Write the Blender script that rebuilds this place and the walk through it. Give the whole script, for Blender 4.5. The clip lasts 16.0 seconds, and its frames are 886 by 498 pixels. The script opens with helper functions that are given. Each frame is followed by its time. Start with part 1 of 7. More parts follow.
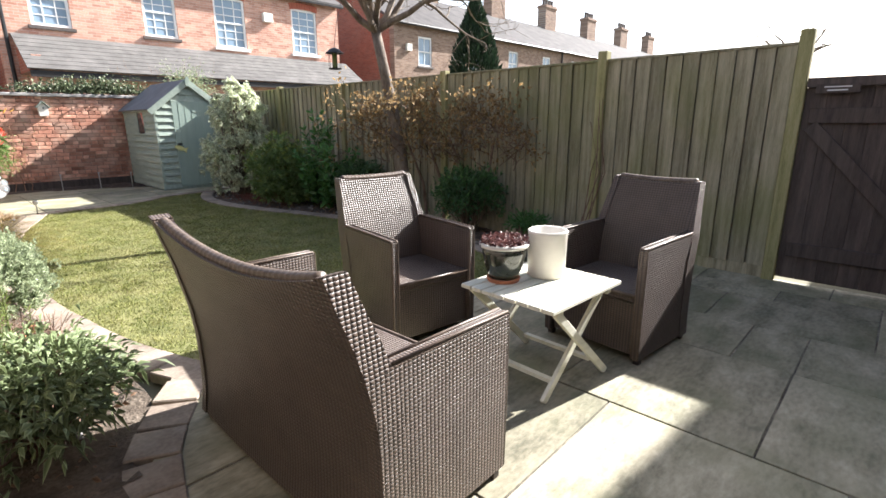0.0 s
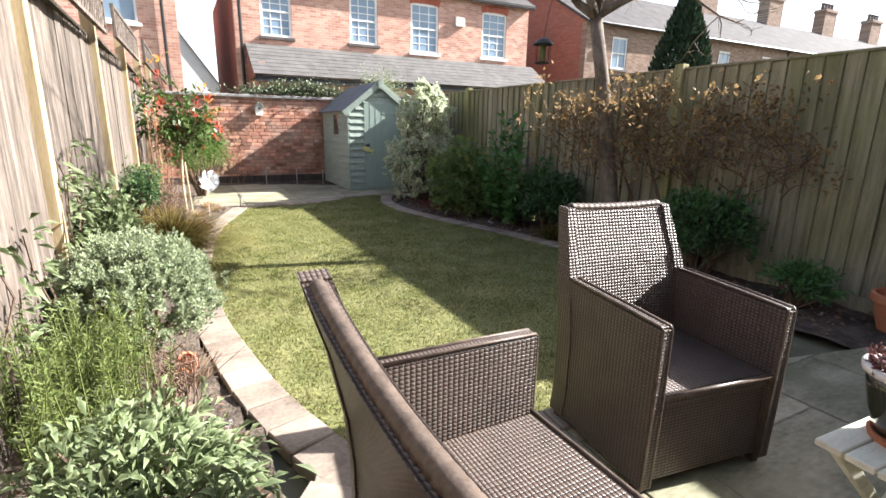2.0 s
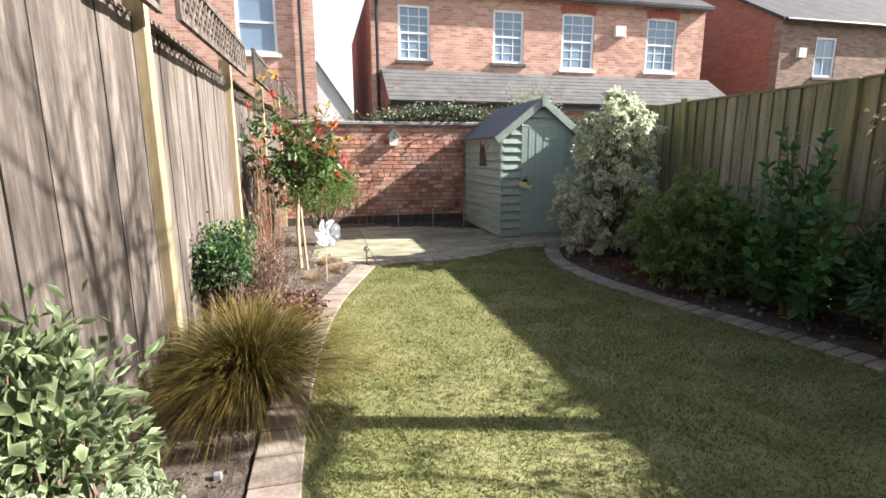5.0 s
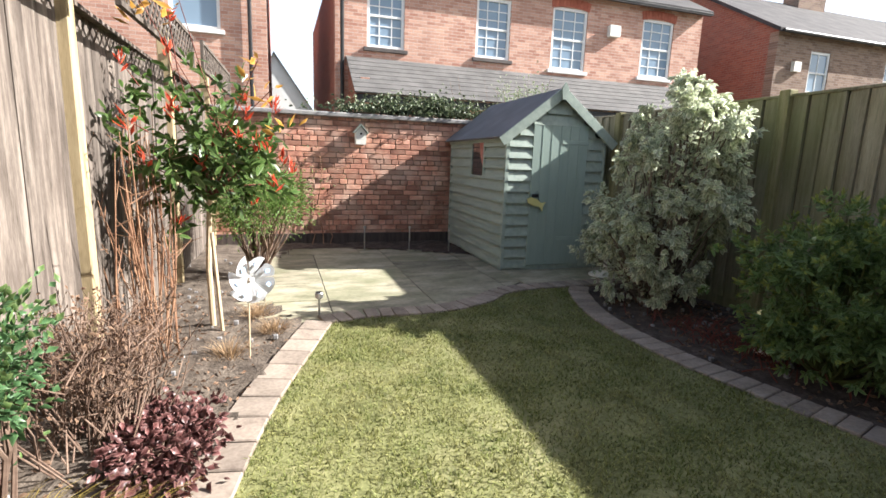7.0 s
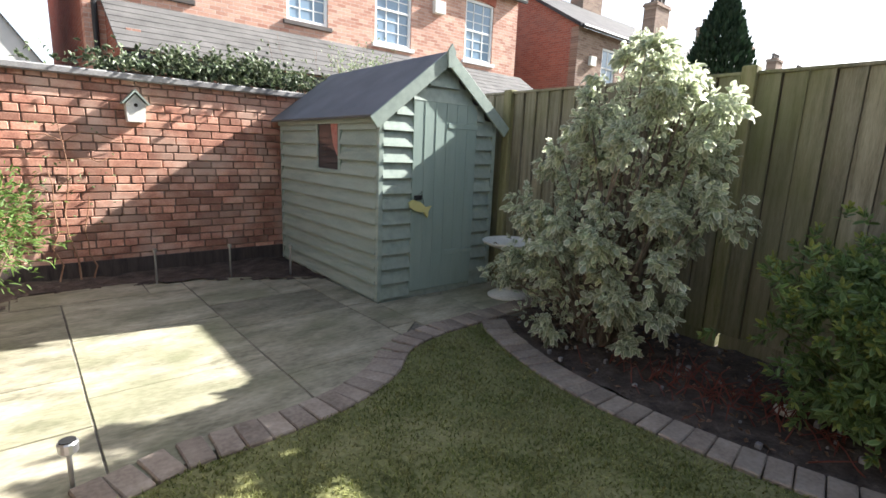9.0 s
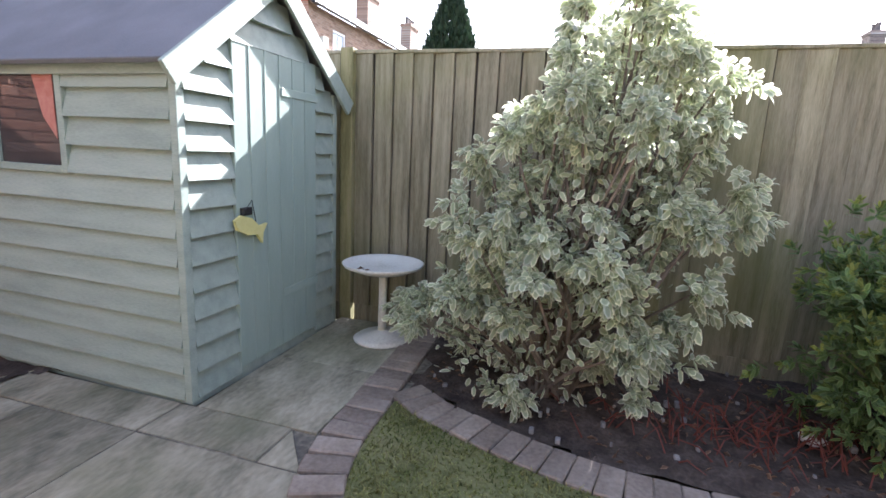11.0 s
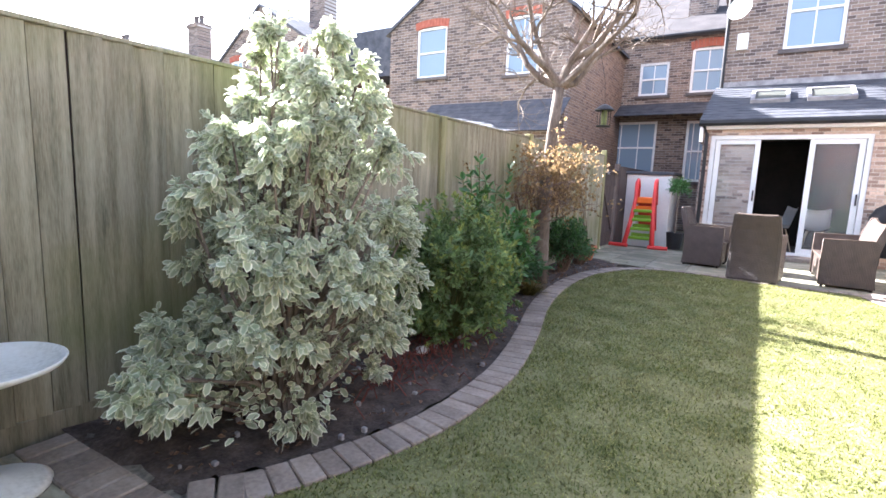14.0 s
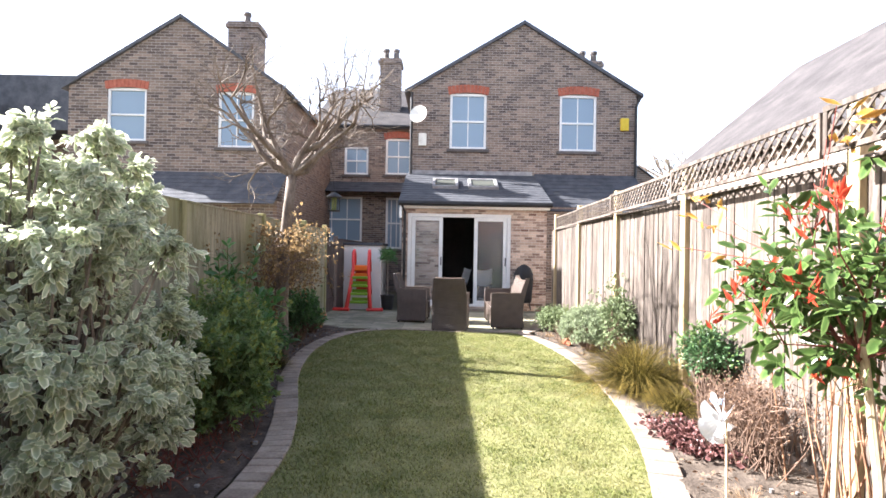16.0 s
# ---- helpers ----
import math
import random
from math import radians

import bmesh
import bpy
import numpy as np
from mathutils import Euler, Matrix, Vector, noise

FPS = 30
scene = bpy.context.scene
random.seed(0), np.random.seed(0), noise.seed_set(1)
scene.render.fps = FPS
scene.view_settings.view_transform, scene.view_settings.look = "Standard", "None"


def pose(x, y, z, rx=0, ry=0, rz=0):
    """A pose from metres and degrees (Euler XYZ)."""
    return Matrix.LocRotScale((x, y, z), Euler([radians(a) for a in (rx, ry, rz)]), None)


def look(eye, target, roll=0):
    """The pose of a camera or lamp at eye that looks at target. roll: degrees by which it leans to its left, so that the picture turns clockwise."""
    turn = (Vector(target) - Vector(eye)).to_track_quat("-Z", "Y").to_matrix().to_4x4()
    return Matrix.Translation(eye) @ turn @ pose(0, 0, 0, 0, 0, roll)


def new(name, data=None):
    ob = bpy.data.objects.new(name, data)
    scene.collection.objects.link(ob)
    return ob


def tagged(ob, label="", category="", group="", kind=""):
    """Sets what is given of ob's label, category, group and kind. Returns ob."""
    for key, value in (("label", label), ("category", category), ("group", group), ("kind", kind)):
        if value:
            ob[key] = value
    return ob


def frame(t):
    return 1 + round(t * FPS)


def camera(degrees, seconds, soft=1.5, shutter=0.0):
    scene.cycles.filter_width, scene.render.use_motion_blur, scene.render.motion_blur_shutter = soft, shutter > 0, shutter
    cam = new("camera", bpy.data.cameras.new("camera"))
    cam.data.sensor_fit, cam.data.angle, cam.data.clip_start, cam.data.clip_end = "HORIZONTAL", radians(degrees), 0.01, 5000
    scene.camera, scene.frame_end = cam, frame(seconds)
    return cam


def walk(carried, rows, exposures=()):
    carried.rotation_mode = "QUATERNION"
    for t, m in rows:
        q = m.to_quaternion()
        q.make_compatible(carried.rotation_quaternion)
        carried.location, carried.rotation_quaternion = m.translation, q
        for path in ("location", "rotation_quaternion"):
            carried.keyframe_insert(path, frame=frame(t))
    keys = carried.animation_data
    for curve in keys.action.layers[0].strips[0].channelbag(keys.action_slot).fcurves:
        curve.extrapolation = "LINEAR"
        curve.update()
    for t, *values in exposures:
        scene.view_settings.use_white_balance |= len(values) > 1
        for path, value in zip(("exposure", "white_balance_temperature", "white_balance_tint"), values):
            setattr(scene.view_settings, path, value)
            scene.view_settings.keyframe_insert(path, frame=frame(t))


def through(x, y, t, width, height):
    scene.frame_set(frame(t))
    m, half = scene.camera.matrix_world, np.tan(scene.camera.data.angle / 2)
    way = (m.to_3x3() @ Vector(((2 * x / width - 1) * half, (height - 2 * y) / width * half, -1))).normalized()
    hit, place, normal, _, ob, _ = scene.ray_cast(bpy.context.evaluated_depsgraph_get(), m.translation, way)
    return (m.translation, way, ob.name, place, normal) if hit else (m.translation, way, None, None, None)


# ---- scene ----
cam = camera(84.1, 16.0, soft=1.6)
PATH = [
    (0, (-0.227, 0.394, 1.306), (1.187, 1.715, 0.799), -0.3),
    (0.5, (-0.159, 0.586, 1.301), (1.205, 1.965, 0.813), 1.1),
    (1, (-0.069, 0.812, 1.298), (1.187, 2.294, 0.82), 1.6),
    (1.5, (0.071, 1.097, 1.3), (1.158, 2.702, 0.807), 1.1),
    (2, (0.159, 1.407, 1.285), (1.068, 3.121, 0.798), 1.0),
    (2.5, (0.217, 1.779, 1.3), (0.942, 3.58, 0.82), 1.0),
    (3, (0.274, 2.159, 1.294), (0.844, 4.021, 0.838), 0.3),
    (3.5, (0.332, 2.508, 1.303), (0.82, 4.396, 0.861), -0.0),
    (4, (0.386, 2.924, 1.296), (0.857, 4.824, 0.884), -0.1),
    (4.2, (0.386, 3.095, 1.308), (0.85, 4.998, 0.903), -0.2),
    (6.5, (0.618, 5.31, 1.271), (1.148, 7.204, 0.908), 0.7),
    (7, (0.647, 5.79, 1.258), (1.271, 7.656, 0.9), 2.0),
    (7.5, (0.674, 6.213, 1.262), (1.426, 8.033, 0.913), 2.5),
    (8, (0.727, 6.686, 1.26), (1.634, 8.433, 0.907), 2.3),
    (8.5, (0.787, 7.113, 1.264), (1.882, 8.745, 0.893), 2.7),
    (9, (0.877, 7.573, 1.278), (2.163, 9.055, 0.889), 2.4),
    (9.2, (0.923, 7.763, 1.274), (2.275, 9.185, 0.885), 2.2),
    (11.3, (1.409, 9.475, 1.215), (3.349, 9.77, 0.829), 2.9),
    (11.5, (1.423, 9.615, 1.228), (3.383, 9.722, 0.845), 3.0),
    (12, (1.448, 9.889, 1.168), (3.4, 9.576, 0.864), 3.3),
    (12.5, (1.495, 10.225, 1.221), (3.329, 9.496, 0.897), 4.1),
    (13, (1.607, 10.564, 1.239), (3.248, 9.459, 0.944), 5.0),
    (13.5, (1.69, 10.816, 1.249), (3.088, 9.414, 0.969), 3.6),
    (14, (1.86, 11.012, 1.252), (2.927, 9.343, 0.974), 2.3),
    (14.5, (1.959, 11.192, 1.304), (2.714, 9.354, 1.08), 2.5),
    (15, (1.998, 11.43, 1.37), (2.43, 9.482, 1.222), 2.8),
    (15.5, (2.042, 11.56, 1.372), (2.2, 9.567, 1.318), 2.2),
    (16, (2.04, 11.659, 1.394), (2.031, 9.659, 1.41), 1.0),
]
walk(cam, [(t, look(*p)) for t, *p in PATH],
     [(0.0, 2.2, 6100, 11), (2.0, 2.15, 6100, 11), (3.5, 1.9, 6150, 12), (7.0, 1.85, 6100, 10), (9.2, 2.15, 6050, 9), (11.3, 3.25, 5750, 19), (12.5, 3.45, 5750, 19),
      (13.5, 3.6, 5700, 18), (14.5, 3.3, 5750, 15), (16.0, 2.72, 6000, 14)])

# ---- light ----
SUN_AZ, SUN_EL = radians(101.4), radians(33.0)
world = bpy.data.worlds.new("sky")
scene.world = world
world.use_nodes = True
_n = world.node_tree.nodes
_sky = _n.new("ShaderNodeTexSky")
_sky.sky_type, _sky.sun_disc = "NISHITA", False
_sky.sun_elevation, _sky.sun_rotation = SUN_EL, SUN_AZ
_sky.air_density, _sky.dust_density, _sky.ozone_density = 1.0, 3.0, 1.0
_n["Background"].inputs["Strength"].default_value = 0.05
_wl = world.node_tree.links.new
_wl(_sky.outputs[0], _n["Background"].inputs["Color"])
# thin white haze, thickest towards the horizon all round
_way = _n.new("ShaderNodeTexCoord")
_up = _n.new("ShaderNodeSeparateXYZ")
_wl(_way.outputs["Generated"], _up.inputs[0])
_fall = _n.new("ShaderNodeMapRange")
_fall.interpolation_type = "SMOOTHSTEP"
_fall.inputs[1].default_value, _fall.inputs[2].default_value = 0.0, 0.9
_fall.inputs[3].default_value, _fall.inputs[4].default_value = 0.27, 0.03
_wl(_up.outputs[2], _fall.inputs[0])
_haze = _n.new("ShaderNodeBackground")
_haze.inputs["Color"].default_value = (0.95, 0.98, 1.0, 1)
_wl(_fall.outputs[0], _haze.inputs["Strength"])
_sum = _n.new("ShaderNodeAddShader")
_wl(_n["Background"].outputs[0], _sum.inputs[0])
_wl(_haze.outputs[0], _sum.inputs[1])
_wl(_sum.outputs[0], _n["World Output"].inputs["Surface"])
_sd = bpy.data.lights.new("sun", "SUN")
_sd.energy, _sd.angle, _sd.color = 5.0, radians(0.6), (1.0, 0.945, 0.865)
sun = new("sun", _sd)
sun.matrix_basis = look((1.49 * 20, -0.30 * 20, 20), (0, 0, 0))


# ---- materials ----
def material(name, cols, scale=3.0, rough=0.8, bump=0.3, grain=60.0, stretch=(1, 1, 1), metal=0.0, tint=0.12,
             spec=0.3, stain=None, depth=0.004, coat=0.0, streak=False):
    """Two or more colours mixed by large and fine noise, with fine relief and a per-object tint."""
    m = bpy.data.materials.new(name)
    m.use_nodes = True
    t = m.node_tree
    N, L = t.nodes, t.links
    b = N["Principled BSDF"]
    geo = N.new("ShaderNodeNewGeometry")
    mp = N.new("ShaderNodeMapping")
    mp.inputs["Scale"].default_value = stretch
    L.new(geo.outputs["Position"], mp.inputs["Vector"])
    inf = N.new("ShaderNodeObjectInfo")
    shift = N.new("ShaderNodeVectorMath")
    shift.operation = "ADD"
    mul = N.new("ShaderNodeMath")
    mul.operation = "MULTIPLY"
    mul.inputs[1].default_value = 37.0
    L.new(inf.outputs["Random"], mul.inputs[0])
    L.new(mp.outputs[0], shift.inputs[0])
    L.new(mul.outputs[0], shift.inputs[1])
    n1 = N.new("ShaderNodeTexNoise")
    n1.inputs["Scale"].default_value, n1.inputs["Detail"].default_value = scale, 5.0
    n2 = N.new("ShaderNodeTexNoise")
    n2.inputs["Scale"].default_value, n2.inputs["Detail"].default_value = grain, 3.0
    L.new(shift.outputs[0], n1.inputs["Vector"])
    L.new(shift.outputs[0], n2.inputs["Vector"])
    add = N.new("ShaderNodeMath")
    add.operation = "MULTIPLY_ADD"
    add.inputs[1].default_value = 0.35
    L.new(n2.outputs["Fac"], add.inputs[0])
    sc = N.new("ShaderNodeMath")
    sc.operation = "MULTIPLY"
    sc.inputs[1].default_value = 0.65
    L.new(n1.outputs["Fac"], sc.inputs[0])
    L.new(sc.outputs[0], add.inputs[2])
    ramp = N.new("ShaderNodeValToRGB")
    e = ramp.color_ramp.elements
    lo, hi = 0.33, 0.67
    for i, c in enumerate(cols):
        p = lo + (hi - lo) * i / max(1, len(cols) - 1)
        el = e[i] if i < 2 else e.new(p)
        el.position, el.color = p, (*c, 1)
    L.new(add.outputs[0], ramp.inputs[0])
    out = ramp.outputs[0]
    if stain:
        col, ssc, amt = stain
        n3 = N.new("ShaderNodeTexNoise")
        n3.inputs["Scale"].default_value, n3.inputs["Detail"].default_value = ssc, 6.0
        L.new((shift if streak else geo).outputs[0], n3.inputs["Vector"])
        r3 = N.new("ShaderNodeMapRange")
        r3.inputs[1].default_value, r3.inputs[2].default_value = 0.45, 0.72
        r3.inputs[4].default_value = amt
        L.new(n3.outputs["Fac"], r3.inputs[0])
        mx = N.new("ShaderNodeMix")
        mx.data_type = "RGBA"
        mx.inputs["B"].default_value = (*col, 1)
        L.new(r3.outputs[0], mx.inputs["Factor"])
        L.new(out, mx.inputs["A"])
        out = mx.outputs["Result"]
    hsv = N.new("ShaderNodeHueSaturation")
    mr = N.new("ShaderNodeMapRange")
    mr.inputs[3].default_value, mr.inputs[4].default_value = 1 - tint, 1 + tint
    L.new(inf.outputs["Random"], mr.inputs[0])
    L.new(mr.outputs[0], hsv.inputs["Value"])
    L.new(out, hsv.inputs["Color"])
    L.new(hsv.outputs[0], b.inputs["Base Color"])
    b.inputs["Roughness"].default_value, b.inputs["Metallic"].default_value = rough, metal
    b.inputs["Specular IOR Level"].default_value = spec
    b.inputs["Coat Weight"].default_value = coat
    if bump:
        bp = N.new("ShaderNodeBump")
        bp.inputs["Strength"].default_value, bp.inputs["Distance"].default_value = bump, depth
        L.new(add.outputs[0], bp.inputs["Height"])
        L.new(bp.outputs[0], b.inputs["Normal"])
    return m


def leaf_material(name, mid, rim, rough=0.45, through=0.35, spread=0.35, patch=None, edge=(0.35, 0.8)):
    """Leaves: midrib to rim colour from the mesh's rim attribute, leaf to leaf variation, some light through."""
    m = bpy.data.materials.new(name)
    m.use_nodes = True
    t = m.node_tree
    N, L = t.nodes, t.links
    b = N["Principled BSDF"]
    at = N.new("ShaderNodeAttribute")
    at.attribute_name = "rim"
    ramp = N.new("ShaderNodeValToRGB")
    ramp.color_ramp.elements[0].position, ramp.color_ramp.elements[1].position = edge
    ramp.color_ramp.elements[0].color, ramp.color_ramp.elements[1].color = (*mid, 1), (*rim, 1)
    L.new(at.outputs["Fac"], ramp.inputs[0])
    geo = N.new("ShaderNodeNewGeometry")
    mr = N.new("ShaderNodeMapRange")
    mr.inputs[3].default_value, mr.inputs[4].default_value = 1 - spread, 1 + spread
    L.new(geo.outputs["Random Per Island"], mr.inputs[0])
    hsv = N.new("ShaderNodeHueSaturation")
    L.new(mr.outputs[0], hsv.inputs["Value"])
    out = ramp.outputs[0]
    for col, sc_, amt in patch or ():
        nz = N.new("ShaderNodeTexNoise")
        nz.inputs["Scale"].default_value, nz.inputs["Detail"].default_value = sc_, 4.0
        L.new(geo.outputs["Position"], nz.inputs["Vector"])
        mk = N.new("ShaderNodeMapRange")
        mk.inputs[1].default_value, mk.inputs[2].default_value, mk.inputs[4].default_value = 0.45, 0.65, amt
        L.new(nz.outputs["Fac"], mk.inputs[0])
        mx = N.new("ShaderNodeMix")
        mx.data_type = "RGBA"
        mx.inputs["B"].default_value = (*col, 1)
        L.new(mk.outputs[0], mx.inputs["Factor"])
        L.new(out, mx.inputs["A"])
        out = mx.outputs["Result"]
    L.new(out, hsv.inputs["Color"])
    L.new(hsv.outputs[0], b.inputs["Base Color"])
    b.inputs["Roughness"].default_value, b.inputs["Specular IOR Level"].default_value = rough, 0.35
    tr = N.new("ShaderNodeBsdfTranslucent")
    L.new(hsv.outputs[0], tr.inputs["Color"])
    ms = N.new("ShaderNodeMixShader")
    ms.inputs[0].default_value = through
    L.new(b.outputs[0], ms.inputs[1])
    L.new(tr.outputs[0], ms.inputs[2])
    L.new(ms.outputs[0], N["Material Output"].inputs["Surface"])
    return m


def brick_material(name, c1, c2, mortar, swap=False, size=(0.225, 0.075), joint=0.01, weather=(0.16, 0.13, 0.11), wamt=0.25):
    """Laid brickwork with recessed mortar, for walls along x (or along y where swap is set)."""
    m = bpy.data.materials.new(name)
    m.use_nodes = True
    t = m.node_tree
    N, L = t.nodes, t.links
    b = N["Principled BSDF"]
    geo = N.new("ShaderNodeNewGeometry")
    sep = N.new("ShaderNodeSeparateXYZ")
    com = N.new("ShaderNodeCombineXYZ")
    L.new(geo.outputs["Position"], sep.inputs[0])
    L.new(sep.outputs[1 if swap else 0], com.inputs[0])
    L.new(sep.outputs[2], com.inputs[1])
    bt = N.new("ShaderNodeTexBrick")
    bt.inputs["Scale"].default_value = 1.0
    bt.inputs["Brick Width"].default_value, bt.inputs["Row Height"].default_value = size
    bt.inputs["Mortar Size"].default_value, bt.inputs["Mortar Smooth"].default_value = joint * 0.6, 0.3
    bt.inputs["Color1"].default_value, bt.inputs["Color2"].default_value = (*c1, 1), (*c2, 1)
    bt.inputs["Mortar"].default_value = (*mortar, 1)
    L.new(com.outputs[0], bt.inputs["Vector"])
    n = N.new("ShaderNodeTexNoise")
    n.inputs["Scale"].default_value, n.inputs["Detail"].default_value = 1.3, 6.0
    L.new(geo.outputs["Position"], n.inputs["Vector"])
    mr = N.new("ShaderNodeMapRange")
    mr.inputs[1].default_value, mr.inputs[2].default_value, mr.inputs[4].default_value = 0.4, 0.75, wamt
    L.new(n.outputs["Fac"], mr.inputs[0])
    mx = N.new("ShaderNodeMix")
    mx.data_type = "RGBA"
    mx.inputs["B"].default_value = (*weather, 1)
    L.new(mr.outputs[0], mx.inputs["Factor"])
    L.new(bt.outputs["Color"], mx.inputs["A"])
    n2 = N.new("ShaderNodeTexNoise")
    n2.inputs["Scale"].default_value, n2.inputs["Detail"].default_value = 40.0, 3.0
    L.new(geo.outputs["Position"], n2.inputs["Vector"])
    hsv = N.new("ShaderNodeHueSaturation")
    mr2 = N.new("ShaderNodeMapRange")
    mr2.inputs[3].default_value, mr2.inputs[4].default_value = 0.65, 1.35
    L.new(n2.outputs["Fac"], mr2.inputs[0])
    L.new(mr2.outputs[0], hsv.inputs["Value"])
    L.new(mx.outputs["Result"], hsv.inputs["Color"])
    L.new(hsv.outputs[0], b.inputs["Base Color"])
    b.inputs["Roughness"].default_value, b.inputs["Specular IOR Level"].default_value = 0.9, 0.2
    inv = N.new("ShaderNodeMath")
    inv.operation = "MULTIPLY_ADD"
    inv.inputs[1].default_value = -1.0
    L.new(bt.outputs["Fac"], inv.inputs[0])
    L.new(n2.outputs["Fac"], inv.inputs[2])
    bp = N.new("ShaderNodeBump")
    bp.inputs["Strength"].default_value, bp.inputs["Distance"].default_value = 0.5, 0.01
    L.new(inv.outputs[0], bp.inputs["Height"])
    L.new(bp.outputs[0], b.inputs["Normal"])
    return m


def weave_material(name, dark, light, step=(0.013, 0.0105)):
    """Flat woven resin strands: beads over and under, from the mesh's metre UVs; gap shade is put into the colour."""
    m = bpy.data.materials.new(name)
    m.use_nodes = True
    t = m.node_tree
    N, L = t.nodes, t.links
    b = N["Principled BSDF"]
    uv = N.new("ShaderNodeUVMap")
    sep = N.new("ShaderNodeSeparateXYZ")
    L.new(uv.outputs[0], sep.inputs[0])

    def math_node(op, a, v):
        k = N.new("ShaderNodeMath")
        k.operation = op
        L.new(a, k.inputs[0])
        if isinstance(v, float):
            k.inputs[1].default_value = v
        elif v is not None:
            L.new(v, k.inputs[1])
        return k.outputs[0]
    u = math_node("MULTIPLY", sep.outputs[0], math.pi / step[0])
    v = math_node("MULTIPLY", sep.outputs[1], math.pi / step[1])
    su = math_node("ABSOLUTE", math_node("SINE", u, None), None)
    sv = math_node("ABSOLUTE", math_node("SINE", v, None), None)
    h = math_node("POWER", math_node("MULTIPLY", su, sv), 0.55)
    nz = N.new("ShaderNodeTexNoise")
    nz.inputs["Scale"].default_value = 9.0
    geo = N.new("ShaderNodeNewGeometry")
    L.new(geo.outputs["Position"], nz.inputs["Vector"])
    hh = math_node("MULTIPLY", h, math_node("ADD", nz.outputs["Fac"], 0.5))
    # base colour falls to dark in the strand gaps, a painted recess shade
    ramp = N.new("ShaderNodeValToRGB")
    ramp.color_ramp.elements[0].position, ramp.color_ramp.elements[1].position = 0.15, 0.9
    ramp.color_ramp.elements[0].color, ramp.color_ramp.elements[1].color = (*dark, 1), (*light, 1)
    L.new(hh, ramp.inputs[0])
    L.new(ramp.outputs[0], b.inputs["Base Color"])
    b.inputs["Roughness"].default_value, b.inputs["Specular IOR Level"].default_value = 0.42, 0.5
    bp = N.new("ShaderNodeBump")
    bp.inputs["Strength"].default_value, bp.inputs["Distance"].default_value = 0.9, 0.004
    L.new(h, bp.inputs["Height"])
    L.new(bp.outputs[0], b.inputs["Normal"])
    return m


def glass_material(name, col=(0.8, 0.9, 0.95), rough=0.02, through=0.5, spec=0.5):
    m = bpy.data.materials.new(name)
    m.use_nodes = True
    N, L = m.node_tree.nodes, m.node_tree.links
    b = N["Principled BSDF"]
    b.inputs["Base Color"].default_value = (*col, 1)
    b.inputs["Roughness"].default_value, b.inputs["Transmission Weight"].default_value = rough, through
    b.inputs["IOR"].default_value, b.inputs["Specular IOR Level"].default_value = 1.45, spec
    return m


M = {}
M["fence"] = material("weathered fence timber", [(0.14, 0.126, 0.08), (0.265, 0.238, 0.162), (0.375, 0.335, 0.24)], 3.0, 0.85, 0.5, 30, (9, 9, 0.7),
                      tint=0.16, stain=((0.17, 0.178, 0.065), 1.4, 0.7))
M["fence_pale"] = material("pale sun-bleached fence timber", [(0.05, 0.039, 0.031), (0.13, 0.106, 0.087), (0.225, 0.188, 0.158)], 3.4, 0.85, 0.6, 30, (9, 9, 0.9),
                           tint=0.24, stain=((0.042, 0.031, 0.025), 1.3, 0.85), streak=True)
M["post"] = material("mossy fence post", [(0.17, 0.165, 0.07), (0.29, 0.27, 0.13), (0.37, 0.33, 0.19)], 3.0, 0.85, 0.5, 30, (8, 8, 0.8), tint=0.2)
M["post_pale"] = material("yellow treated post", [(0.24, 0.185, 0.10), (0.36, 0.28, 0.16), (0.43, 0.345, 0.21)], 3.0, 0.8, 0.4, 30, (8, 8, 0.8), tint=0.1)
M["gate"] = material("dark stained gate timber", [(0.045, 0.035, 0.032), (0.085, 0.066, 0.058), (0.12, 0.095, 0.08)], 3.0, 0.8, 0.5, 30, (9, 9, 0.7), tint=0.2)
M["brick"] = material("old red brick", [(0.27, 0.12, 0.085), (0.46, 0.225, 0.155), (0.60, 0.36, 0.26)], 6.0, 0.9, 0.6, 70, tint=0.4,
                      stain=((0.58, 0.44, 0.35), 2.6, 0.75))
M["brick_loose"] = material("old red brick mix", [(0.25, 0.105, 0.075), (0.45, 0.215, 0.15), (0.60, 0.36, 0.26)], 5.0, 0.9, 0.6, 9, (1, 1, 2.6),
                            stain=((0.58, 0.44, 0.35), 2.6, 0.75))
M["mortar"] = material("old lime mortar", [(0.20, 0.135, 0.105), (0.34, 0.25, 0.20)], 6.0, 0.95, 0.6, 90)
M["coping"] = material("lichened stone coping", [(0.16, 0.15, 0.15), (0.26, 0.25, 0.245), (0.36, 0.35, 0.33)], 5.0, 0.9, 0.5, 60, tint=0.12)
M["slab"] = material("riven sandstone slab", [(0.135, 0.126, 0.085), (0.275, 0.25, 0.178), (0.41, 0.365, 0.27)], 3.2, 0.72, 0.8, 22, (1, 2.2, 1), tint=0.22,
                     stain=((0.15, 0.155, 0.085), 1.9, 0.8), depth=0.014)
M["joint"] = material("old mortar joint", [(0.05, 0.045, 0.038), (0.14, 0.125, 0.10), (0.30, 0.26, 0.20)], 2.5, 0.95, 0.5, 40)
M["paver"] = material("worn block paver", [(0.16, 0.125, 0.10), (0.265, 0.215, 0.172), (0.36, 0.30, 0.245)], 4.0, 0.85, 0.5, 50, tint=0.15)
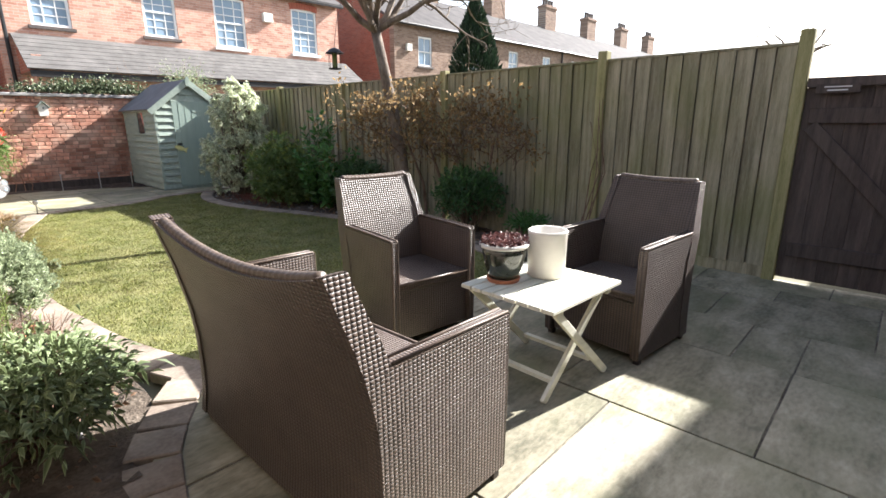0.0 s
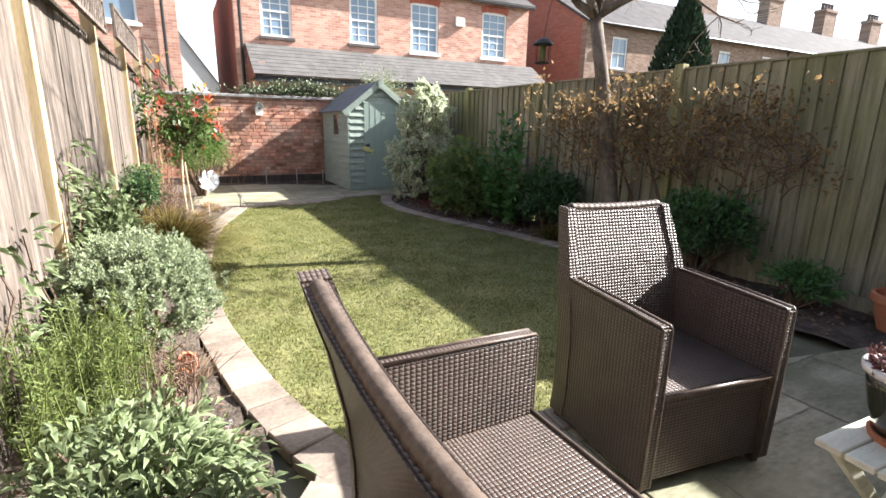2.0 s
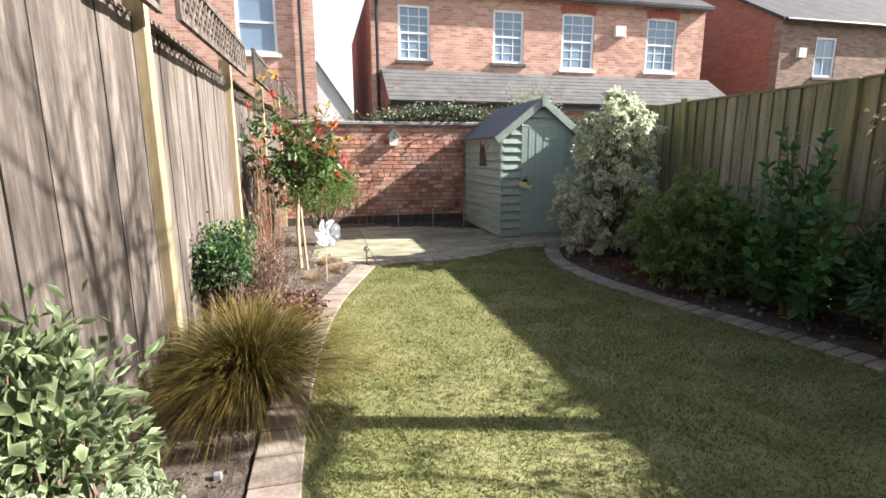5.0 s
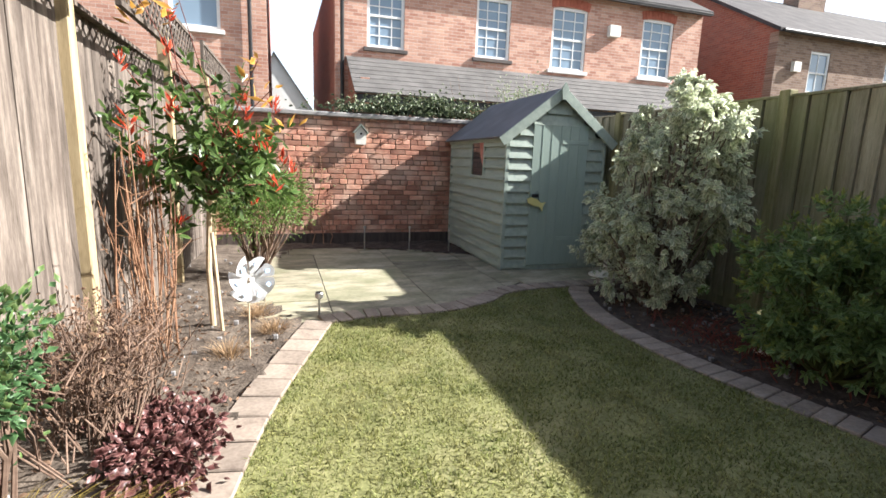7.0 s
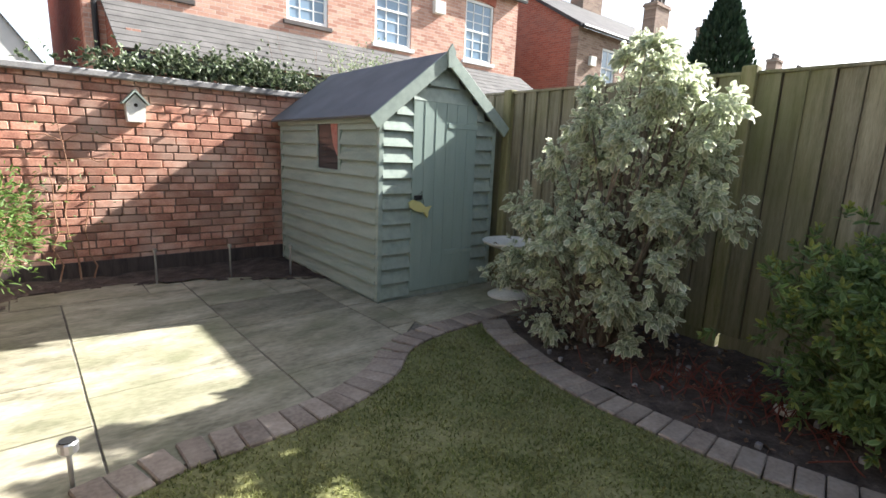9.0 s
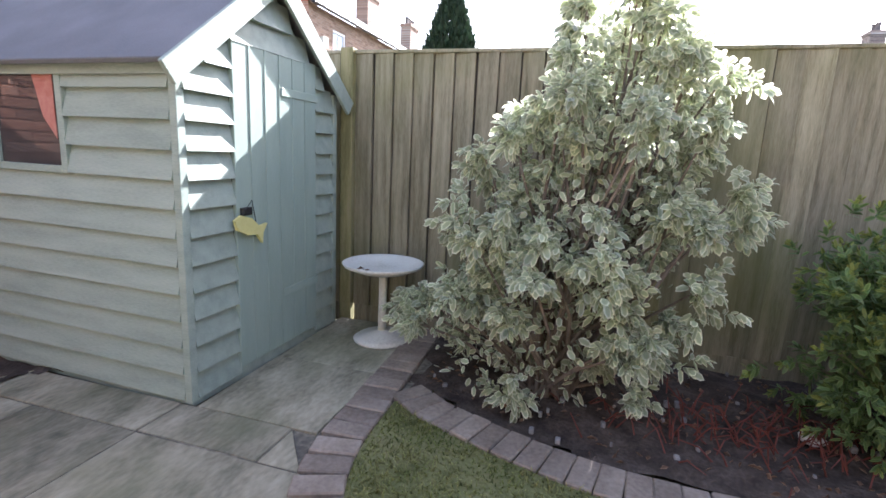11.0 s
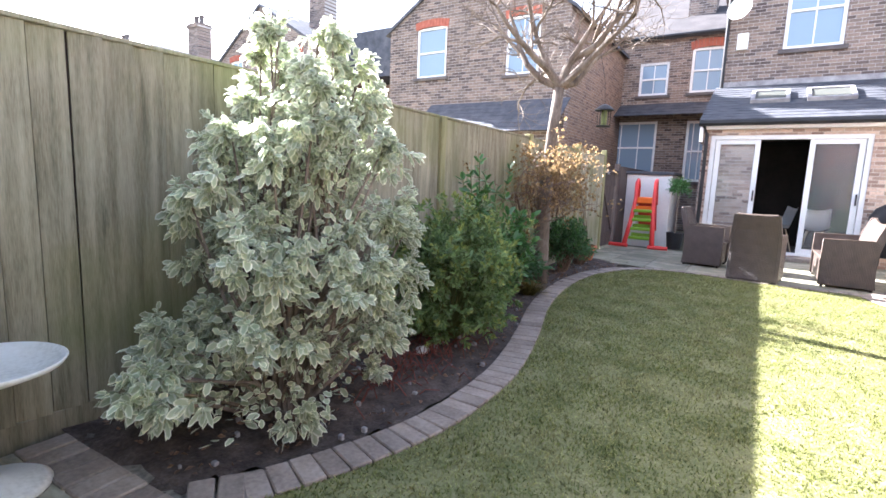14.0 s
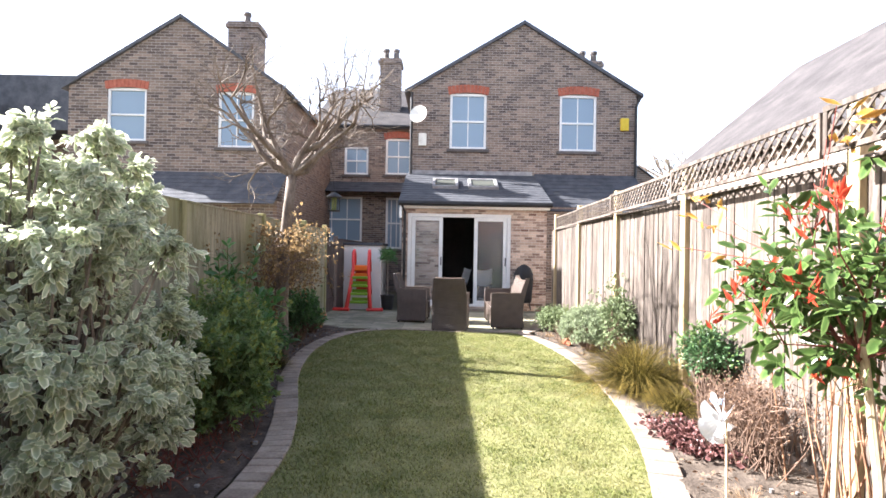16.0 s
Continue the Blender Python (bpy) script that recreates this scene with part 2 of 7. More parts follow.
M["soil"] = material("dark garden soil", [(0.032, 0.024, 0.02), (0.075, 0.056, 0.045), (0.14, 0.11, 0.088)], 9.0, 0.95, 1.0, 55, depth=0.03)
M["soil_pale"] = material("pale bed soil", [(0.05, 0.038, 0.029), (0.105, 0.082, 0.063), (0.185, 0.15, 0.118)], 9.0, 0.95, 1.0, 55, depth=0.03)
M["turf"] = material("lawn base", [(0.11, 0.12, 0.04), (0.19, 0.19, 0.075), (0.27, 0.25, 0.12)], 3.0, 0.9, 0.8, 50, depth=0.02)
M["earth"] = material("ground", [(0.10, 0.095, 0.06), (0.16, 0.15, 0.1)], 0.5, 0.95, 0.4, 8)
M["shed"] = material("sage green painted board", [(0.235, 0.29, 0.25), (0.30, 0.355, 0.305), (0.345, 0.40, 0.345)], 2.5, 0.6, 0.3, 40, (6, 1, 6), tint=0.06)
M["shed_door"] = material("sage green door paint", [(0.27, 0.345, 0.30), (0.325, 0.40, 0.35)], 2.0, 0.55, 0.25, 40, (6, 6, 1), tint=0.04)
M["felt"] = material("grey roofing felt", [(0.12, 0.125, 0.135), (0.18, 0.185, 0.20)], 3.0, 0.9, 0.5, 150, tint=0.03)
# near-black colour in place of the shade inside rooms, shed and nest box
M["dark"] = material("near-black painted shade of interiors", [(0.012, 0.011, 0.010), (0.03, 0.026, 0.022)], 2.0, 0.8, 0.0, 10)
M["white"] = material("white painted frame", [(0.70, 0.70, 0.68), (0.82, 0.82, 0.80)], 2.0, 0.45, 0.1, 20, tint=0.02)
M["cast"] = material("chipped white enamel", [(0.55, 0.53, 0.46), (0.74, 0.72, 0.65), (0.8, 0.79, 0.73)], 4.0, 0.5, 0.3, 60, tint=0.02)
M["render_wall"] = material("white rendered wall", [(0.62, 0.60, 0.57), (0.76, 0.75, 0.72)], 2.0, 0.9, 0.4, 60, tint=0.02)
M["slate"] = material("dark roof slate", [(0.04, 0.042, 0.048), (0.065, 0.068, 0.077), (0.095, 0.097, 0.105)], 4.0, 0.75, 0.4, 40, tint=0.25)
M["tile"] = material("grey concrete roof tile", [(0.075, 0.07, 0.068), (0.11, 0.105, 0.10), (0.15, 0.14, 0.135)], 3.0, 0.9, 0.4, 40, tint=0.12)
M["tile_old"] = material("old brown slate roof", [(0.03, 0.027, 0.027), (0.05, 0.045, 0.045), (0.075, 0.068, 0.065)], 2.0, 0.9, 0.5, 30, tint=0.1)
M["stonesill"] = material("dark painted sill", [(0.08, 0.07, 0.065), (0.14, 0.12, 0.11)], 4.0, 0.7, 0.3, 40)
M["redarch"] = material("red rubbed brick arch", [(0.28, 0.08, 0.05), (0.42, 0.14, 0.09)], 8.0, 0.85, 0.4, 60)
M["bark"] = material("apple bark", [(0.075, 0.058, 0.044), (0.16, 0.128, 0.10), (0.28, 0.235, 0.19)], 6.0, 0.9, 0.9, 45, (1, 1, 0.4), depth=0.012)
M["twig"] = material("brown dry twig", [(0.08, 0.05, 0.036), (0.15, 0.098, 0.07), (0.22, 0.155, 0.115)], 8.0, 0.85, 0.3, 40)
M["redtwig"] = material("red-brown stem", [(0.11, 0.03, 0.022), (0.20, 0.06, 0.04)], 8.0, 0.7, 0.3, 40)
M["canestem"] = material("red-brown cane", [(0.13, 0.06, 0.035), (0.24, 0.13, 0.075), (0.34, 0.21, 0.13)], 6.0, 0.6, 0.2, 30)
M["cane"] = material("pale cane", [(0.42, 0.32, 0.2), (0.58, 0.47, 0.32)], 8.0, 0.7, 0.2, 40)
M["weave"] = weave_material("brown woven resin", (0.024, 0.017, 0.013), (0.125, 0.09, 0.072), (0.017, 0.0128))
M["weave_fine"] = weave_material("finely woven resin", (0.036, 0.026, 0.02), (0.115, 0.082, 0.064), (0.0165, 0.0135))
M["plastic_dark"] = material("dark resin edge", [(0.03, 0.023, 0.020), (0.055, 0.042, 0.036)], 8.0, 0.45, 0.2, 60)
M["tablewood"] = material("cream painted slats", [(0.55, 0.53, 0.42), (0.70, 0.68, 0.56), (0.76, 0.74, 0.63)], 3.0, 0.6, 0.3, 40, (1, 8, 8), tint=0.05)
M["potglaze"] = material("dark green glaze", [(0.015, 0.02, 0.014), (0.035, 0.042, 0.028)], 3.0, 0.12, 0.1, 20, tint=0, spec=0.7, coat=0.6)
M["potwhite"] = material("white glazed pot", [(0.68, 0.64, 0.58), (0.78, 0.75, 0.69)], 3.0, 0.35, 0.1, 30, tint=0)
M["terracotta"] = material("terracotta", [(0.36, 0.13, 0.07), (0.52, 0.22, 0.12)], 4.0, 0.85, 0.3, 50, tint=0.05)
M["yellow"] = material("pale yellow painted wood", [(0.60, 0.56, 0.22), (0.72, 0.68, 0.32)], 4.0, 0.6, 0.2, 40)
M["red"] = material("red moulded plastic", [(0.60, 0.045, 0.04), (0.72, 0.065, 0.055)], 2.0, 0.4, 0.05, 20, tint=0)
M["orange"] = material("orange moulded plastic", [(0.75, 0.14, 0.02), (0.85, 0.20, 0.03)], 2.0, 0.4, 0.05, 20, tint=0)
M["green"] = material("green moulded plastic", [(0.16, 0.30, 0.02), (0.24, 0.40, 0.04)], 2.0, 0.4, 0.05, 20, tint=0)
M["black"] = material("black cover cloth", [(0.012, 0.012, 0.014), (0.03, 0.03, 0.034)], 5.0, 0.6, 0.6, 60, depth=0.01)
M["iron"] = material("black painted metal", [(0.015, 0.015, 0.016), (0.03, 0.03, 0.03)], 5.0, 0.5, 0.2, 60)
M["steel"] = material("brushed steel", [(0.45, 0.45, 0.46), (0.6, 0.6, 0.6)], 5.0, 0.3, 0.1, 80, metal=0.9)
M["alarm"] = material("yellow plastic", [(0.62, 0.45, 0.03), (0.72, 0.52, 0.05)], 5.0, 0.5, 0.05, 40)
M["blue"] = material("pale blue plastic", [(0.32, 0.45, 0.68), (0.4, 0.55, 0.75)], 5.0, 0.4, 0.05, 40)
M["curtain"] = material("pale blind", [(0.50, 0.52, 0.54), (0.62, 0.64, 0.66)], 6.0, 0.8, 0.1, 20, (1, 1, 0.1))
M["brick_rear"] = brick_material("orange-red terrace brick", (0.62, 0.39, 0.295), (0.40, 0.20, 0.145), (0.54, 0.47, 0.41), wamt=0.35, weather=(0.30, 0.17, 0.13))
# red side brick, its colour darkened for walls turned from the sun
M["brick_side_shade"] = brick_material("red terrace side brick with painted shade", (0.36, 0.13, 0.085), (0.27, 0.09, 0.06), (0.30, 0.22, 0.18), swap=True)
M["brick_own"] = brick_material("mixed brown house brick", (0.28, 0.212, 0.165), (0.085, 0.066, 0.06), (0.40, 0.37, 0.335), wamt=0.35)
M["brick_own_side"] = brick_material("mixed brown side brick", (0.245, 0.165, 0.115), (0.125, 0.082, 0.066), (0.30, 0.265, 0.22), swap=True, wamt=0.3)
M["brick_ext"] = brick_material("reclaimed pale brick", (0.62, 0.47, 0.37), (0.13, 0.07, 0.055), (0.50, 0.45, 0.39), wamt=0.3, size=(0.2, 0.068), weather=(0.42, 0.36, 0.29))
# opaque pane; its blue-grey base colour stands in for reflected sky
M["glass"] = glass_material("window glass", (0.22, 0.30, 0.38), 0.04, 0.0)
M["glass_door"] = glass_material("patio door glass", (0.95, 0.97, 0.97), 0.0, 0.95)
M["glass_sky"] = glass_material("roof window glass", (0.10, 0.105, 0.09), 0.2, 0.0, 0.15)
M["leaf_pitto"] = leaf_material("variegated grey-green leaf", (0.42, 0.47, 0.31), (0.90, 0.90, 0.72), 0.42, 0.5, 0.35, edge=(0.5, 0.95))
M["leaf_dark"] = leaf_material("dark glossy leaf", (0.055, 0.115, 0.045), (0.09, 0.16, 0.065), 0.33, 0.3)
M["leaf_choisya"] = leaf_material("mid green leaf with yellow tips", (0.12, 0.195, 0.062), (0.21, 0.285, 0.11), 0.4, 0.4)
M["leaf_tip"] = leaf_material("yellow-green tip leaf", (0.22, 0.26, 0.06), (0.30, 0.33, 0.09), 0.45, 0.4)
M["leaf_laurel"] = leaf_material("laurel leaf", (0.07, 0.165, 0.05), (0.11, 0.23, 0.07), 0.28, 0.35)
M["leaf_hebe"] = leaf_material("grey-green hebe leaf", (0.18, 0.235, 0.125), (0.42, 0.46, 0.30), 0.55, 0.35)
M["leaf_sage"] = leaf_material("sage leaf", (0.13, 0.17, 0.075), (0.25, 0.30, 0.155), 0.6, 0.3)
M["leaf_rosemary"] = leaf_material("feathery green leaf", (0.13, 0.18, 0.045), (0.22, 0.27, 0.08), 0.6, 0.4)
M["leaf_photinia"] = leaf_material("photinia leaf", (0.055, 0.10, 0.025), (0.10, 0.15, 0.045), 0.25, 0.3)
M["leaf_red"] = leaf_material("red young leaf", (0.50, 0.06, 0.03), (0.62, 0.11, 0.05), 0.35, 0.4)
M["leaf_bamboo"] = leaf_material("bright green fine leaf", (0.10, 0.17, 0.035), (0.16, 0.24, 0.06), 0.5, 0.4)
M["leaf_purple"] = leaf_material("purple heuchera leaf", (0.09, 0.035, 0.032), (0.20, 0.10, 0.09), 0.4, 0.2)
M["leaf_dry"] = leaf_material("dry brown leaf", (0.16, 0.095, 0.06), (0.26, 0.17, 0.11), 0.8, 0.3)
M["leaf_ivy"] = leaf_material("ivy leaf", (0.045, 0.07, 0.028), (0.24, 0.27, 0.17), 0.4, 0.25)
M["leaf_cypress"] = leaf_material("dark cypress spray", (0.012, 0.028, 0.012), (0.022, 0.045, 0.018), 0.7, 0.1)
M["blade"] = leaf_material("grass blade", (0.155, 0.168, 0.045), (0.36, 0.35, 0.13), 0.6, 0.42, 0.45, [((0.36, 0.33, 0.15), 2.4, 0.5), ((0.11, 0.15, 0.03), 7.0, 0.5)])
M["carex"] = leaf_material("olive sedge blade", (0.085, 0.075, 0.018), (0.27, 0.20, 0.05), 0.55, 0.4, 0.6)
M["straw"] = leaf_material("straw blade", (0.30, 0.20, 0.11), (0.45, 0.33, 0.21), 0.75, 0.3, 0.4)
M["weave_edge"] = material("wrapped resin edge", [(0.06, 0.044, 0.034), (0.15, 0.112, 0.086)], 20.0, 0.4, 0.6, 130, tint=0.03)
M["glass_dark"] = glass_material("dim shed glass", (0.05, 0.045, 0.045), 0.05, 0.0)
M["curtain_pink"] = material("pink patterned cloth", [(0.40, 0.14, 0.11), (0.5, 0.25, 0.2)], 14.0, 0.9, 0.1, 40)
M["leaf_stem"] = material("green stem", [(0.08, 0.10, 0.03), (0.14, 0.16, 0.05)], 8.0, 0.7, 0.1, 40)
M["leaf_gold"] = leaf_material("golden dry leaf", (0.22, 0.14, 0.06), (0.36, 0.255, 0.13), 0.8, 0.4)
M["vane"] = leaf_material("thin white plastic vane", (0.85, 0.86, 0.87), (0.88, 0.88, 0.88), 0.4, 0.5, 0.02)
M["brick_row"] = brick_material("buff-brown terrace brick", (0.32, 0.225, 0.165), (0.19, 0.12, 0.088), (0.30, 0.26, 0.22), wamt=0.3)
M["leaf_amber"] = leaf_material("amber young leaf", (0.50, 0.26, 0.05), (0.62, 0.36, 0.10), 0.35, 0.5)


# ---- helpers for building ----
def empty(name, label, category, m=None, group="", kind=""):
    ob = new(name)
    ob.empty_display_size = 0.1
    if m is not None:
        ob.matrix_basis = m
    return tagged(ob, label, category, group, kind)


def finish(bm, name, uv=False, smooth=False):
    me = bpy.data.meshes.new(name)
    if uv:
        lay = bm.loops.layers.uv.new("UVMap")
        for f in bm.faces:
            n = f.normal
            a = max(range(3), key=lambda i: abs(n[i]))
            for l in f.loops:
                c = l.vert.co
                l[lay].uv = (c.y, c.z) if a == 0 else (c.x, c.z) if a == 1 else (c.x, c.y)
    bm.normal_update()
    bm.to_mesh(me)
    bm.free()
    if smooth:
        me.polygons.foreach_set("use_smooth", [True] * len(me.polygons))
    return me


def part(name, bm, mat, parent=None, label="", m=None, uv=False, smooth=False):
    """One mesh object, from a bmesh or a mesh, under a thing or a part."""
    me = finish(bm, name, uv, smooth) if isinstance(bm, bmesh.types.BMesh) else bm
    if not me.materials:
        me.materials.append(M[mat])
    ob = new(name, me)
    if parent:
        ob.parent = parent
    if m is not None:
        ob.matrix_basis = m
    if label:
        ob["label"] = label
    return ob


def box(bm, x0, x1, y0, y1, z0, z1, bevel=0.0, m=None):
    r = bmesh.ops.create_cube(bm, size=1.0)
    vs = r["verts"]
    for v in vs:
        v.co = Vector(((x0 + x1) / 2 + v.co.x * (x1 - x0), (y0 + y1) / 2 + v.co.y * (y1 - y0), (z0 + z1) / 2 + v.co.z * (z1 - z0)))
    if bevel:
        es = list({e for v in vs for e in v.link_edges})
        r = bmesh.ops.bevel(bm, geom=es, offset=bevel, segments=1, affect="EDGES")
        vs = list({v for f in r["faces"] for v in f.verts} | {v for v in vs if v.is_valid})
    if m is not None:
        bmesh.ops.transform(bm, matrix=m, verts=vs)
    return bm


def boxes(*specs, bevel=0.0):
    bm = bmesh.new()
    for s in specs:
        box(bm, *s, bevel=bevel)
    return bm


def prism(bm, pts, depth, m=None):
    """A flat outline (x, z) pushed along y by depth."""
    a = [bm.verts.new((p[0], 0, p[1])) for p in pts]
    b = [bm.verts.new((p[0], depth, p[1])) for p in pts]
    bm.faces.new(a)
    bm.faces.new(b[::-1])
    n = len(pts)
    for i in range(n):
        bm.faces.new((a[i], b[i], b[(i + 1) % n], a[(i + 1) % n]))
    bmesh.ops.recalc_face_normals(bm, faces=bm.faces)
    if m is not None:
        bmesh.ops.transform(bm, matrix=m, verts=a + b)
    return bm


def slab_poly(bm, pts, z0, z1):
    a = [bm.verts.new((p[0], p[1], z0)) for p in pts]
    b = [bm.verts.new((p[0], p[1], z1)) for p in pts]
    n = len(pts)
    bm.faces.new(a[::-1])
    bm.faces.new(b)
    for i in range(n):
        bm.faces.new((a[i], a[(i + 1) % n], b[(i + 1) % n], b[i]))
    bmesh.ops.recalc_face_normals(bm, faces=bm.faces)
    return bm


def tube(bm, pts, radii, n=7, cap=True):
    """A round bar along points, with a radius at each."""
    rings = []
    pts = [Vector(p) for p in pts]
    up = Vector((0.31, 0.17, 0.93))
    for i, p in enumerate(pts):
        d = (pts[min(i + 1, len(pts) - 1)] - pts[max(i - 1, 0)]).normalized()
        a = d.cross(up)
        if a.length < 0.05:
            a = d.cross(Vector((1, 0, 0)))
        a.normalize()
        b = d.cross(a)
        r = radii if isinstance(radii, (int, float)) else radii[i]
        rings.append([bm.verts.new(p + r * (math.cos(t) * a + math.sin(t) * b)) for t in (2 * math.pi * k / n for k in range(n))])
    for q, w in zip(rings, rings[1:]):
        for k in range(n):
            bm.faces.new((q[k], q[(k + 1) % n], w[(k + 1) % n], w[k]))
    if cap:
        bm.faces.new(rings[0][::-1])
        bm.faces.new(rings[-1])
    return bm


def lathe(bm, profile, n=28, cx=0, cy=0):
    """A turned shape from (radius, z) points."""
    rings = [[bm.verts.new((cx + r * math.cos(2 * math.pi * k / n), cy + r * math.sin(2 * math.pi * k / n), z)) for k in range(n)] for r, z in profile]
    for q, w in zip(rings, rings[1:]):
        for k in range(n):
            bm.faces.new((q[k], q[(k + 1) % n], w[(k + 1) % n], w[k]))
    bm.faces.new(rings[0][::-1])
    bm.faces.new(rings[-1])
    bmesh.ops.recalc_face_normals(bm, faces=bm.faces)
    return bm


def spline(pts, n=12):
    """A smooth line through points."""
    P = [Vector((*p, 0)[:3]) for p in pts]
    P = [2 * P[0] - P[1]] + P + [2 * P[-1] - P[-2]]
    out = []
    for i in range(1, len(P) - 2):
        a, b, c, d = P[i - 1:i + 3]
        for k in range(n):
            t = k / n
            out.append(0.5 * (2 * b + (c - a) * t + (2 * a - 5 * b + 4 * c - d) * t * t + (3 * b - a - 3 * c + d) * t ** 3))
    return out + [P[-2]]


def resample(line, step):
    """Even steps along a line, with the direction at each."""
    out, left = [], 0.0
    for a, b in zip(line, line[1:]):
        seg = (b - a).length
        s = left
        while s < seg:
            out.append((a.lerp(b, s / seg), (b - a).normalized()))
            s += step
        left = s - seg
    return out


def clip_convex(poly, outline):
    """The part of poly inside a counter-clockwise convex outline."""
    out = list(poly)
    for (ax, ay), (bx, by) in zip(outline, outline[1:] + outline[:1]):
        res = []
        for i, p in enumerate(out):
            q = out[(i + 1) % len(out)]
            sp = (bx - ax) * (p[1] - ay) - (by - ay) * (p[0] - ax)
            sq = (bx - ax) * (q[1] - ay) - (by - ay) * (q[0] - ax)
            if sp >= 0:
                res.append(p)
            if sp * sq < 0:
                k = sp / (sp - sq)
                res.append((p[0] + k * (q[0] - p[0]), p[1] + k * (q[1] - p[1])))
        out = res
        if len(out) < 3:
            return []
    return out


def inside(x, y, poly):
    c = False
    j = len(poly) - 1
    for i in range(len(poly)):
        xi, yi, xj, yj = *poly[i][:2], *poly[j][:2]
        if (yi > y) != (yj > y) and x < (xj - xi) * (y - yi) / (yj - yi) + xi:
            c = not c
        j = i
    return c


def mesh_arrays(name, verts, faces, rim=None):
    """A mesh from arrays: faces all of one size."""
    me = bpy.data.meshes.new(name)
    verts, faces = np.asarray(verts, dtype=np.float32), np.asarray(faces, dtype=np.int32)
    k = faces.shape[1]
    me.vertices.add(len(verts))
    me.vertices.foreach_set("co", verts.ravel())
    me.loops.add(faces.size)
    me.loops.foreach_set("vertex_index", faces.ravel())
    me.polygons.add(len(faces))
    me.polygons.foreach_set("loop_start", np.arange(0, faces.size, k, dtype=np.int32))
    me.polygons.foreach_set("loop_total", np.full(len(faces), k, dtype=np.int32))
    me.update(calc_edges=True)
    if rim is not None:
        at = me.attributes.new("rim", "FLOAT", "POINT")
        at.data.foreach_set("value", np.asarray(rim, dtype=np.float32))
    return me


rng = np.random.default_rng(7)


def unit(v):
    return v / np.maximum(np.linalg.norm(v, axis=-1, keepdims=True), 1e-6)


def leaves(name, pos, out, length, width, fold=0.25, droop=0.2, var=0.35):
    """Folded leaves of six points at pos, each growing along out."""
    n = len(pos)
    out = unit(out)
    side = unit(np.cross(out, rng.normal(size=(n, 3))))
    nor = np.cross(side, out)
    ln = length * (1 + var * rng.uniform(-1, 1, (n, 1)))
    wd = width * (1 + var * rng.uniform(-1, 1, (n, 1)))
    tip = pos + out * ln - np.array([0, 0, 1]) * droop * ln
    m1 = pos + out * ln * 0.4 + nor * wd * fold
    m2 = pos + out * ln * 0.75 + nor * wd * fold * 0.6 - np.array([0, 0, 1]) * droop * ln * 0.4
    l = pos + out * ln * 0.5 + side * wd * 0.5
    r = pos + out * ln * 0.5 - side * wd * 0.5
    V = np.stack([pos, m1, m2, tip, l, r], 1).reshape(-1, 3)
    f = np.array([[0, 1, 4], [1, 2, 4], [2, 3, 4], [0, 5, 1], [1, 5, 2], [2, 5, 3]])
    F = (np.arange(n)[:, None, None] * 6 + f[None]).reshape(-1, 3)
    rim = np.tile([0.3, 0.0, 0.1, 1.0, 1.0, 1.0], n)
    return mesh_arrays(name, V, F, rim)


def broad_leaves(name, pos, out, length, width, face=None, fold=0.15, droop=0.2, var=0.3):
    """Ovate leaves of eight points; face gives the way their upper side looks."""
    n = len(pos)
    out = unit(np.asarray(out, dtype=float))
    face = rng.normal(size=(n, 3)) if face is None else np.asarray(face) + 0.35 * rng.normal(size=(n, 3))
    side = unit(np.cross(out, face))
    nor = np.cross(side, out)
    ln = length * (1 + var * rng.uniform(-1, 1, (n, 1)))
    wd = width * (1 + var * rng.uniform(-1, 1, (n, 1)))
    down = np.array([0, 0, 1.0]) * droop * ln

    def spot(t, s):
        return pos + out * ln * t + side * wd * s + nor * wd * fold * (abs(s) * 1.6 - 0.3) - down * t * t
    V = np.stack([pos, spot(0.38, 0), spot(0.72, 0), spot(1.0, 0), spot(0.32, 0.45), spot(0.76, 0.4), spot(0.32, -0.45), spot(0.76, -0.4)], 1).reshape(-1, 3)
    f = np.array([[0, 1, 4], [1, 5, 4], [1, 2, 5], [2, 3, 5], [0, 6, 1], [1, 6, 7], [1, 7, 2], [2, 7, 3]])
    F = (np.arange(n)[:, None, None] * 8 + f[None]).reshape(-1, 3)
    return mesh_arrays(name, V, F, np.tile([0.5, 0.0, 0.05, 1.0, 1.0, 1.0, 1.0, 1.0], n))


def rosettes(name, tips, ways, per, length, width, reach=0.05, flare=1.0, droop=0.25, fold=0.15):
    """Whorls of leaves round shoot tips, each opening along its way."""
    tips, ways = np.asarray(tips, dtype=float), unit(np.asarray(ways, dtype=float))
    n = len(tips)
    u = unit(np.cross(ways, rng.normal(size=(n, 3))))
    v = np.cross(ways, u)
    k = np.tile(np.arange(per), n)[:, None]
    T, W, U, Q = (np.repeat(q, per, axis=0) for q in (tips, ways, u, v))
    a = k * 2.4 + rng.uniform(0, 0.6, k.shape)
    low = k / per
    out = W * (1.0 - 0.9 * low) + flare * (0.35 + 0.65 * low) * (np.cos(a) * U + np.sin(a) * Q)
    return broad_leaves(name, T - W * reach * low + rng.normal(0, 0.004, T.shape), out, length, width, W, fold, droop)


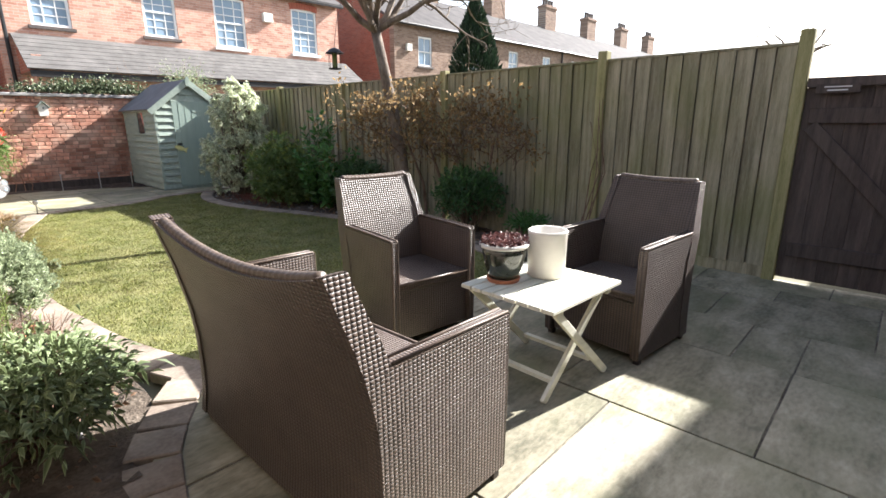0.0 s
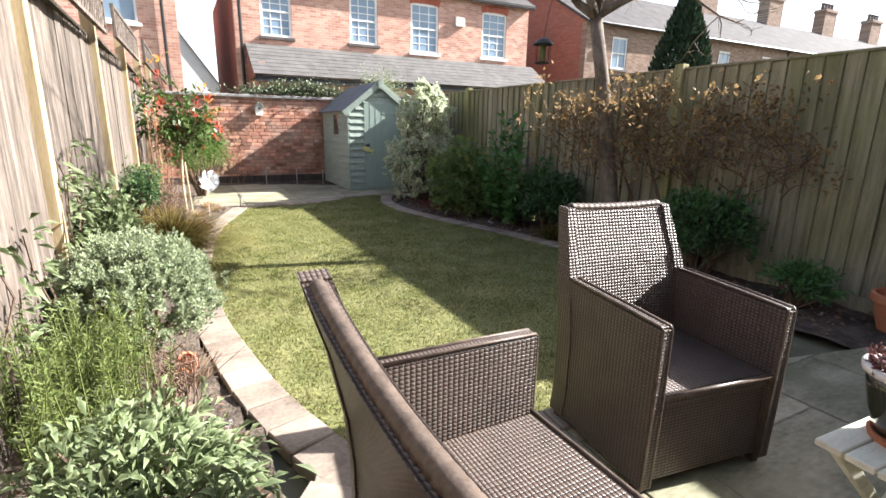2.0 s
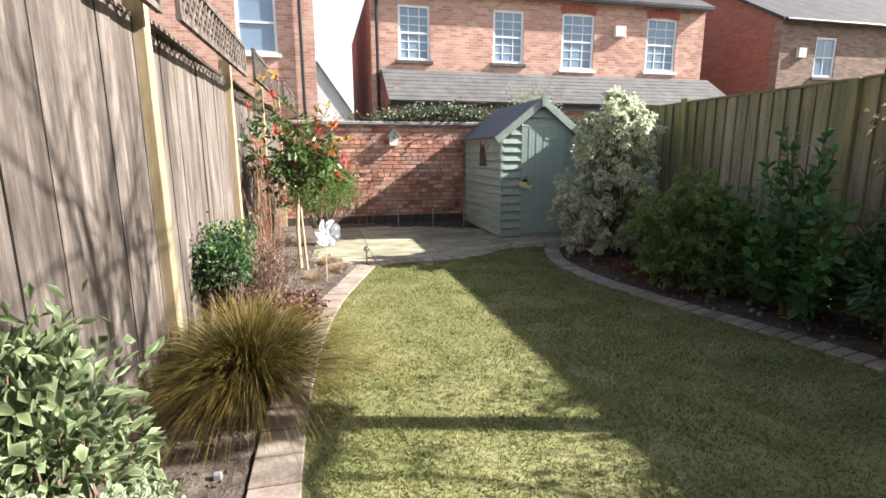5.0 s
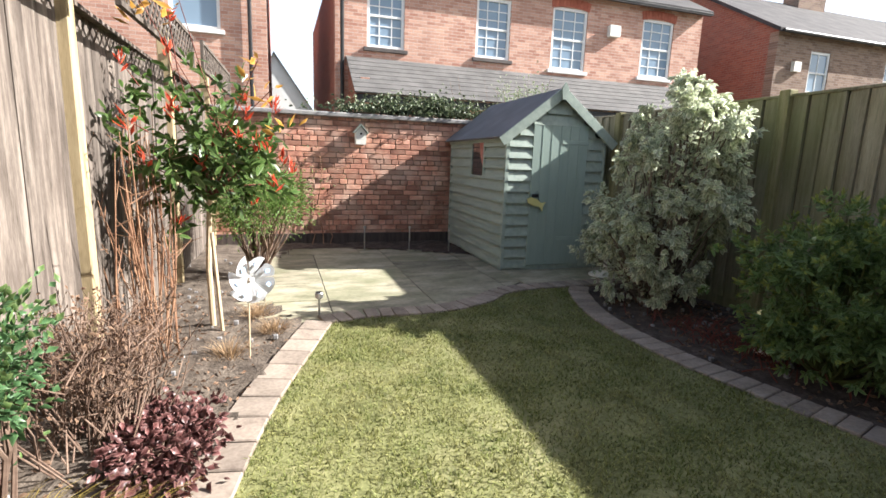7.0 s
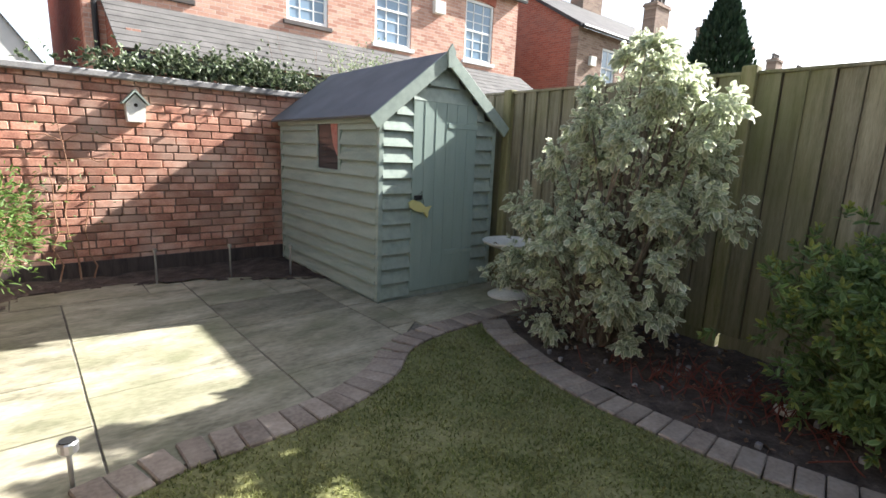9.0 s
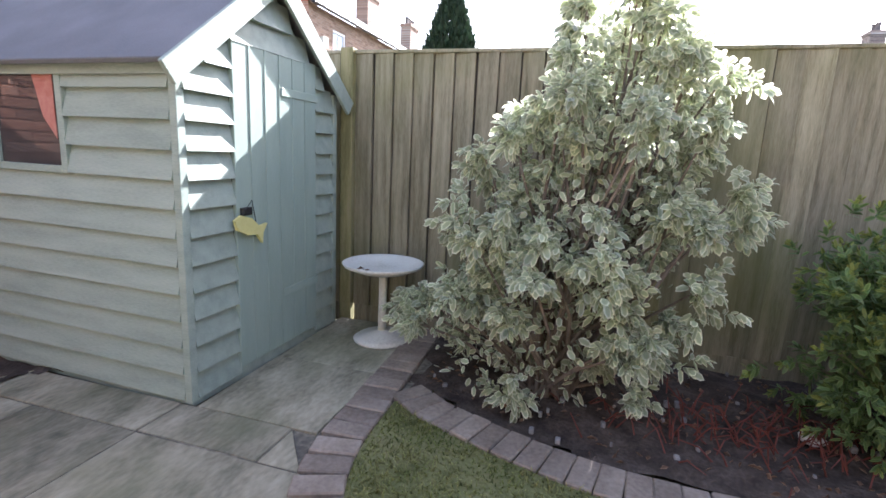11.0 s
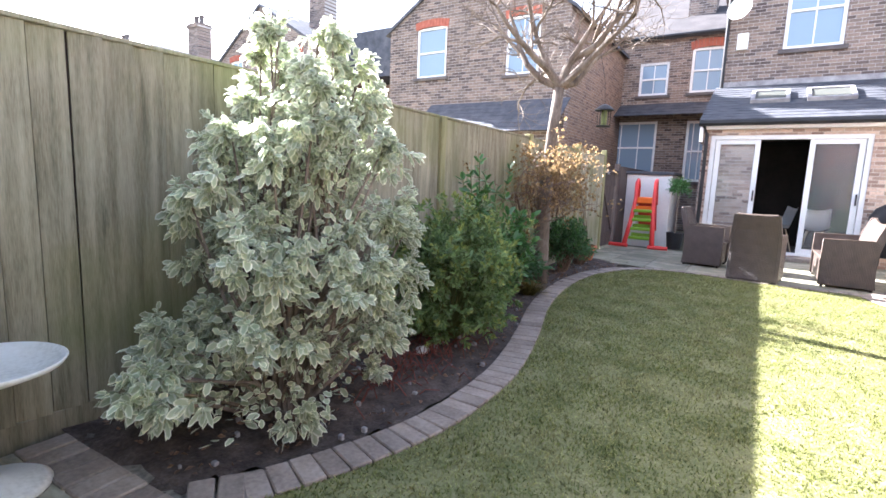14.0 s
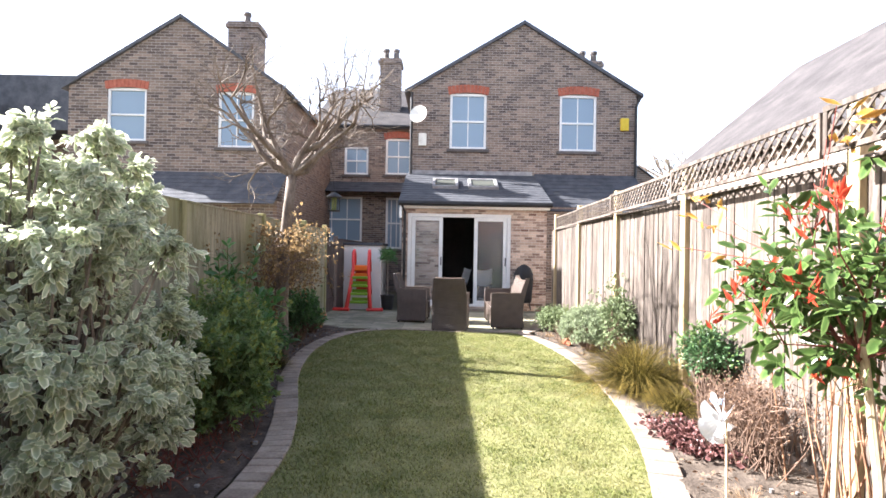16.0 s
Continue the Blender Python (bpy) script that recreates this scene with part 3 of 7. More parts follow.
def blades(name, pos, out, length, width, bend=0.5, segs=3):
    """Narrow arching blades from pos along out, bending down."""
    n = len(pos)
    out = unit(out)
    side = unit(np.cross(out, np.array([0, 0, 1.0]) + 0.2 * rng.normal(size=(n, 3))))
    ln = np.asarray(length).reshape(-1, 1) * np.ones((n, 1))
    rows, rims = [], []
    for k in range(segs + 1):
        t = k / segs
        c = pos + out * ln * t - np.array([0, 0, 1.0]) * ln * bend * t * t
        w = width * (1 - t) * 0.5 + 0.0002
        rows += [c - side * w, c + side * w]
        rims += [t, t]
    V = np.stack(rows, 1).reshape(-1, 3)
    k = 2 * (segs + 1)
    f = np.array([[2 * i, 2 * i + 1, 2 * i + 3, 2 * i + 2] for i in range(segs)])
    F = (np.arange(n)[:, None, None] * k + f[None]).reshape(-1, 4)
    return mesh_arrays(name, V, F, np.tile(rims, n))


# ---- ground, lawn, beds ----
gb = bmesh.new()
slab_poly(gb, [(-400, -400), (400, -400), (400, 400), (-400, 400)], -0.3, -0.06)
tagged(part("ground", gb, "earth"), "plain earth ground around the houses", "ground", kind="structure")

LEFT_EDGE = [(0.22, 2.05), (0.33, 2.4), (0.52, 2.72), (0.70, 2.98), (0.64, 3.2), (0.50, 3.7), (0.38, 4.4), (0.31, 5.1), (0.31, 6.1), (0.40, 7.2), (0.57, 8.1), (0.80, 8.85), (1.0, 9.45)]
LAWN_LEFT = LEFT_EDGE[3:]
BACK_EDGE = [(1.0, 9.45), (1.3, 9.52), (1.62, 9.52), (2.05, 9.57), (2.42, 9.72), (2.72, 9.96), (3.05, 10.06), (3.48, 10.08)]
RIGHT_EDGE = [(3.48, 10.08), (3.35, 9.88), (3.18, 9.45), (3.07, 8.97), (3.07, 8.33), (3.14, 7.86), (3.31, 7.18), (3.56, 6.32), (3.72, 5.47), (3.78, 4.7), (3.72, 3.9), (3.5, 3.25)]
FRONT_EDGE = [(3.5, 3.25), (3.1, 2.92), (2.6, 2.85), (1.9, 2.95), (1.3, 3.0), (0.70, 2.98)]
lawn_line = [p for e in (LAWN_LEFT, BACK_EDGE, RIGHT_EDGE, FRONT_EDGE) for p in spline(e, 8)[:-1]]
lb = bmesh.new()
slab_poly(lb, [(p.x, p.y) for p in lawn_line], -0.05, -0.004)
bmesh.ops.triangulate(lb, faces=[f for f in lb.faces if len(f.verts) > 4])
lawn = tagged(part("lawn", lb, "turf"), "mossy lawn with clipped curving edges", "lawn", kind="structure")

poly = [(p.x, p.y) for p in lawn_line]
cand = np.stack([rng.uniform(0.2, 3.9, 230000), rng.uniform(2.7, 10.2, 230000)], 1)
keep_in = np.zeros(len(cand), dtype=bool)
for (xa, ya), (xb, yb) in zip(poly, poly[1:] + poly[:1]):
    if ya != yb:
        cross = ((ya > cand[:, 1]) != (yb > cand[:, 1])) & (cand[:, 0] < (xb - xa) * (cand[:, 1] - ya) / (yb - ya) + xa)
        keep_in ^= cross
g = cand[keep_in]
pos = np.column_stack([g, np.full(len(g), -0.006)])
tuft = np.sin(g[:, 0] * 9 + np.sin(g[:, 1] * 7)) * np.sin(g[:, 1] * 8.3 + 2 * np.sin(g[:, 0] * 5))
outd = np.column_stack([rng.normal(0, 0.75, (len(g), 2)), np.ones(len(g))])
gl = np.clip(0.030 + 0.012 * tuft + rng.normal(0, 0.009, len(g)), 0.01, 0.07)
tall = rng.choice(len(g), 14000, replace=False)
tl = rng.uniform(0.035, 0.085, 14000)
tagged(part("tall_grass", blades("tall_grass", pos[tall], outd[tall] * (1.3, 1.3, 1), tl, 0.0045, 0.5, 3), "blade"), "longer stray grass blades in the lawn", "grass", kind="stuff")
tagged(part("grass", blades("grass", pos, outd, gl, 0.0058, 0.3, 2), "blade"), "short moss-flecked yellow-green lawn grass", "grass", kind="stuff")


def bed(name, pts, mat, label, z=0.0):
    bm = bmesh.new()
    xs, ys = [p[0] for p in pts], [p[1] for p in pts]
    step = 0.07
    grid = {}
    for i in range(int((max(xs) - min(xs)) / step) + 2):
        for j in range(int((max(ys) - min(ys)) / step) + 2):
            x, y = min(xs) + i * step, min(ys) + j * step
            h = z + 0.03 * noise.noise((x * 3, y * 3, 1)) + 0.018 * noise.noise((x * 13, y * 13, 4))
            grid[i, j] = (bm.verts.new((x, y, h)), inside(x, y, pts))
    for (i, j), (v, ok) in grid.items():
        q = [grid.get((i + 1, j)), grid.get((i + 1, j + 1)), grid.get((i, j + 1))]
        if ok or any(k and k[1] for k in q):
            if all(q):
                bm.faces.new((v, q[0][0], q[1][0], q[2][0]))
    for v in [v for v in bm.verts if not v.link_faces]:
        bm.verts.remove(v)
    ob = part(name, bm, mat, smooth=True)
    return tagged(ob, label, "soil", kind="structure")


BED_L = [(-0.62, 0.9), (0.05, 1.2), (0.02, 2.1), (0.1, 2.45), (0.35, 2.9), (0.25, 3.7), (0.13, 4.5), (0.06, 5.3), (0.08, 6.4), (0.2, 7.4), (0.4, 8.3), (0.62, 9.0), (0.78, 9.5), (0.45, 10.2), (0.4, 11.6), (0.75, 12.6), (1.3, 13.05), (-0.5, 13.05)]
BED_R = [(4.6, 10.1), (3.72, 10.1), (3.44, 9.5), (3.28, 8.97), (3.28, 8.33), (3.36, 7.86), (3.52, 7.18), (3.76, 6.32), (3.93, 5.47), (3.98, 4.7), (3.92, 3.9), (3.7, 3.2), (3.75, 2.6), (4.6, 2.5)]
BED_B = [(1.2, 13.1), (0.8, 12.7), (1.5, 12.55), (2.1, 12.45), (2.75, 12.1), (3.3, 11.8), (3.3, 13.1)]
bed("bed_left", BED_L, "soil_pale", "pale soil of the left border")
bed("bed_right", BED_R, "soil", "dark soil of the right border")
bed("bed_back", BED_B, "soil", "dark soil strip along the brick wall")

# ---- fences ----
FX = 4.55
fence_r = empty("fence", "weathered closeboard timber fence with mossy posts", "fence", kind="structure")


def feather_board(w, h, t=0.018, thick_end=True):
    """A sawn board that tapers across its width."""
    bm = bmesh.new()
    prism(bm, [(0, 0), (w, 0), (w, h), (0, h)], t)
    for v in bm.verts:
        if (v.co.x < w * 0.5) == thick_end and v.co.y > t * 0.5:
            v.co.y = t * 0.35
    return finish(bm, "board")


board_mesh = [feather_board(0.1325, h, 0.026, False) for h in (1.75, 1.752, 1.748)]
for me in board_mesh:
    me.materials.append(M["fence"])
BAYS = ((1.14, 2.652, 0.0), (2.752, 4.752, 0.006), (4.848, 6.902, 0.0), (6.998, 8.782, 0.0), (8.886, 10.852, 0.004), (10.956, 13.0, 0.006))
random.seed(3)
k = 0
for a, b, gap in BAYS:
    n = round((b - a - gap) / 0.137)
    for i in range(n):
        y = a + gap + (b - a - gap - 0.1325) * i / (n - 1)
        part("board", board_mesh[k % 3], "fence", fence_r, m=pose(FX + random.uniform(-0.004, 0.004), y, 0.098, 0, random.uniform(-0.12, 0.12), 90 + random.uniform(-2.5, 1.0)))
        k += 1
for py, pz in ((1.09, 1.95), (2.7, 1.94), (4.8, 1.9), (6.95, 1.86), (8.83, 1.9), (10.9, 1.88)):
    bm = boxes((FX - 0.055, FX + 0.04, py - 0.045, py + 0.045, -0.1, pz), bevel=0.006)
    part("post", bm, "post", fence_r, "square post green with moss")
# added dark sheet; its colour gives the shadow lines between the boards
for a, b in ((1.13, 2.745), (2.754, 8.875), (8.88, 10.945), (10.952, 13.0)):
    part("back_board", boxes((FX + 0.012, FX + 0.018, a, b, 0.1, 1.845)), "gate", fence_r)
for z in (0.35, 1.0, 1.62):
    part("rail", boxes((FX + 0.025, FX + 0.06, 1.1, 13.0, z, z + 0.07)), "post", fence_r)
for a, b in ((1.14, 2.655), (2.745, 4.755), (4.845, 6.905), (6.995, 8.785), (8.875, 10.855), (10.945, 13.0)):
    part("gravel_board", boxes((FX - 0.012, FX + 0.02, a, b - 0.012, -0.05, 0.1), bevel=0.003), "fence", fence_r, "plank at the foot of the fence")
    part("capping", boxes((FX - 0.03, FX + 0.035, a, b, 1.843, 1.866), bevel=0.004), "fence", fence_r)


def lx(y):
    return -0.62 + 0.028 * y


fence_l = empty("fence", "pale sunlit closeboard fence with lattice trellis on top", "fence", kind="structure")
TH = math.degrees(math.atan(0.028))
pale = [feather_board(0.121, h, 0.024) for h in (1.91, 1.912, 1.908)]
for me in pale:
    me.materials.append(M["fence_pale"])
posts_l = (0.45, 2.55, 4.67, 6.75, 8.85, 10.95, 13.05)
y, k = -0.1, 0
while y < 13.0:
    part("board", pale[k % 3], "fence_pale", fence_l, m=pose(lx(y) + random.uniform(-0.004, 0.004), y, 0.055, 0, random.uniform(-0.12, 0.12), 90 - TH - random.uniform(-1.5, 3.5)))
    y += 0.128
    k += 1
for p in posts_l:
    part("post", boxes((lx(p) - 0.04, lx(p) + 0.055, p - 0.045, p + 0.045, -0.1, 2.32), bevel=0.006), "post_pale", fence_l, "new yellow treated post")


# dark sheet added behind this fence too, blackening the board gaps
bm = bmesh.new()
box(bm, -0.003, 0.005, -0.1, 13.0, 0.06, 1.96, m=pose(-0.62 - 0.034, 0, 0, 0, 0, -TH))
part("back_board", bm, "gate", fence_l)


def lattice(y0, y1, z0, z1):
    """A framed trellis strip with crossing laths."""
    bm = bmesh.new()
    L = y1 - y0
    H = z1 - z0
    for z in (0, H - 0.03):
        box(bm, -0.015, 0.015, 0, L, z, z + 0.03)
    for yy in (0, L - 0.03):
        box(bm, -0.013, 0.013, yy, yy + 0.03, 0.03, H - 0.03)
    s = 0.095
    for sgn, off in ((1, 0.004), (-1, -0.008)):
        u = -H
        while u < L:
            pts = []
            a, b = (u, 0.0), (u + H, H)
            if sgn < 0:
                a, b = (u, H), (u + H, 0.0)
            ya, yb = max(a[0], 0.02), min(b[0], L - 0.02)
            if yb - ya > 0.05:
                za = a[1] + sgn * (ya - a[0])
                zb = a[1] + sgn * (yb - a[0])
                dy, dz = yb - ya, zb - za
                ln = math.hypot(dy, dz)
                m = Matrix.Translation((off, (ya + yb) / 2, (za + zb) / 2)) @ Matrix.Rotation(math.atan2(dz, dy), 4, "X")
                box(bm, -0.004, 0.004, -ln / 2, ln / 2, -0.009, 0.009, m=m)
            u += s
    return bm


for a, b in zip(posts_l, posts_l[1:]):
    part("trellis", lattice(a + 0.05, b - 0.05, 0, 0.27), "fence_pale", fence_l, "diagonal lattice panel", m=pose(lx(a + 0.05), 0, 1.985, 0, 0, -TH) @ pose(0, a + 0.05, 0))
    part("rail", boxes((lx((a + b) / 2) - 0.03, lx((a + b) / 2) + 0.03, a + 0.05, b - 0.05, 1.962, 1.984)), "fence_pale", fence_l)

gate = empty("garden_gate", "dark ledged and braced timber gate beside the fence", "gate")
for i in range(7):
    part("gate_board", boxes((FX - 0.005, FX + 0.02, 0.1 + i * 0.135, 0.1 + i * 0.135 + 0.1345, 0.03, 1.529), bevel=0.003), "gate", gate)
for z in (0.22, 1.27):
    part("ledge", boxes((FX - 0.035, FX - 0.007, 0.12, 1.0, z, z + 0.11), bevel=0.004), "gate", gate)
bb = bmesh.new()
box(bb, -0.014, 0.014, -0.62, 0.62, -0.05, 0.05, bevel=0.004, m=Matrix.Translation((FX - 0.021, 0.56, 0.80)) @ Matrix.Rotation(radians(47), 4, "X"))
part("brace", bb, "gate", gate)
part("head_rail", boxes((FX - 0.05, FX + 0.05, -0.05, 1.04, 1.53, 1.6), bevel=0.005), "gate", gate)
sg = part("house_sign", boxes((FX - 0.062, FX - 0.052, 0.72, 0.98, 1.485, 1.55), bevel=0.002), "gate", gate, "small dark plate with pale lettering")
for i, w in enumerate((0.16, 0.12)):
    part("letter_bar", boxes((FX - 0.066, FX - 0.0622, 0.85 - w / 2, 0.85 + w / 2, 1.526 - i * 0.024, 1.534 - i * 0.024)), "white", sg)
part("gate_post", boxes((FX - 0.05, FX + 0.05, -0.12, -0.02, -0.1, 1.75), bevel=0.006), "gate", gate)

# ---- brick wall at the end ----
WY = 13.1
wall_back = empty("wall_back", "old red brick garden wall with stone coping", "wall", kind="structure")
part("core", boxes((-0.7, 4.7, WY + 0.014, WY + 0.2, -0.1, 1.80)), "mortar", wall_back)
part("coping", boxes((-0.7, 4.7, WY - 0.06, WY + 0.28, 1.80, 1.865), bevel=0.012), "coping", wall_back, "flat lichened coping stones")
part("damp_course", boxes((-0.7, 4.7, WY - 0.03, WY - 0.012, -0.1, 0.14), bevel=0.004), "gate", wall_back, "dark band at the wall foot")
BL, BH = 0.225, 0.075
brick_me = finish(box(bmesh.new(), -0.1065, 0.1065, -0.006, 0.014, -0.0325, 0.0325, bevel=0.004), "brick")
header_me = finish(box(bmesh.new(), -0.050, 0.050, -0.006, 0.014, -0.0325, 0.0325, bevel=0.004), "brick")
for me in (brick_me, header_me):
    me.materials.append(M["brick"])
brick_list = []
random.seed(11)
for r in range(24):
    z = 0.03 + r * BH
    x = -0.7 + random.uniform(0, 0.1)
    hdr = r % 4 == 3
    x += 0.1125 if r % 2 else 0
    while x < 4.6:
        w = 0.1125 if hdr else BL
        brick_list.append((x + w / 2, z + 0.0375, hdr))
        x += w


# ---- houses ----
def wall_grid(x0, x1, z0, z1, y0, y1, holes):
    """A wall along x with rectangular holes through it."""
    xs = sorted({x0, x1, *[v for h in holes for v in h[:2]]})
    zs = sorted({z0, z1, *[v for h in holes for v in h[2:]]})
    bm = bmesh.new()
    for xa, xb in zip(xs, xs[1:]):
        run = None
        for za, zb in zip(zs, zs[1:]):
            cx, cz = (xa + xb) / 2, (za + zb) / 2
            solid = not any(h[0] < cx < h[1] and h[2] < cz < h[3] for h in holes)
            if solid:
                run = (run[0], zb) if run else (za, zb)
            if run and (not solid or zb == zs[-1]):
                box(bm, xa, xb, y0, y1, *run)
                run = None
    return bm


def window(parent, x0, x1, z0, z1, y, f, bars=(2, 2), arch=False, sill="stonesill", curtain=0.0):
    """A white sash window in a hole; f is the way it faces along y (1 or -1)."""
    def yy(a, b):
        a, b = y - f * a, y - f * b
        return min(a, b), max(a, b)
    w = empty("window", "", "")
    w.parent = parent
    t = 0.07
    zm = (z0 + z1) / 2
    part("window_frame", boxes((x0, x0 + t, *yy(0.03, 0.12), z0, z1), (x1 - t, x1, *yy(0.03, 0.12), z0, z1),
                               (x0 + t, x1 - t, *yy(0.03, 0.12), z0, z0 + t), (x0 + t, x1 - t, *yy(0.03, 0.12), z1 - t, z1),
                               (x0 + t, x1 - t, *yy(0.035, 0.115), zm - 0.025, zm + 0.025), bevel=0.004), "white", w)
    bm = bmesh.new()
    for i in range(1, bars[0]):
        x = x0 + (x1 - x0) * i / bars[0]
        box(bm, x - 0.013, x + 0.013, *yy(0.06, 0.09), z0 + t, z1 - t)
    for s0, s1 in ((z0 + t, zm), (zm, z1 - t)):
        for i in range(1, bars[1]):
            z = s0 + (s1 - s0) * i / bars[1]
            box(bm, x0 + t, x1 - t, *yy(0.062, 0.088), z - 0.012, z + 0.012)
    if bm.verts:
        part("glazing_bar", bm, "white", w)
    else:
        bm.free()
    for s0, s1 in ((z0 + t, zm - 0.025), (zm + 0.025, z1 - t)):
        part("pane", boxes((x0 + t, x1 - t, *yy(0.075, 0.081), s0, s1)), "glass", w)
    # near-black sheet painted as the shade of the room behind the panes
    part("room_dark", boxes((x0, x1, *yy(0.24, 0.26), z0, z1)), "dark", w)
    if curtain:
        part("curtain", boxes((x0 + 0.08, x1 - 0.08, *yy(0.13, 0.15), z1 - curtain * (z1 - z0), z1 - 0.05)), "curtain", w)
    part("window_sill", boxes((x0 - 0.08, x1 + 0.08, *yy(-0.06, 0.1), z0 - 0.09, z0 - 0.002), bevel=0.006), sill, w)
    if arch:
        bm = bmesh.new()
        n = 11
        for i in range(n):
            u = (i + 0.5) / n * 2 - 1
            cx, cz = (x0 + x1) / 2 + u * ((x1 - x0) / 2 + 0.06), z1 + 0.13 - 0.07 * u * u
            m = Matrix.Translation((cx, y, cz)) @ Matrix.Rotation(u * 0.16, 4, "Y")
            hw = ((x1 - x0) / 2 + 0.06) / n - 0.005
            box(bm, -hw, hw, -0.02, 0.02, -0.11, 0.11, m=m)
        part("brick_arch", bm, arch, w)
    return w


def course_roof(x0, x1, y_hi, z_hi, y_lo, z_lo, n, thick=0.02, jitter=0.0):
    """A lean-to slope of overlapping courses from the high line to the low one."""
    bm = bmesh.new()
    sl = math.atan2(z_hi - z_lo, abs(y_hi - y_lo))
    ln = math.hypot(z_hi - z_lo, y_hi - y_lo)
    sg = 1 if y_hi > y_lo else -1
    for i in range(n):
        t0, t1 = i / n, (i + 1) / n
        c = (t0 + t1) / 2
        m = Matrix.Translation(((x0 + x1) / 2, y_lo + (y_hi - y_lo) * c, z_lo + (z_hi - z_lo) * c)) @ Matrix.Rotation(sg * (sl - 0.035), 4, "X")
        box(bm, -(x1 - x0) / 2, (x1 - x0) / 2, -ln / n * 0.58, ln / n * 0.58, -thick, thick, m=m)
    return bm


def slope(bm, x0, x1, y0, z0, y1, z1, t=0.12):
    """A plain roof slab between two level lines."""
    v = [bm.verts.new(p) for p in ((x0, y0, z0), (x1, y0, z0), (x1, y1, z1), (x0, y1, z1), (x0, y0, z0 - t), (x1, y0, z0 - t), (x1, y1, z1 - t), (x0, y1, z1 - t))]
    for q in ((0, 1, 2, 3), (7, 6, 5, 4), (0, 4, 5, 1), (1, 5, 6, 2), (2, 6, 7, 3), (3, 7, 4, 0)):
        bm.faces.new([v[i] for i in q])
    bmesh.ops.recalc_face_normals(bm, faces=bm.faces)
    return bm


def gable_end(x0, x1, z_e, xr, z_r, y0, y1):
    bm = bmesh.new()
    prism(bm, [(x0, z_e), (x1, z_e), (xr, z_r)], y1 - y0)
    bmesh.ops.translate(bm, vec=(0, y0, 0), verts=bm.verts)
    return bm


def gable_roof(x0, x1, z_e, xr, z_r, y0, y1, t=0.1, over=0.12):
    """Two slopes running back from a gable."""
    bm = bmesh.new()
    for xe in (x0, x1):
        dx = xe - xr
        k = 1 + over / abs(dx)
        pts = [(xr, z_r + t), (xr + dx * k, z_e - (z_r - z_e) * (k - 1) + t), (xr + dx * k, z_e - (z_r - z_e) * (k - 1)), (xr, z_r)]
        a = [bm.verts.new((p[0], y0, p[1])) for p in pts]
        b = [bm.verts.new((p[0], y1, p[1])) for p in pts]
        bm.faces.new(a)
        bm.faces.new(b[::-1])
        for i in range(4):
            bm.faces.new((a[i], b[i], b[(i + 1) % 4], a[(i + 1) % 4]))
    bmesh.ops.recalc_face_normals(bm, faces=bm.faces)
    return bm


def chimney(parent, x, y, z0, z1, w=0.9, d=0.6, pots=3, mat="brick_own"):
    c = part("chimney", boxes((x - w / 2, x + w / 2, y - d / 2, y + d / 2, z0, z1), (x - w / 2 - 0.06, x + w / 2 + 0.06, y - d / 2 - 0.06, y + d / 2 + 0.06, z1, z1 + 0.12),
                              (x - w / 2 - 0.02, x + w / 2 + 0.02, y - d / 2 - 0.02, y + d / 2 + 0.02, z1 + 0.12, z1 + 0.2)), mat, parent)
    for i in range(pots):
        px = x + (i - (pots - 1) / 2) * w / max(pots, 1)
        part("chimney_pot", lathe(bmesh.new(), [(0.12, z1 + 0.2), (0.1, z1 + 0.5), (0.13, z1 + 0.55), (0.13, z1 + 0.62), (0.08, z1 + 0.62)], 10, px, y), "stonesill", c)


def gutter(parent, x0, x1, y, z, mat="iron"):
    part("gutter", tube(bmesh.new(), [(x0, y, z), (x1, y, z)], 0.06, 8), mat, parent)


# own house
own = empty("house", "brown brick victorian house with gable and white sashes", "house", kind="structure")
HY = -2.2
own_holes = [(0.81, 1.85, 4.34, 5.92), (-2.31, -1.26, 4.33, 5.93)]
part("wall", wall_grid(-3.44, 2.97, 2.4, 5.97, HY - 0.3, HY, own_holes), "brick_own", own)
part("wall", boxes((-3.44, -0.5, HY - 0.3, HY, -0.1, 2.4)), "brick_own", own)
part("gable", gable_end(-3.44, 2.97, 5.97, -0.22, 7.9, HY - 0.3, HY), "brick_own", own)
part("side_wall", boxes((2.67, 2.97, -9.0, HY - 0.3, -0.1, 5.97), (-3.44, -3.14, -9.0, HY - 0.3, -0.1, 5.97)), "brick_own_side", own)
part("roof", gable_roof(-3.44, 2.97, 5.97, -0.22, 7.9, -9.0, HY + 0.08, over=0.16), "slate", own)
for h in own_holes:
    window(own, *h, HY, 1, (2, 1), "redarch")
part("down_pipe", tube(bmesh.new(), [(2.93, HY + 0.07, 5.9), (2.93, HY + 0.07, 3.4)], 0.04, 8), "iron", own)
part("down_pipe", tube(bmesh.new(), [(-3.5, HY + 0.1, 5.85), (-3.4, HY + 0.07, 5.6), (-3.4, HY + 0.07, 3.6)], 0.04, 8), "iron", own)
part("alarm_box", boxes((-3.2, -2.98, HY, HY + 0.08, 4.93, 5.28), bevel=0.01), "alarm", own, "yellow alarm box")
part("meter_box", boxes((2.5, 2.72, HY, HY + 0.1, 4.4, 4.75), bevel=0.01), "cast", own, "pale grey wall box")
dish = part("satellite_dish", lathe(bmesh.new(), [(0.02, 0.0), (0.14, 0.02), (0.24, 0.07), (0.25, 0.08), (0.23, 0.075), (0.02, 0.012)], 20), "cast", own, "white round satellite dish",
            m=pose(2.7, HY + 0.35, 5.18, -78, 0, -20))
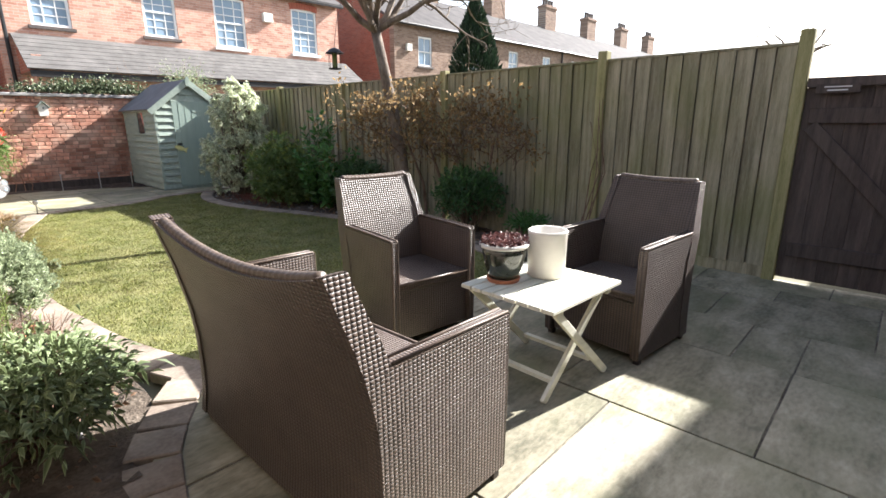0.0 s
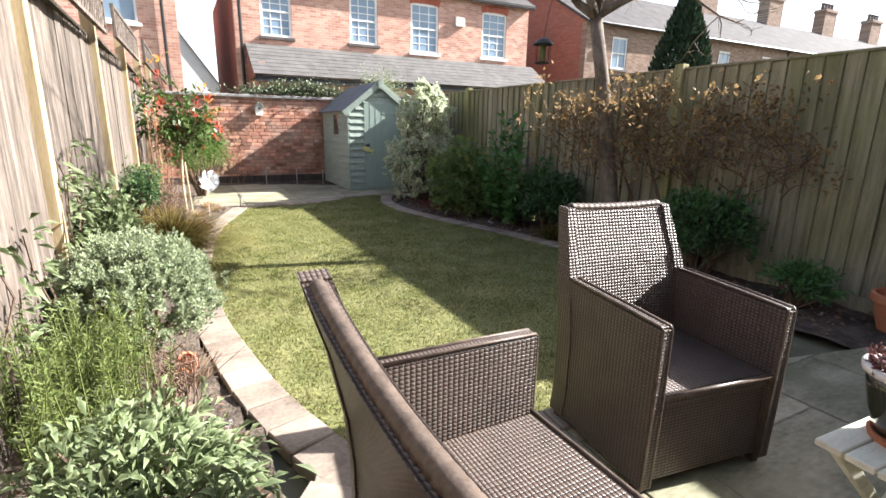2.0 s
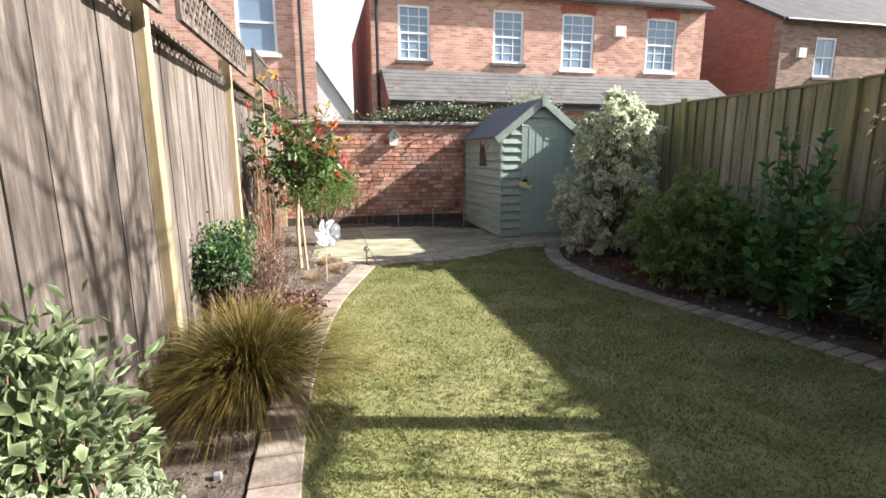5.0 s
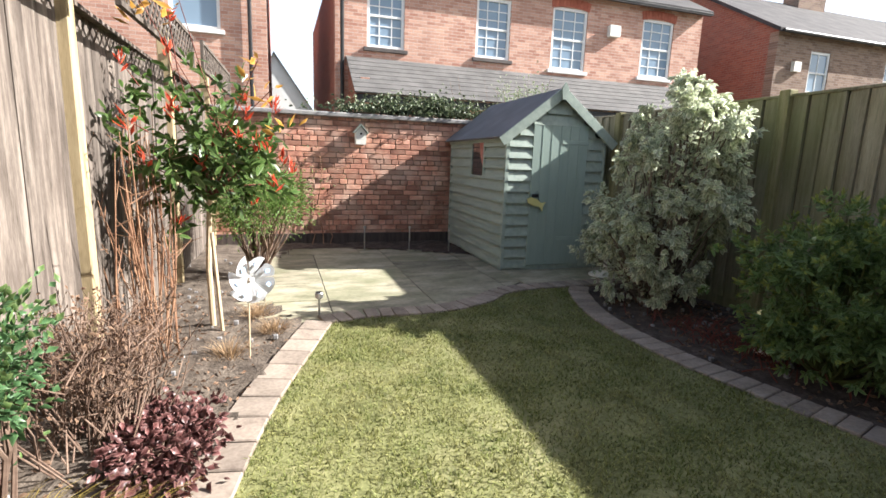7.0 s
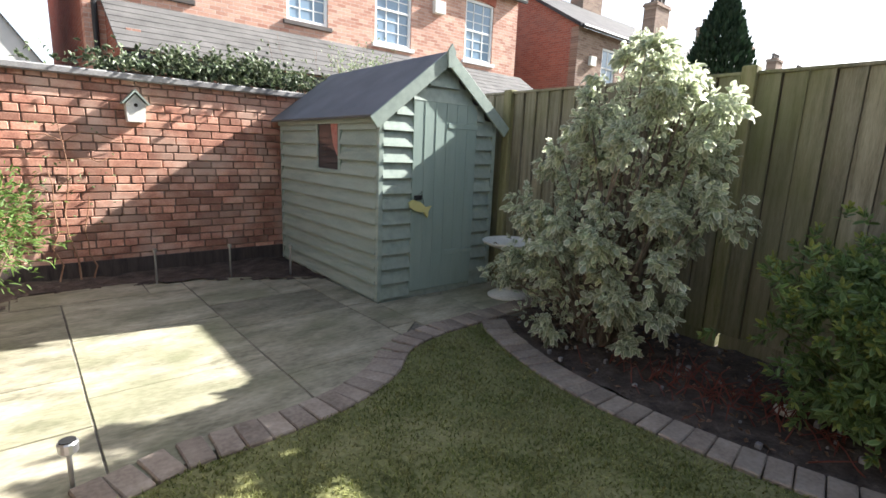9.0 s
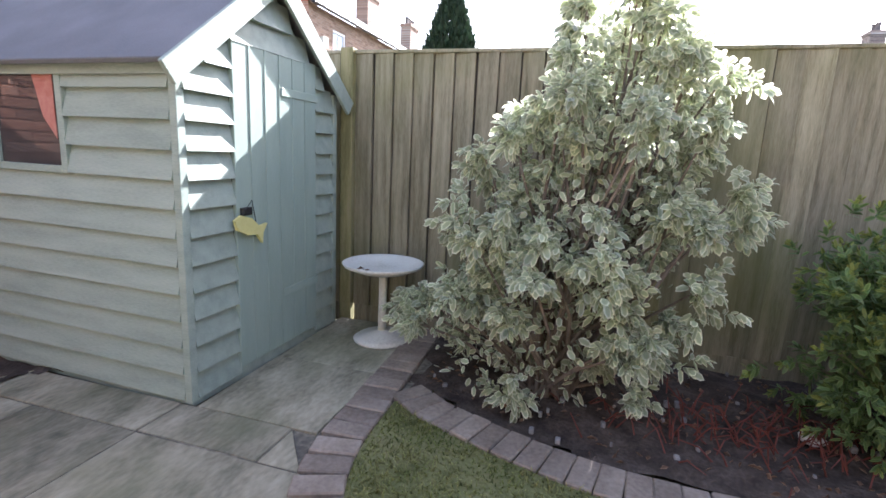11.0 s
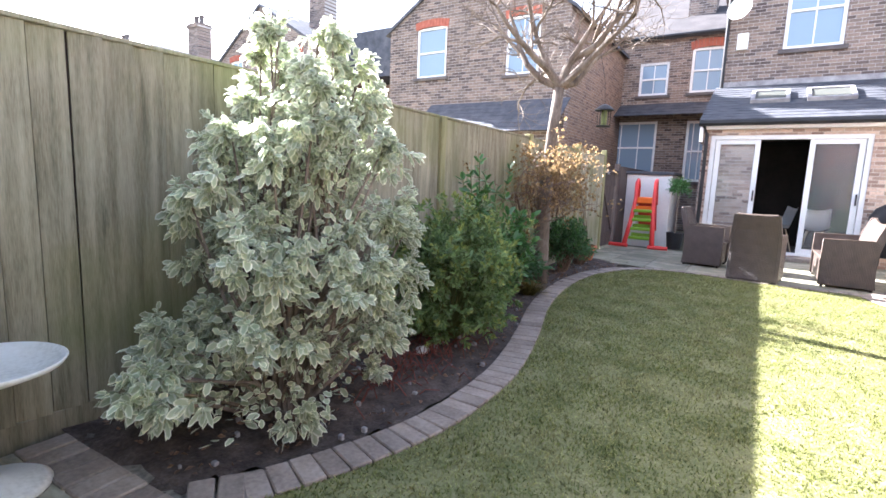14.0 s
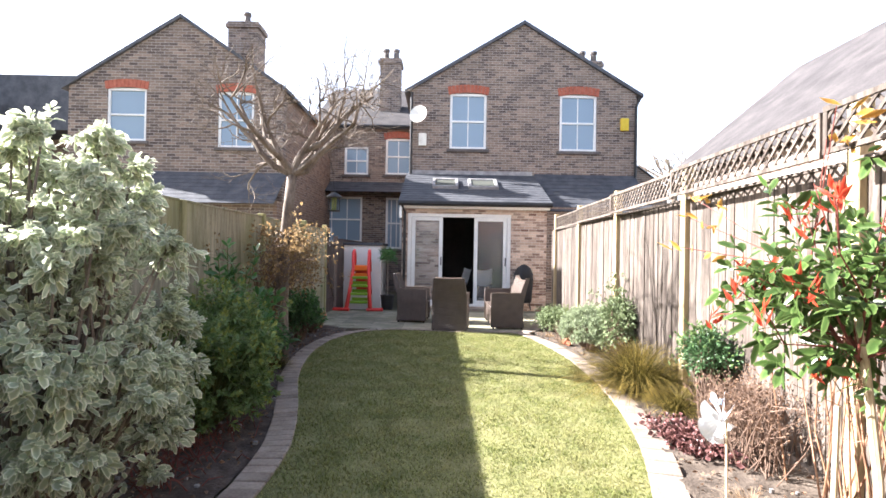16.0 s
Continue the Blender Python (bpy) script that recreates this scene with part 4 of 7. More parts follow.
part("dish_arm", tube(bmesh.new(), [(2.75, HY, 5.1), (2.72, HY + 0.2, 5.05), (2.7, HY + 0.32, 5.16)], 0.018, 6), "iron", own)
chimney(own, -3.0, -5.5, 5.8, 7.9, 0.8, 0.6, 2, "brick_own")

# rear extension with sliding doors
ext = empty("extension", "reclaimed brick extension with white sliding doors and skylights", "extension", kind="structure")
DX0, DX1, DZ0, DZ1 = 0.38, 2.83, 0.13, 2.33
part("front_wall", wall_grid(-0.47, 2.97, -0.1, 2.45, -0.28, 0.0, [(DX0, DX1, DZ0, DZ1)]), "brick_ext", ext)
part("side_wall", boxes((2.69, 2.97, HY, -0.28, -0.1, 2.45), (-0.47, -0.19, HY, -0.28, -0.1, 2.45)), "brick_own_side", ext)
# back wall and ceiling coloured near-black for the shade of the room
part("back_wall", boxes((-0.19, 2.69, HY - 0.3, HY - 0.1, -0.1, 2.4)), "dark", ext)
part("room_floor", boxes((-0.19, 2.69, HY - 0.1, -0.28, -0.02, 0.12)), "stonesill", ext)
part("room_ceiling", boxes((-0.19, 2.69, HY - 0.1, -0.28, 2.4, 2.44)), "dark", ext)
part("door_step", boxes((DX0 - 0.05, DX1 + 0.05, 0.0, 0.22, -0.05, 0.115), bevel=0.01), "paver", ext)
part("fascia", boxes((-0.52, 3.02, 0.02, 0.12, 2.44, 2.6), bevel=0.006), "white", ext)
part("roof", course_roof(-0.55, 3.04, HY, 3.62, 0.22, 2.6, 14, 0.008), "slate", ext, "dark slate lean-to roof")
gutter(ext, -0.55, 3.04, 0.2, 2.55)
part("lead_flashing", boxes((-0.5, 2.97, HY + 0.002, HY + 0.05, 3.6, 3.72)), "coping", ext)
part("roof_rib", boxes((2.97, 3.03, HY, 0.15, 2.2, 2.45)), "white", ext)
part("down_pipe", tube(bmesh.new(), [(2.96, 0.2, 2.5), (2.9, 0.08, 2.35), (2.9, 0.06, 0.05)], 0.035, 8), "iron", ext)
for xa, xb in ((1.62, 2.28), (0.6, 1.35)):
    sk = empty("skylight", "", "")
    sk.parent = ext
    sk.matrix_basis = pose((xa + xb) / 2, -1.12, 3.19, -22.9, 0, 0)
    w, d = (xb - xa) / 2, 0.4
    part("frame", boxes((-w, w, -d, -d + 0.07, -0.02, 0.06), (-w, w, d - 0.07, d, -0.02, 0.06), (-w, -w + 0.07, -d + 0.07, d - 0.07, -0.02, 0.06), (w - 0.07, w, -d + 0.07, d - 0.07, -0.02, 0.06), bevel=0.005), "coping", sk)
    part("pane", boxes((-w + 0.07, w - 0.07, -d + 0.07, d - 0.07, 0.01, 0.03)), "glass_sky", sk)
door = empty("sliding_door", "white sliding patio door standing open in the middle", "door", kind="structure")
part("door_frame", boxes((DX0, DX0 + 0.08, -0.16, -0.02, DZ0, DZ1), (DX1 - 0.08, DX1, -0.16, -0.02, DZ0, DZ1), (DX0 + 0.08, DX1 - 0.08, -0.16, -0.02, DZ1 - 0.08, DZ1), (DX0 + 0.08, DX1 - 0.08, -0.16, -0.02, DZ0, DZ0 + 0.05), bevel=0.005), "white", door)


def door_leaf(xa, xb, ya, yb):
    leaf = empty("door_leaf", "", "")
    leaf.parent = door
    t = 0.085
    za, zb = DZ0 + 0.052, DZ1 - 0.082
    part("leaf_frame", boxes((xa, xa + t, ya, yb, za, zb), (xb - t, xb, ya, yb, za, zb), (xa + t, xb - t, ya, yb, za, za + t), (xa + t, xb - t, ya, yb, zb - t, zb), bevel=0.004), "white", leaf)
    pane = part("pane", boxes((xa + t, xb - t, (ya + yb) / 2 - 0.004, (ya + yb) / 2 + 0.004, za + t, zb - t)), "glass_door", leaf)
    pane.visible_shadow = False
    part("handle", boxes((xa + 0.02, xa + 0.045, yb, yb + 0.03, 1.1, 1.3), bevel=0.004), "iron", leaf)


part("pier", boxes((2.02, 2.75, -0.27, -0.112, DZ0 + 0.05, DZ1 - 0.08)), "brick_ext", ext, "brick pier behind the glazed leaf")
door_leaf(2.0, 2.74, -0.10, -0.05)
door_leaf(0.47, 1.25, -0.10, -0.05)


def shell_chair(x, y, rz):
    c = empty("dining_chair", "white moulded shell chair inside the dark room", "chair", pose(x, y, 0.125, 0, 0, rz), group="dining chairs")
    bm = bmesh.new()
    for i in range(9):
        for j in range(7):
            u, v = i / 8, j / 6 * 2 - 1
            z = 0.45 + (0 if u < 0.5 else (u - 0.5) * 0.8) + 0.08 * v * v * (1 if u < 0.6 else 0.6)
            yy_ = 0.22 - u * 0.8 if u < 0.5 else -0.18 - (u - 0.5) * 0.22 + 0.06 * v * v
            bm.verts.new((v * 0.23, yy_, z))
    bm.verts.ensure_lookup_table()
    for i in range(8):
        for j in range(6):
            a = i * 7 + j
            bm.faces.new([bm.verts[k] for k in (a, a + 1, a + 8, a + 7)])
    bmesh.ops.solidify(bm, geom=bm.faces, thickness=0.012)
    part("shell", bm, "white", c, smooth=True)
    for sx in (-1, 1):
        for sy in (-1, 1):
            part("leg", tube(bmesh.new(), [(sx * 0.12, sy * 0.1, 0.45), (sx * 0.22, sy * 0.2, 0.0)], 0.012, 6), "cane", c)


shell_chair(0.95, -0.75, 170)
shell_chair(1.55, -0.95, -70)

# side lean-to to the other side
nl = empty("neighbour_extension", "dark slate lean-to of the adjoining house", "extension", kind="structure")
part("roof", course_roof(-3.4, -0.56, HY, 3.66, -0.7, 2.5, 10, 0.008), "slate", nl)
part("wall", boxes((-3.4, -0.5, -1.0, -0.75, -0.1, 2.6)), "brick_own", nl)

# set-back middle range between the gables
mid = empty("house", "set-back brick house range with white windows", "house", kind="structure")
MY = -5.0
mid_holes = [(3.1, 3.97, 4.02, 5.25), (4.55, 5.36, 4.0, 4.95), (4.73, 6.29, 1.7, 3.25), (3.38, 3.93, 1.5, 3.24)]
part("wall", wall_grid(2.97, 6.55, -0.1, 5.65, MY - 0.3, MY, mid_holes), "brick_own", mid)
for i, h in enumerate(mid_holes):
    window(mid, *h, MY, 1, (2, 1) if i < 2 else (3, 1), "redarch" if i == 0 else False, curtain=0.5 if i == 1 else 0)
part("roof", slope(bmesh.new(), 2.97, 6.55, MY + 0.15, 5.65, MY - 4.0, 8.2), "tile_old", mid)
gutter(mid, 2.97, 6.55, MY + 0.15, 5.62)
part("bay_roof", course_roof(3.0, 6.5, MY, 3.75, MY + 0.7, 3.35, 4, 0.01), "slate", mid)
chimney(mid, 4.0, -6.6, 6.4, 8.3, 0.75, 0.6, 2, "brick_own")

# neighbouring gable
nb = empty("house", "neighbouring brown brick gable house", "house", kind="structure")
nb_holes = [(10.41, 11.52, 4.4, 5.9), (7.38, 8.39, 4.26, 5.84)]
part("wall", wall_grid(6.55, 12.6, -0.5, 5.92, HY - 0.3, HY, nb_holes), "brick_own", nb)
part("gable", gable_end(6.55, 12.6, 5.92, 9.47, 7.9, HY - 0.3, HY), "brick_own", nb)
part("side_wall", boxes((6.55, 6.85, -9.0, HY - 0.3, -0.5, 5.92), (12.3, 12.6, -9.0, HY - 0.3, -0.5, 5.92)), "brick_own_side", nb)
part("roof", gable_roof(6.55, 12.6, 5.92, 9.47, 7.9, -9.0, HY + 0.08, over=0.16), "slate", nb)
for h in nb_holes:
    window(nb, *h, HY, 1, (2 if h[0] < 9 else 1, 1), "redarch", curtain=0.45)
chimney(nb, 8.5, -4.4, 6.6, 8.5, 0.95, 0.7, 1, "brick_own")
part("lean_to_roof", course_roof(6.4, 10.9, HY, 3.55, -1.1, 2.6, 8, 0.008), "slate", nb)
part("lean_to_wall", wall_grid(6.5, 10.9, -0.5, 2.6, -1.6, -1.35, [(6.7, 7.6, 1.2, 2.2)]), "brick_own", nb)
window(nb, 6.7, 7.6, 1.2, 2.2, -1.35, 1, (3, 1))
part("lean_to_side", boxes((6.4, 6.5, HY, -1.35, -0.5, 2.7)), "brick_own_side", nb)

# further houses beyond
fb = empty("house", "further brick gable house with dark dormer", "house", kind="structure")
fb_holes = [(20.6, 21.4, 4.7, 5.85), (17.0, 17.85, 4.5, 5.85)]
part("wall", wall_grid(16.0, 22.2, -0.1, 5.85, HY - 0.3, HY, fb_holes), "brick_own", fb)
part("gable", gable_end(16.0, 22.2, 5.85, 19.4, 7.8, HY - 0.3, HY), "brick_own", fb)
part("side_wall", boxes((16.0, 16.3, -9.0, HY - 0.3, -0.1, 5.85), (21.9, 22.2, -9.0, HY - 0.3, -0.1, 5.85)), "brick_own_side", fb)
part("roof", gable_roof(16.0, 22.2, 5.85, 19.4, 7.8, -9.0, HY + 0.08), "slate", fb)
for h in fb_holes:
    window(fb, *h, HY, 1, (2, 1), "redarch")
chimney(fb, 18.0, -4.2, 6.6, 8.6, 0.9, 0.7, 1, "brick_own")
part("dormer", boxes((12.75, 15.9, -8.5, -3.6, 5.0, 6.7)), "slate", fb, "dark slate-hung flat dormer")
part("link_wall", boxes((12.6, 16.0, -5.3, -5.0, -0.1, 5.0)), "brick_own", fb)
for i in range(3):
    hx = 25 + i * 7.5
    h3 = empty("house", "distant brick terrace with dark roof", "house", group="distant terrace", kind="structure")
    part("wall", boxes((hx, hx + 6.5, -9.0, -2.5, -0.1, 5.4)), "brick_own", h3)
    part("roof", gable_roof(hx, hx + 6.5, 5.4, hx + 3.2, 7.3, -9.0, -2.4), "slate", h3)
    chimney(h3, hx + 1.6, -4, 6.4, 8.3, 0.9, 0.7, 2, "brick_own")

# the whole range of houses stands on the far side of the patio
EYE0 = Vector((2.04, 11.659, 1.394))
RANGE = Matrix.Translation(EYE0) @ Matrix.Scale(1.08, 4) @ Matrix.Translation(-EYE0)
for o in [o for o in scene.collection.objects if o.parent is None and (o.name.split(".")[0] in ("house", "extension", "sliding_door", "neighbour_extension", "dining_chair"))]:
    o.matrix_basis = RANGE @ o.matrix_basis
nb.matrix_basis = Matrix.Translation(EYE0) @ Matrix.Scale(0.91, 4) @ Matrix.Translation(-EYE0)

# house beyond the sunny fence
wh = empty("house", "neighbour house with long pale roof beyond the sunny fence", "house", kind="structure")
part("wall", boxes((-7.6, -3.9, -0.6, 15.0, -0.1, 3.5)), "brick_ext", wh)
rb = bmesh.new()
slope(rb, -0.8, 15.2, 3.62, 3.42, 7.0, 6.3, 0.1)
part("roof", rb, "tile_old", wh, m=pose(0, 0, 0, 0, 0, 90))

sgb = empty("outbuilding", "small brick gabled outbuilding", "outbuilding", kind="structure")
part("wall", boxes((-6.1, -3.7, -7.5, -6.0, -0.1, 3.85)), "brick_own", sgb)
part("gable", gable_end(-6.1, -3.7, 3.85, -4.8, 4.75, -7.5, -6.0), "brick_own", sgb)
part("roof", gable_roof(-6.1, -3.7, 3.85, -4.8, 4.75, -7.5, -5.95, 0.05, 0.05), "slate", sgb)

# terrace behind the end wall
RY = 18.15
rear = empty("house", "orange-red brick terrace house with small-paned white windows", "house", kind="structure")
rear_holes = [(2.69, 3.6, 3.84, 5.3), (5.46, 6.41, 3.86, 5.32), (7.63, 8.7, 3.76, 5.36), (10.52, 11.6, 3.8, 5.38)]
part("wall", wall_grid(1.95, 12.6, -0.1, 5.75, RY, RY + 0.3, rear_holes), "brick_rear", rear)
part("side_wall", boxes((1.95, 2.25, RY + 0.3, 26, -0.1, 5.75), (12.3, 12.6, RY + 0.3, 26, -0.1, 5.75)), "brick_side_shade", rear)
part("roof", slope(bmesh.new(), 1.8, 12.75, RY - 0.25, 5.75, 22.5, 8.4), "tile_old", rear)
gutter(rear, 1.85, 12.7, RY - 0.2, 5.68)
for i, h in enumerate(rear_holes):
    window(rear, *h, RY, -1, (3, 3), "redarch" if i > 1 else False, "stonesill" if i < 2 else "white", curtain=0.5)
part("down_pipe", tube(bmesh.new(), [(2.1, RY - 0.08, 5.7), (2.1, RY - 0.08, 0)], 0.045, 8), "iron", rear)
part("vent_box", boxes((9.35, 9.7, RY - 0.14, RY, 4.75, 5.05), bevel=0.01), "cast", rear, "white vent box")
part("lean_to_roof", course_roof(2.2, 12.9, RY, 3.58, 16.7, 2.62, 8, 0.014), "tile", rear, "grey tiled lean-to roof")
part("lean_to_wall", boxes((2.4, 12.7, 17.0, 17.2, -0.1, 2.7), (2.4, 2.6, 17.2, RY, -0.1, 3.0)), "brick_rear", rear)
part("lean_to_gable", prism(bmesh.new(), [(0, 2.55), (1.35, 2.55), (1.35, 3.5)], 0.2, m=pose(2.45, 16.8, 0, 0, 0, 90)), "brick_side_shade", rear)
part("fascia", boxes((2.25, 12.9, 16.72, 16.76, 2.42, 2.58)), "iron", rear)
left_house = empty("house", "red brick house with one white window behind the garden", "house", kind="structure")
part("wall", wall_grid(-7.5, 0.45, -0.1, 6.4, RY, RY + 0.3, [(-1.5, -0.5, 3.86, 5.4)]), "brick_rear", left_house)
part("side_wall", boxes((0.15, 0.45, RY + 0.3, 26, -0.1, 6.4)), "brick_side_shade", left_house)
part("roof", slope(bmesh.new(), -7.6, 0.55, RY - 0.2, 6.4, 22.5, 8.8), "tile_old", left_house)
window(left_house, -1.5, -0.5, 3.86, 5.4, RY, -1, (1, 1), sill="white")
part("down_pipe", tube(bmesh.new(), [(0.1, RY - 0.08, 6.3), (0.1, RY - 0.08, 0)], 0.045, 8), "iron", left_house)
whg = empty("house", "white rendered gable between the brick houses", "house", kind="structure")
part("wall", boxes((-1.0, 2.9, 32.0, 36.0, -0.1, 2.5)), "render_wall", whg)
part("gable", gable_end(-1.0, 2.9, 2.5, 0.5, 6.0, 32.0, 36.0), "render_wall", whg)
part("roof", gable_roof(-1.0, 2.9, 2.5, 0.5, 6.0, 31.9, 36.0, 0.08), "tile_old", whg)

# long terrace row to the side
row = empty("terrace_row", "long brick terrace row with brown roof and chimneys", "house", kind="structure")
row_holes = [(17.0 + 3.6 * i, 17.9 + 3.6 * i, 3.8, 5.1) for i in range(9)]
part("wall", wall_grid(15.5, 60, -0.1, 5.55, 18.0, 18.3, row_holes), "brick_row", row)
part("side_wall", boxes((15.5, 15.8, 18.3, 26, -0.1, 5.55)), "brick_side_shade", row)
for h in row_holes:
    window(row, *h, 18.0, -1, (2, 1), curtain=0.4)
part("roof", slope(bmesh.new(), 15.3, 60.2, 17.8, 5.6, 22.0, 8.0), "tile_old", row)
part("gable", prism(bmesh.new(), [(0, 0), (4.0, 2.35), (8.0, 0)], 0.3, m=pose(15.8, 18.0, 5.55, 0, 0, 90)), "brick_side_shade", row)
gutter(row, 15.4, 60, 17.76, 5.52)
for i, cx in enumerate((21.5, 28.0, 34.5, 41.0, 47.5, 54.0)):
    chimney(row, cx, 22.0, 7.4, 9.3, 1.5, 0.7, 4, "brick_row")
part("vent_box", boxes((16.2, 16.5, 17.88, 18.0, 4.4, 4.7)), "cast", row)
for x_ in (22.8, 30.0):
    part("down_pipe", tube(bmesh.new(), [(x_, 17.92, 5.5), (x_, 17.92, 0)], 0.05, 6), "iron", row)


# ---- garden furniture ----
def back_shell(x0, x1, w, prof, t, dip, inset, cols):
    """A stretch of a concave back from x0 to x1: (y, z) section, thickness t, hollowed top line, drawn in towards the top."""
    bm = bmesh.new()
    n = len(prof)
    zt = prof[-1][1]
    grid = []
    for s in (0, 1):
        side = []
        for c in range(cols + 1):
            x = x0 + (x1 - x0) * c / cols
            col = []
            for i, (y, z) in enumerate(prof):
                lift = max(0.0, (z - 0.62) / (zt - 0.62))
                q = 1 - (2 * x / w) ** 2
                xx = x * (1 - inset * lift / (w / 2))
                col.append(bm.verts.new((xx, y + s * t * (1 - 0.25 * lift) + 0.02 * q * (1 - lift), z - dip * lift * q)))
            side.append(col)
        grid.append(side)
    for c in range(cols):
        for i in range(n - 1):
            bm.faces.new((grid[0][c][i], grid[0][c + 1][i], grid[0][c + 1][i + 1], grid[0][c][i + 1]))
            bm.faces.new((grid[1][c][i], grid[1][c][i + 1], grid[1][c + 1][i + 1], grid[1][c + 1][i]))
        for i in (0, n - 1):
            bm.faces.new((grid[0][c][i], grid[0][c + 1][i], grid[1][c + 1][i], grid[1][c][i]))
    for c in (0, cols):
        for i in range(n - 1):
            bm.faces.new((grid[0][c][i], grid[0][c][i + 1], grid[1][c][i + 1], grid[1][c][i]))
    bmesh.ops.recalc_face_normals(bm, faces=bm.faces)
    return bm


def armchair(name, label, w, m, dip=0.012, group="chairs round the table", d=0.66):
    """A woven resin tub chair that faces -y."""
    c = empty(name, label, "chair" if w < 1 else "sofa", m, group)
    f, b = -d / 2, d / 2
    t = 0.085
    prof = [(b - 0.15, 0.03), (b - 0.165, 0.14), (b - 0.17, 0.27), (b - 0.168, 0.40), (b - 0.155, 0.53), (b - 0.13, 0.64), (b - 0.10, 0.74), (b - 0.06, 0.84), (b - 0.02, 0.945)]
    h = w / 2
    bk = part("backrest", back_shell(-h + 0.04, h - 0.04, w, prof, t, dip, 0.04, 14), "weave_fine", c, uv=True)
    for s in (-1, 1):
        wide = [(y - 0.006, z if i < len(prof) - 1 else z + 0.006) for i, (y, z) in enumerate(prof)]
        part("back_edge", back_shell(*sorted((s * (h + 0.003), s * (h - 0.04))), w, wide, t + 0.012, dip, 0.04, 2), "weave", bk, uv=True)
    rail = [(x, b + 0.012, 0.951 - dip * (1 - (x / h) ** 2)) for x in [(-h + 0.05) * (1 - 2 * k / 8) * 0.93 for k in range(9)]]
    n = int(w / 0.012)
    line = [Vector(rail[0]).lerp(Vector(rail[-1]), k / n) for k in range(n + 1)]
    for p in line:
        p.z = 0.951 - dip * (1 - (p.x / h) ** 2)
    part("top_rail", tube(bmesh.new(), line, [0.0195 + 0.0022 * (k % 3 != 0) for k in range(n + 1)], 8), "weave_edge", bk, "wrapped resin strand binding", smooth=True)
    for s in (-1, 1):
        x = s * (h - 0.024)
        bm = bmesh.new()
        pts = [(f + 0.008, 0.03), (f, 0.35), (f, 0.66), (f + 0.2, 0.665), (b - 0.10, 0.67), (b - 0.13, 0.53), (b - 0.14, 0.40), (b - 0.142, 0.25), (b - 0.125, 0.03)]
        prism(bm, [(p[0], p[1]) for p in pts], 0.048)
        bmesh.ops.transform(bm, matrix=Matrix.Translation((x + 0.024, 0, 0)) @ Matrix.Rotation(radians(90), 4, "Z"), verts=bm.verts)
        bmesh.ops.bevel(bm, geom=bm.edges, offset=0.008, segments=2, affect="EDGES")
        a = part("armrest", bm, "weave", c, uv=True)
        for dx in (-0.019, 0.019):
            part("arm_edge", tube(bmesh.new(), [(x + dx, f + 0.01, 0.04), (x + dx, f + 0.003, 0.35), (x + dx, f + 0.004, 0.653), (x + dx, f + 0.012, 0.662), (x + dx, f + 0.2, 0.667), (x + dx, b - 0.132, 0.671)], 0.0055, 6), "weave_edge", a, smooth=True)
        for y in (f + 0.05, b - 0.1):
            part("foot", boxes((x - 0.018, x + 0.018, y - 0.018, y + 0.018, 0.0, 0.035), bevel=0.003), "plastic_dark", c)
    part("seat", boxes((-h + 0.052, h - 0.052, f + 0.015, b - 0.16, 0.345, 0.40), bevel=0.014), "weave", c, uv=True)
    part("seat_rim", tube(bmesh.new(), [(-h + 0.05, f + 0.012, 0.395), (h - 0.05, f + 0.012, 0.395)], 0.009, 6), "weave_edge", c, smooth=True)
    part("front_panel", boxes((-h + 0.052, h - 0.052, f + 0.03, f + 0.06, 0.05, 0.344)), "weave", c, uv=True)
    return c


armchair("garden_armchair", "brown woven resin armchair with its back to the lawn", 0.62, pose(1.835, 2.66, 0.0, 0, 0, -8))
armchair("garden_armchair", "brown woven resin armchair facing the slatted table", 0.62, pose(2.605, 1.55, 0.0, 0, 0, -96))
armchair("garden_sofa", "wide brown woven resin two-seat garden sofa", 1.25, pose(0.76, 1.94, 0.0, 0, 0, 90.5), 0.085, d=0.68)

table = empty("folding_table", "cream painted slatted folding side table with crossed legs", "table", pose(1.87, 1.66, 0, 0, 0, -3))
TW, TD, TZ = 0.62, 0.56, 0.5
for i in range(8):
    y0 = -TD / 2 + i * TD / 8
    part("slat", boxes((-TW / 2, TW / 2, y0 + 0.003, y0 + TD / 8 - 0.003, TZ - 0.02, TZ), bevel=0.003), "tablewood", table)
for x in (-0.22, 0.22):
    part("batten", boxes((x - 0.02, x + 0.02, -TD / 2 + 0.02, TD / 2 - 0.02, TZ - 0.05, TZ - 0.021)), "tablewood", table)
for sy, off in ((-1, 0), (1, 0)):
    y = sy * (TD / 2 - 0.05)
    for k, s in enumerate((-1, 1)):
        bm = bmesh.new()
        p, q = Vector((-s * 0.25, 0, TZ - 0.03)), Vector((s * 0.25, 0, 0.004))
        ln = (q - p).length
        mm = Matrix.Translation(((p + q) / 2 + Vector((0, y + (k - 0.5) * 0.045 * sy, 0)))) @ Matrix.Rotation(math.atan2(q.x - p.x, -(q.z - p.z)) * -1, 4, "Y")
        box(bm, -0.02, 0.02, -0.011, 0.011, -ln / 2, ln / 2, bevel=0.003, m=mm)
        part("leg", bm, "tablewood", table)
for x, z in ((-0.17, 0.085), (0.17, 0.085)):
    part("stretcher", boxes((x - 0.015, x + 0.015, -TD / 2 + 0.07, TD / 2 - 0.07, z - 0.01, z + 0.01)), "tablewood", table)

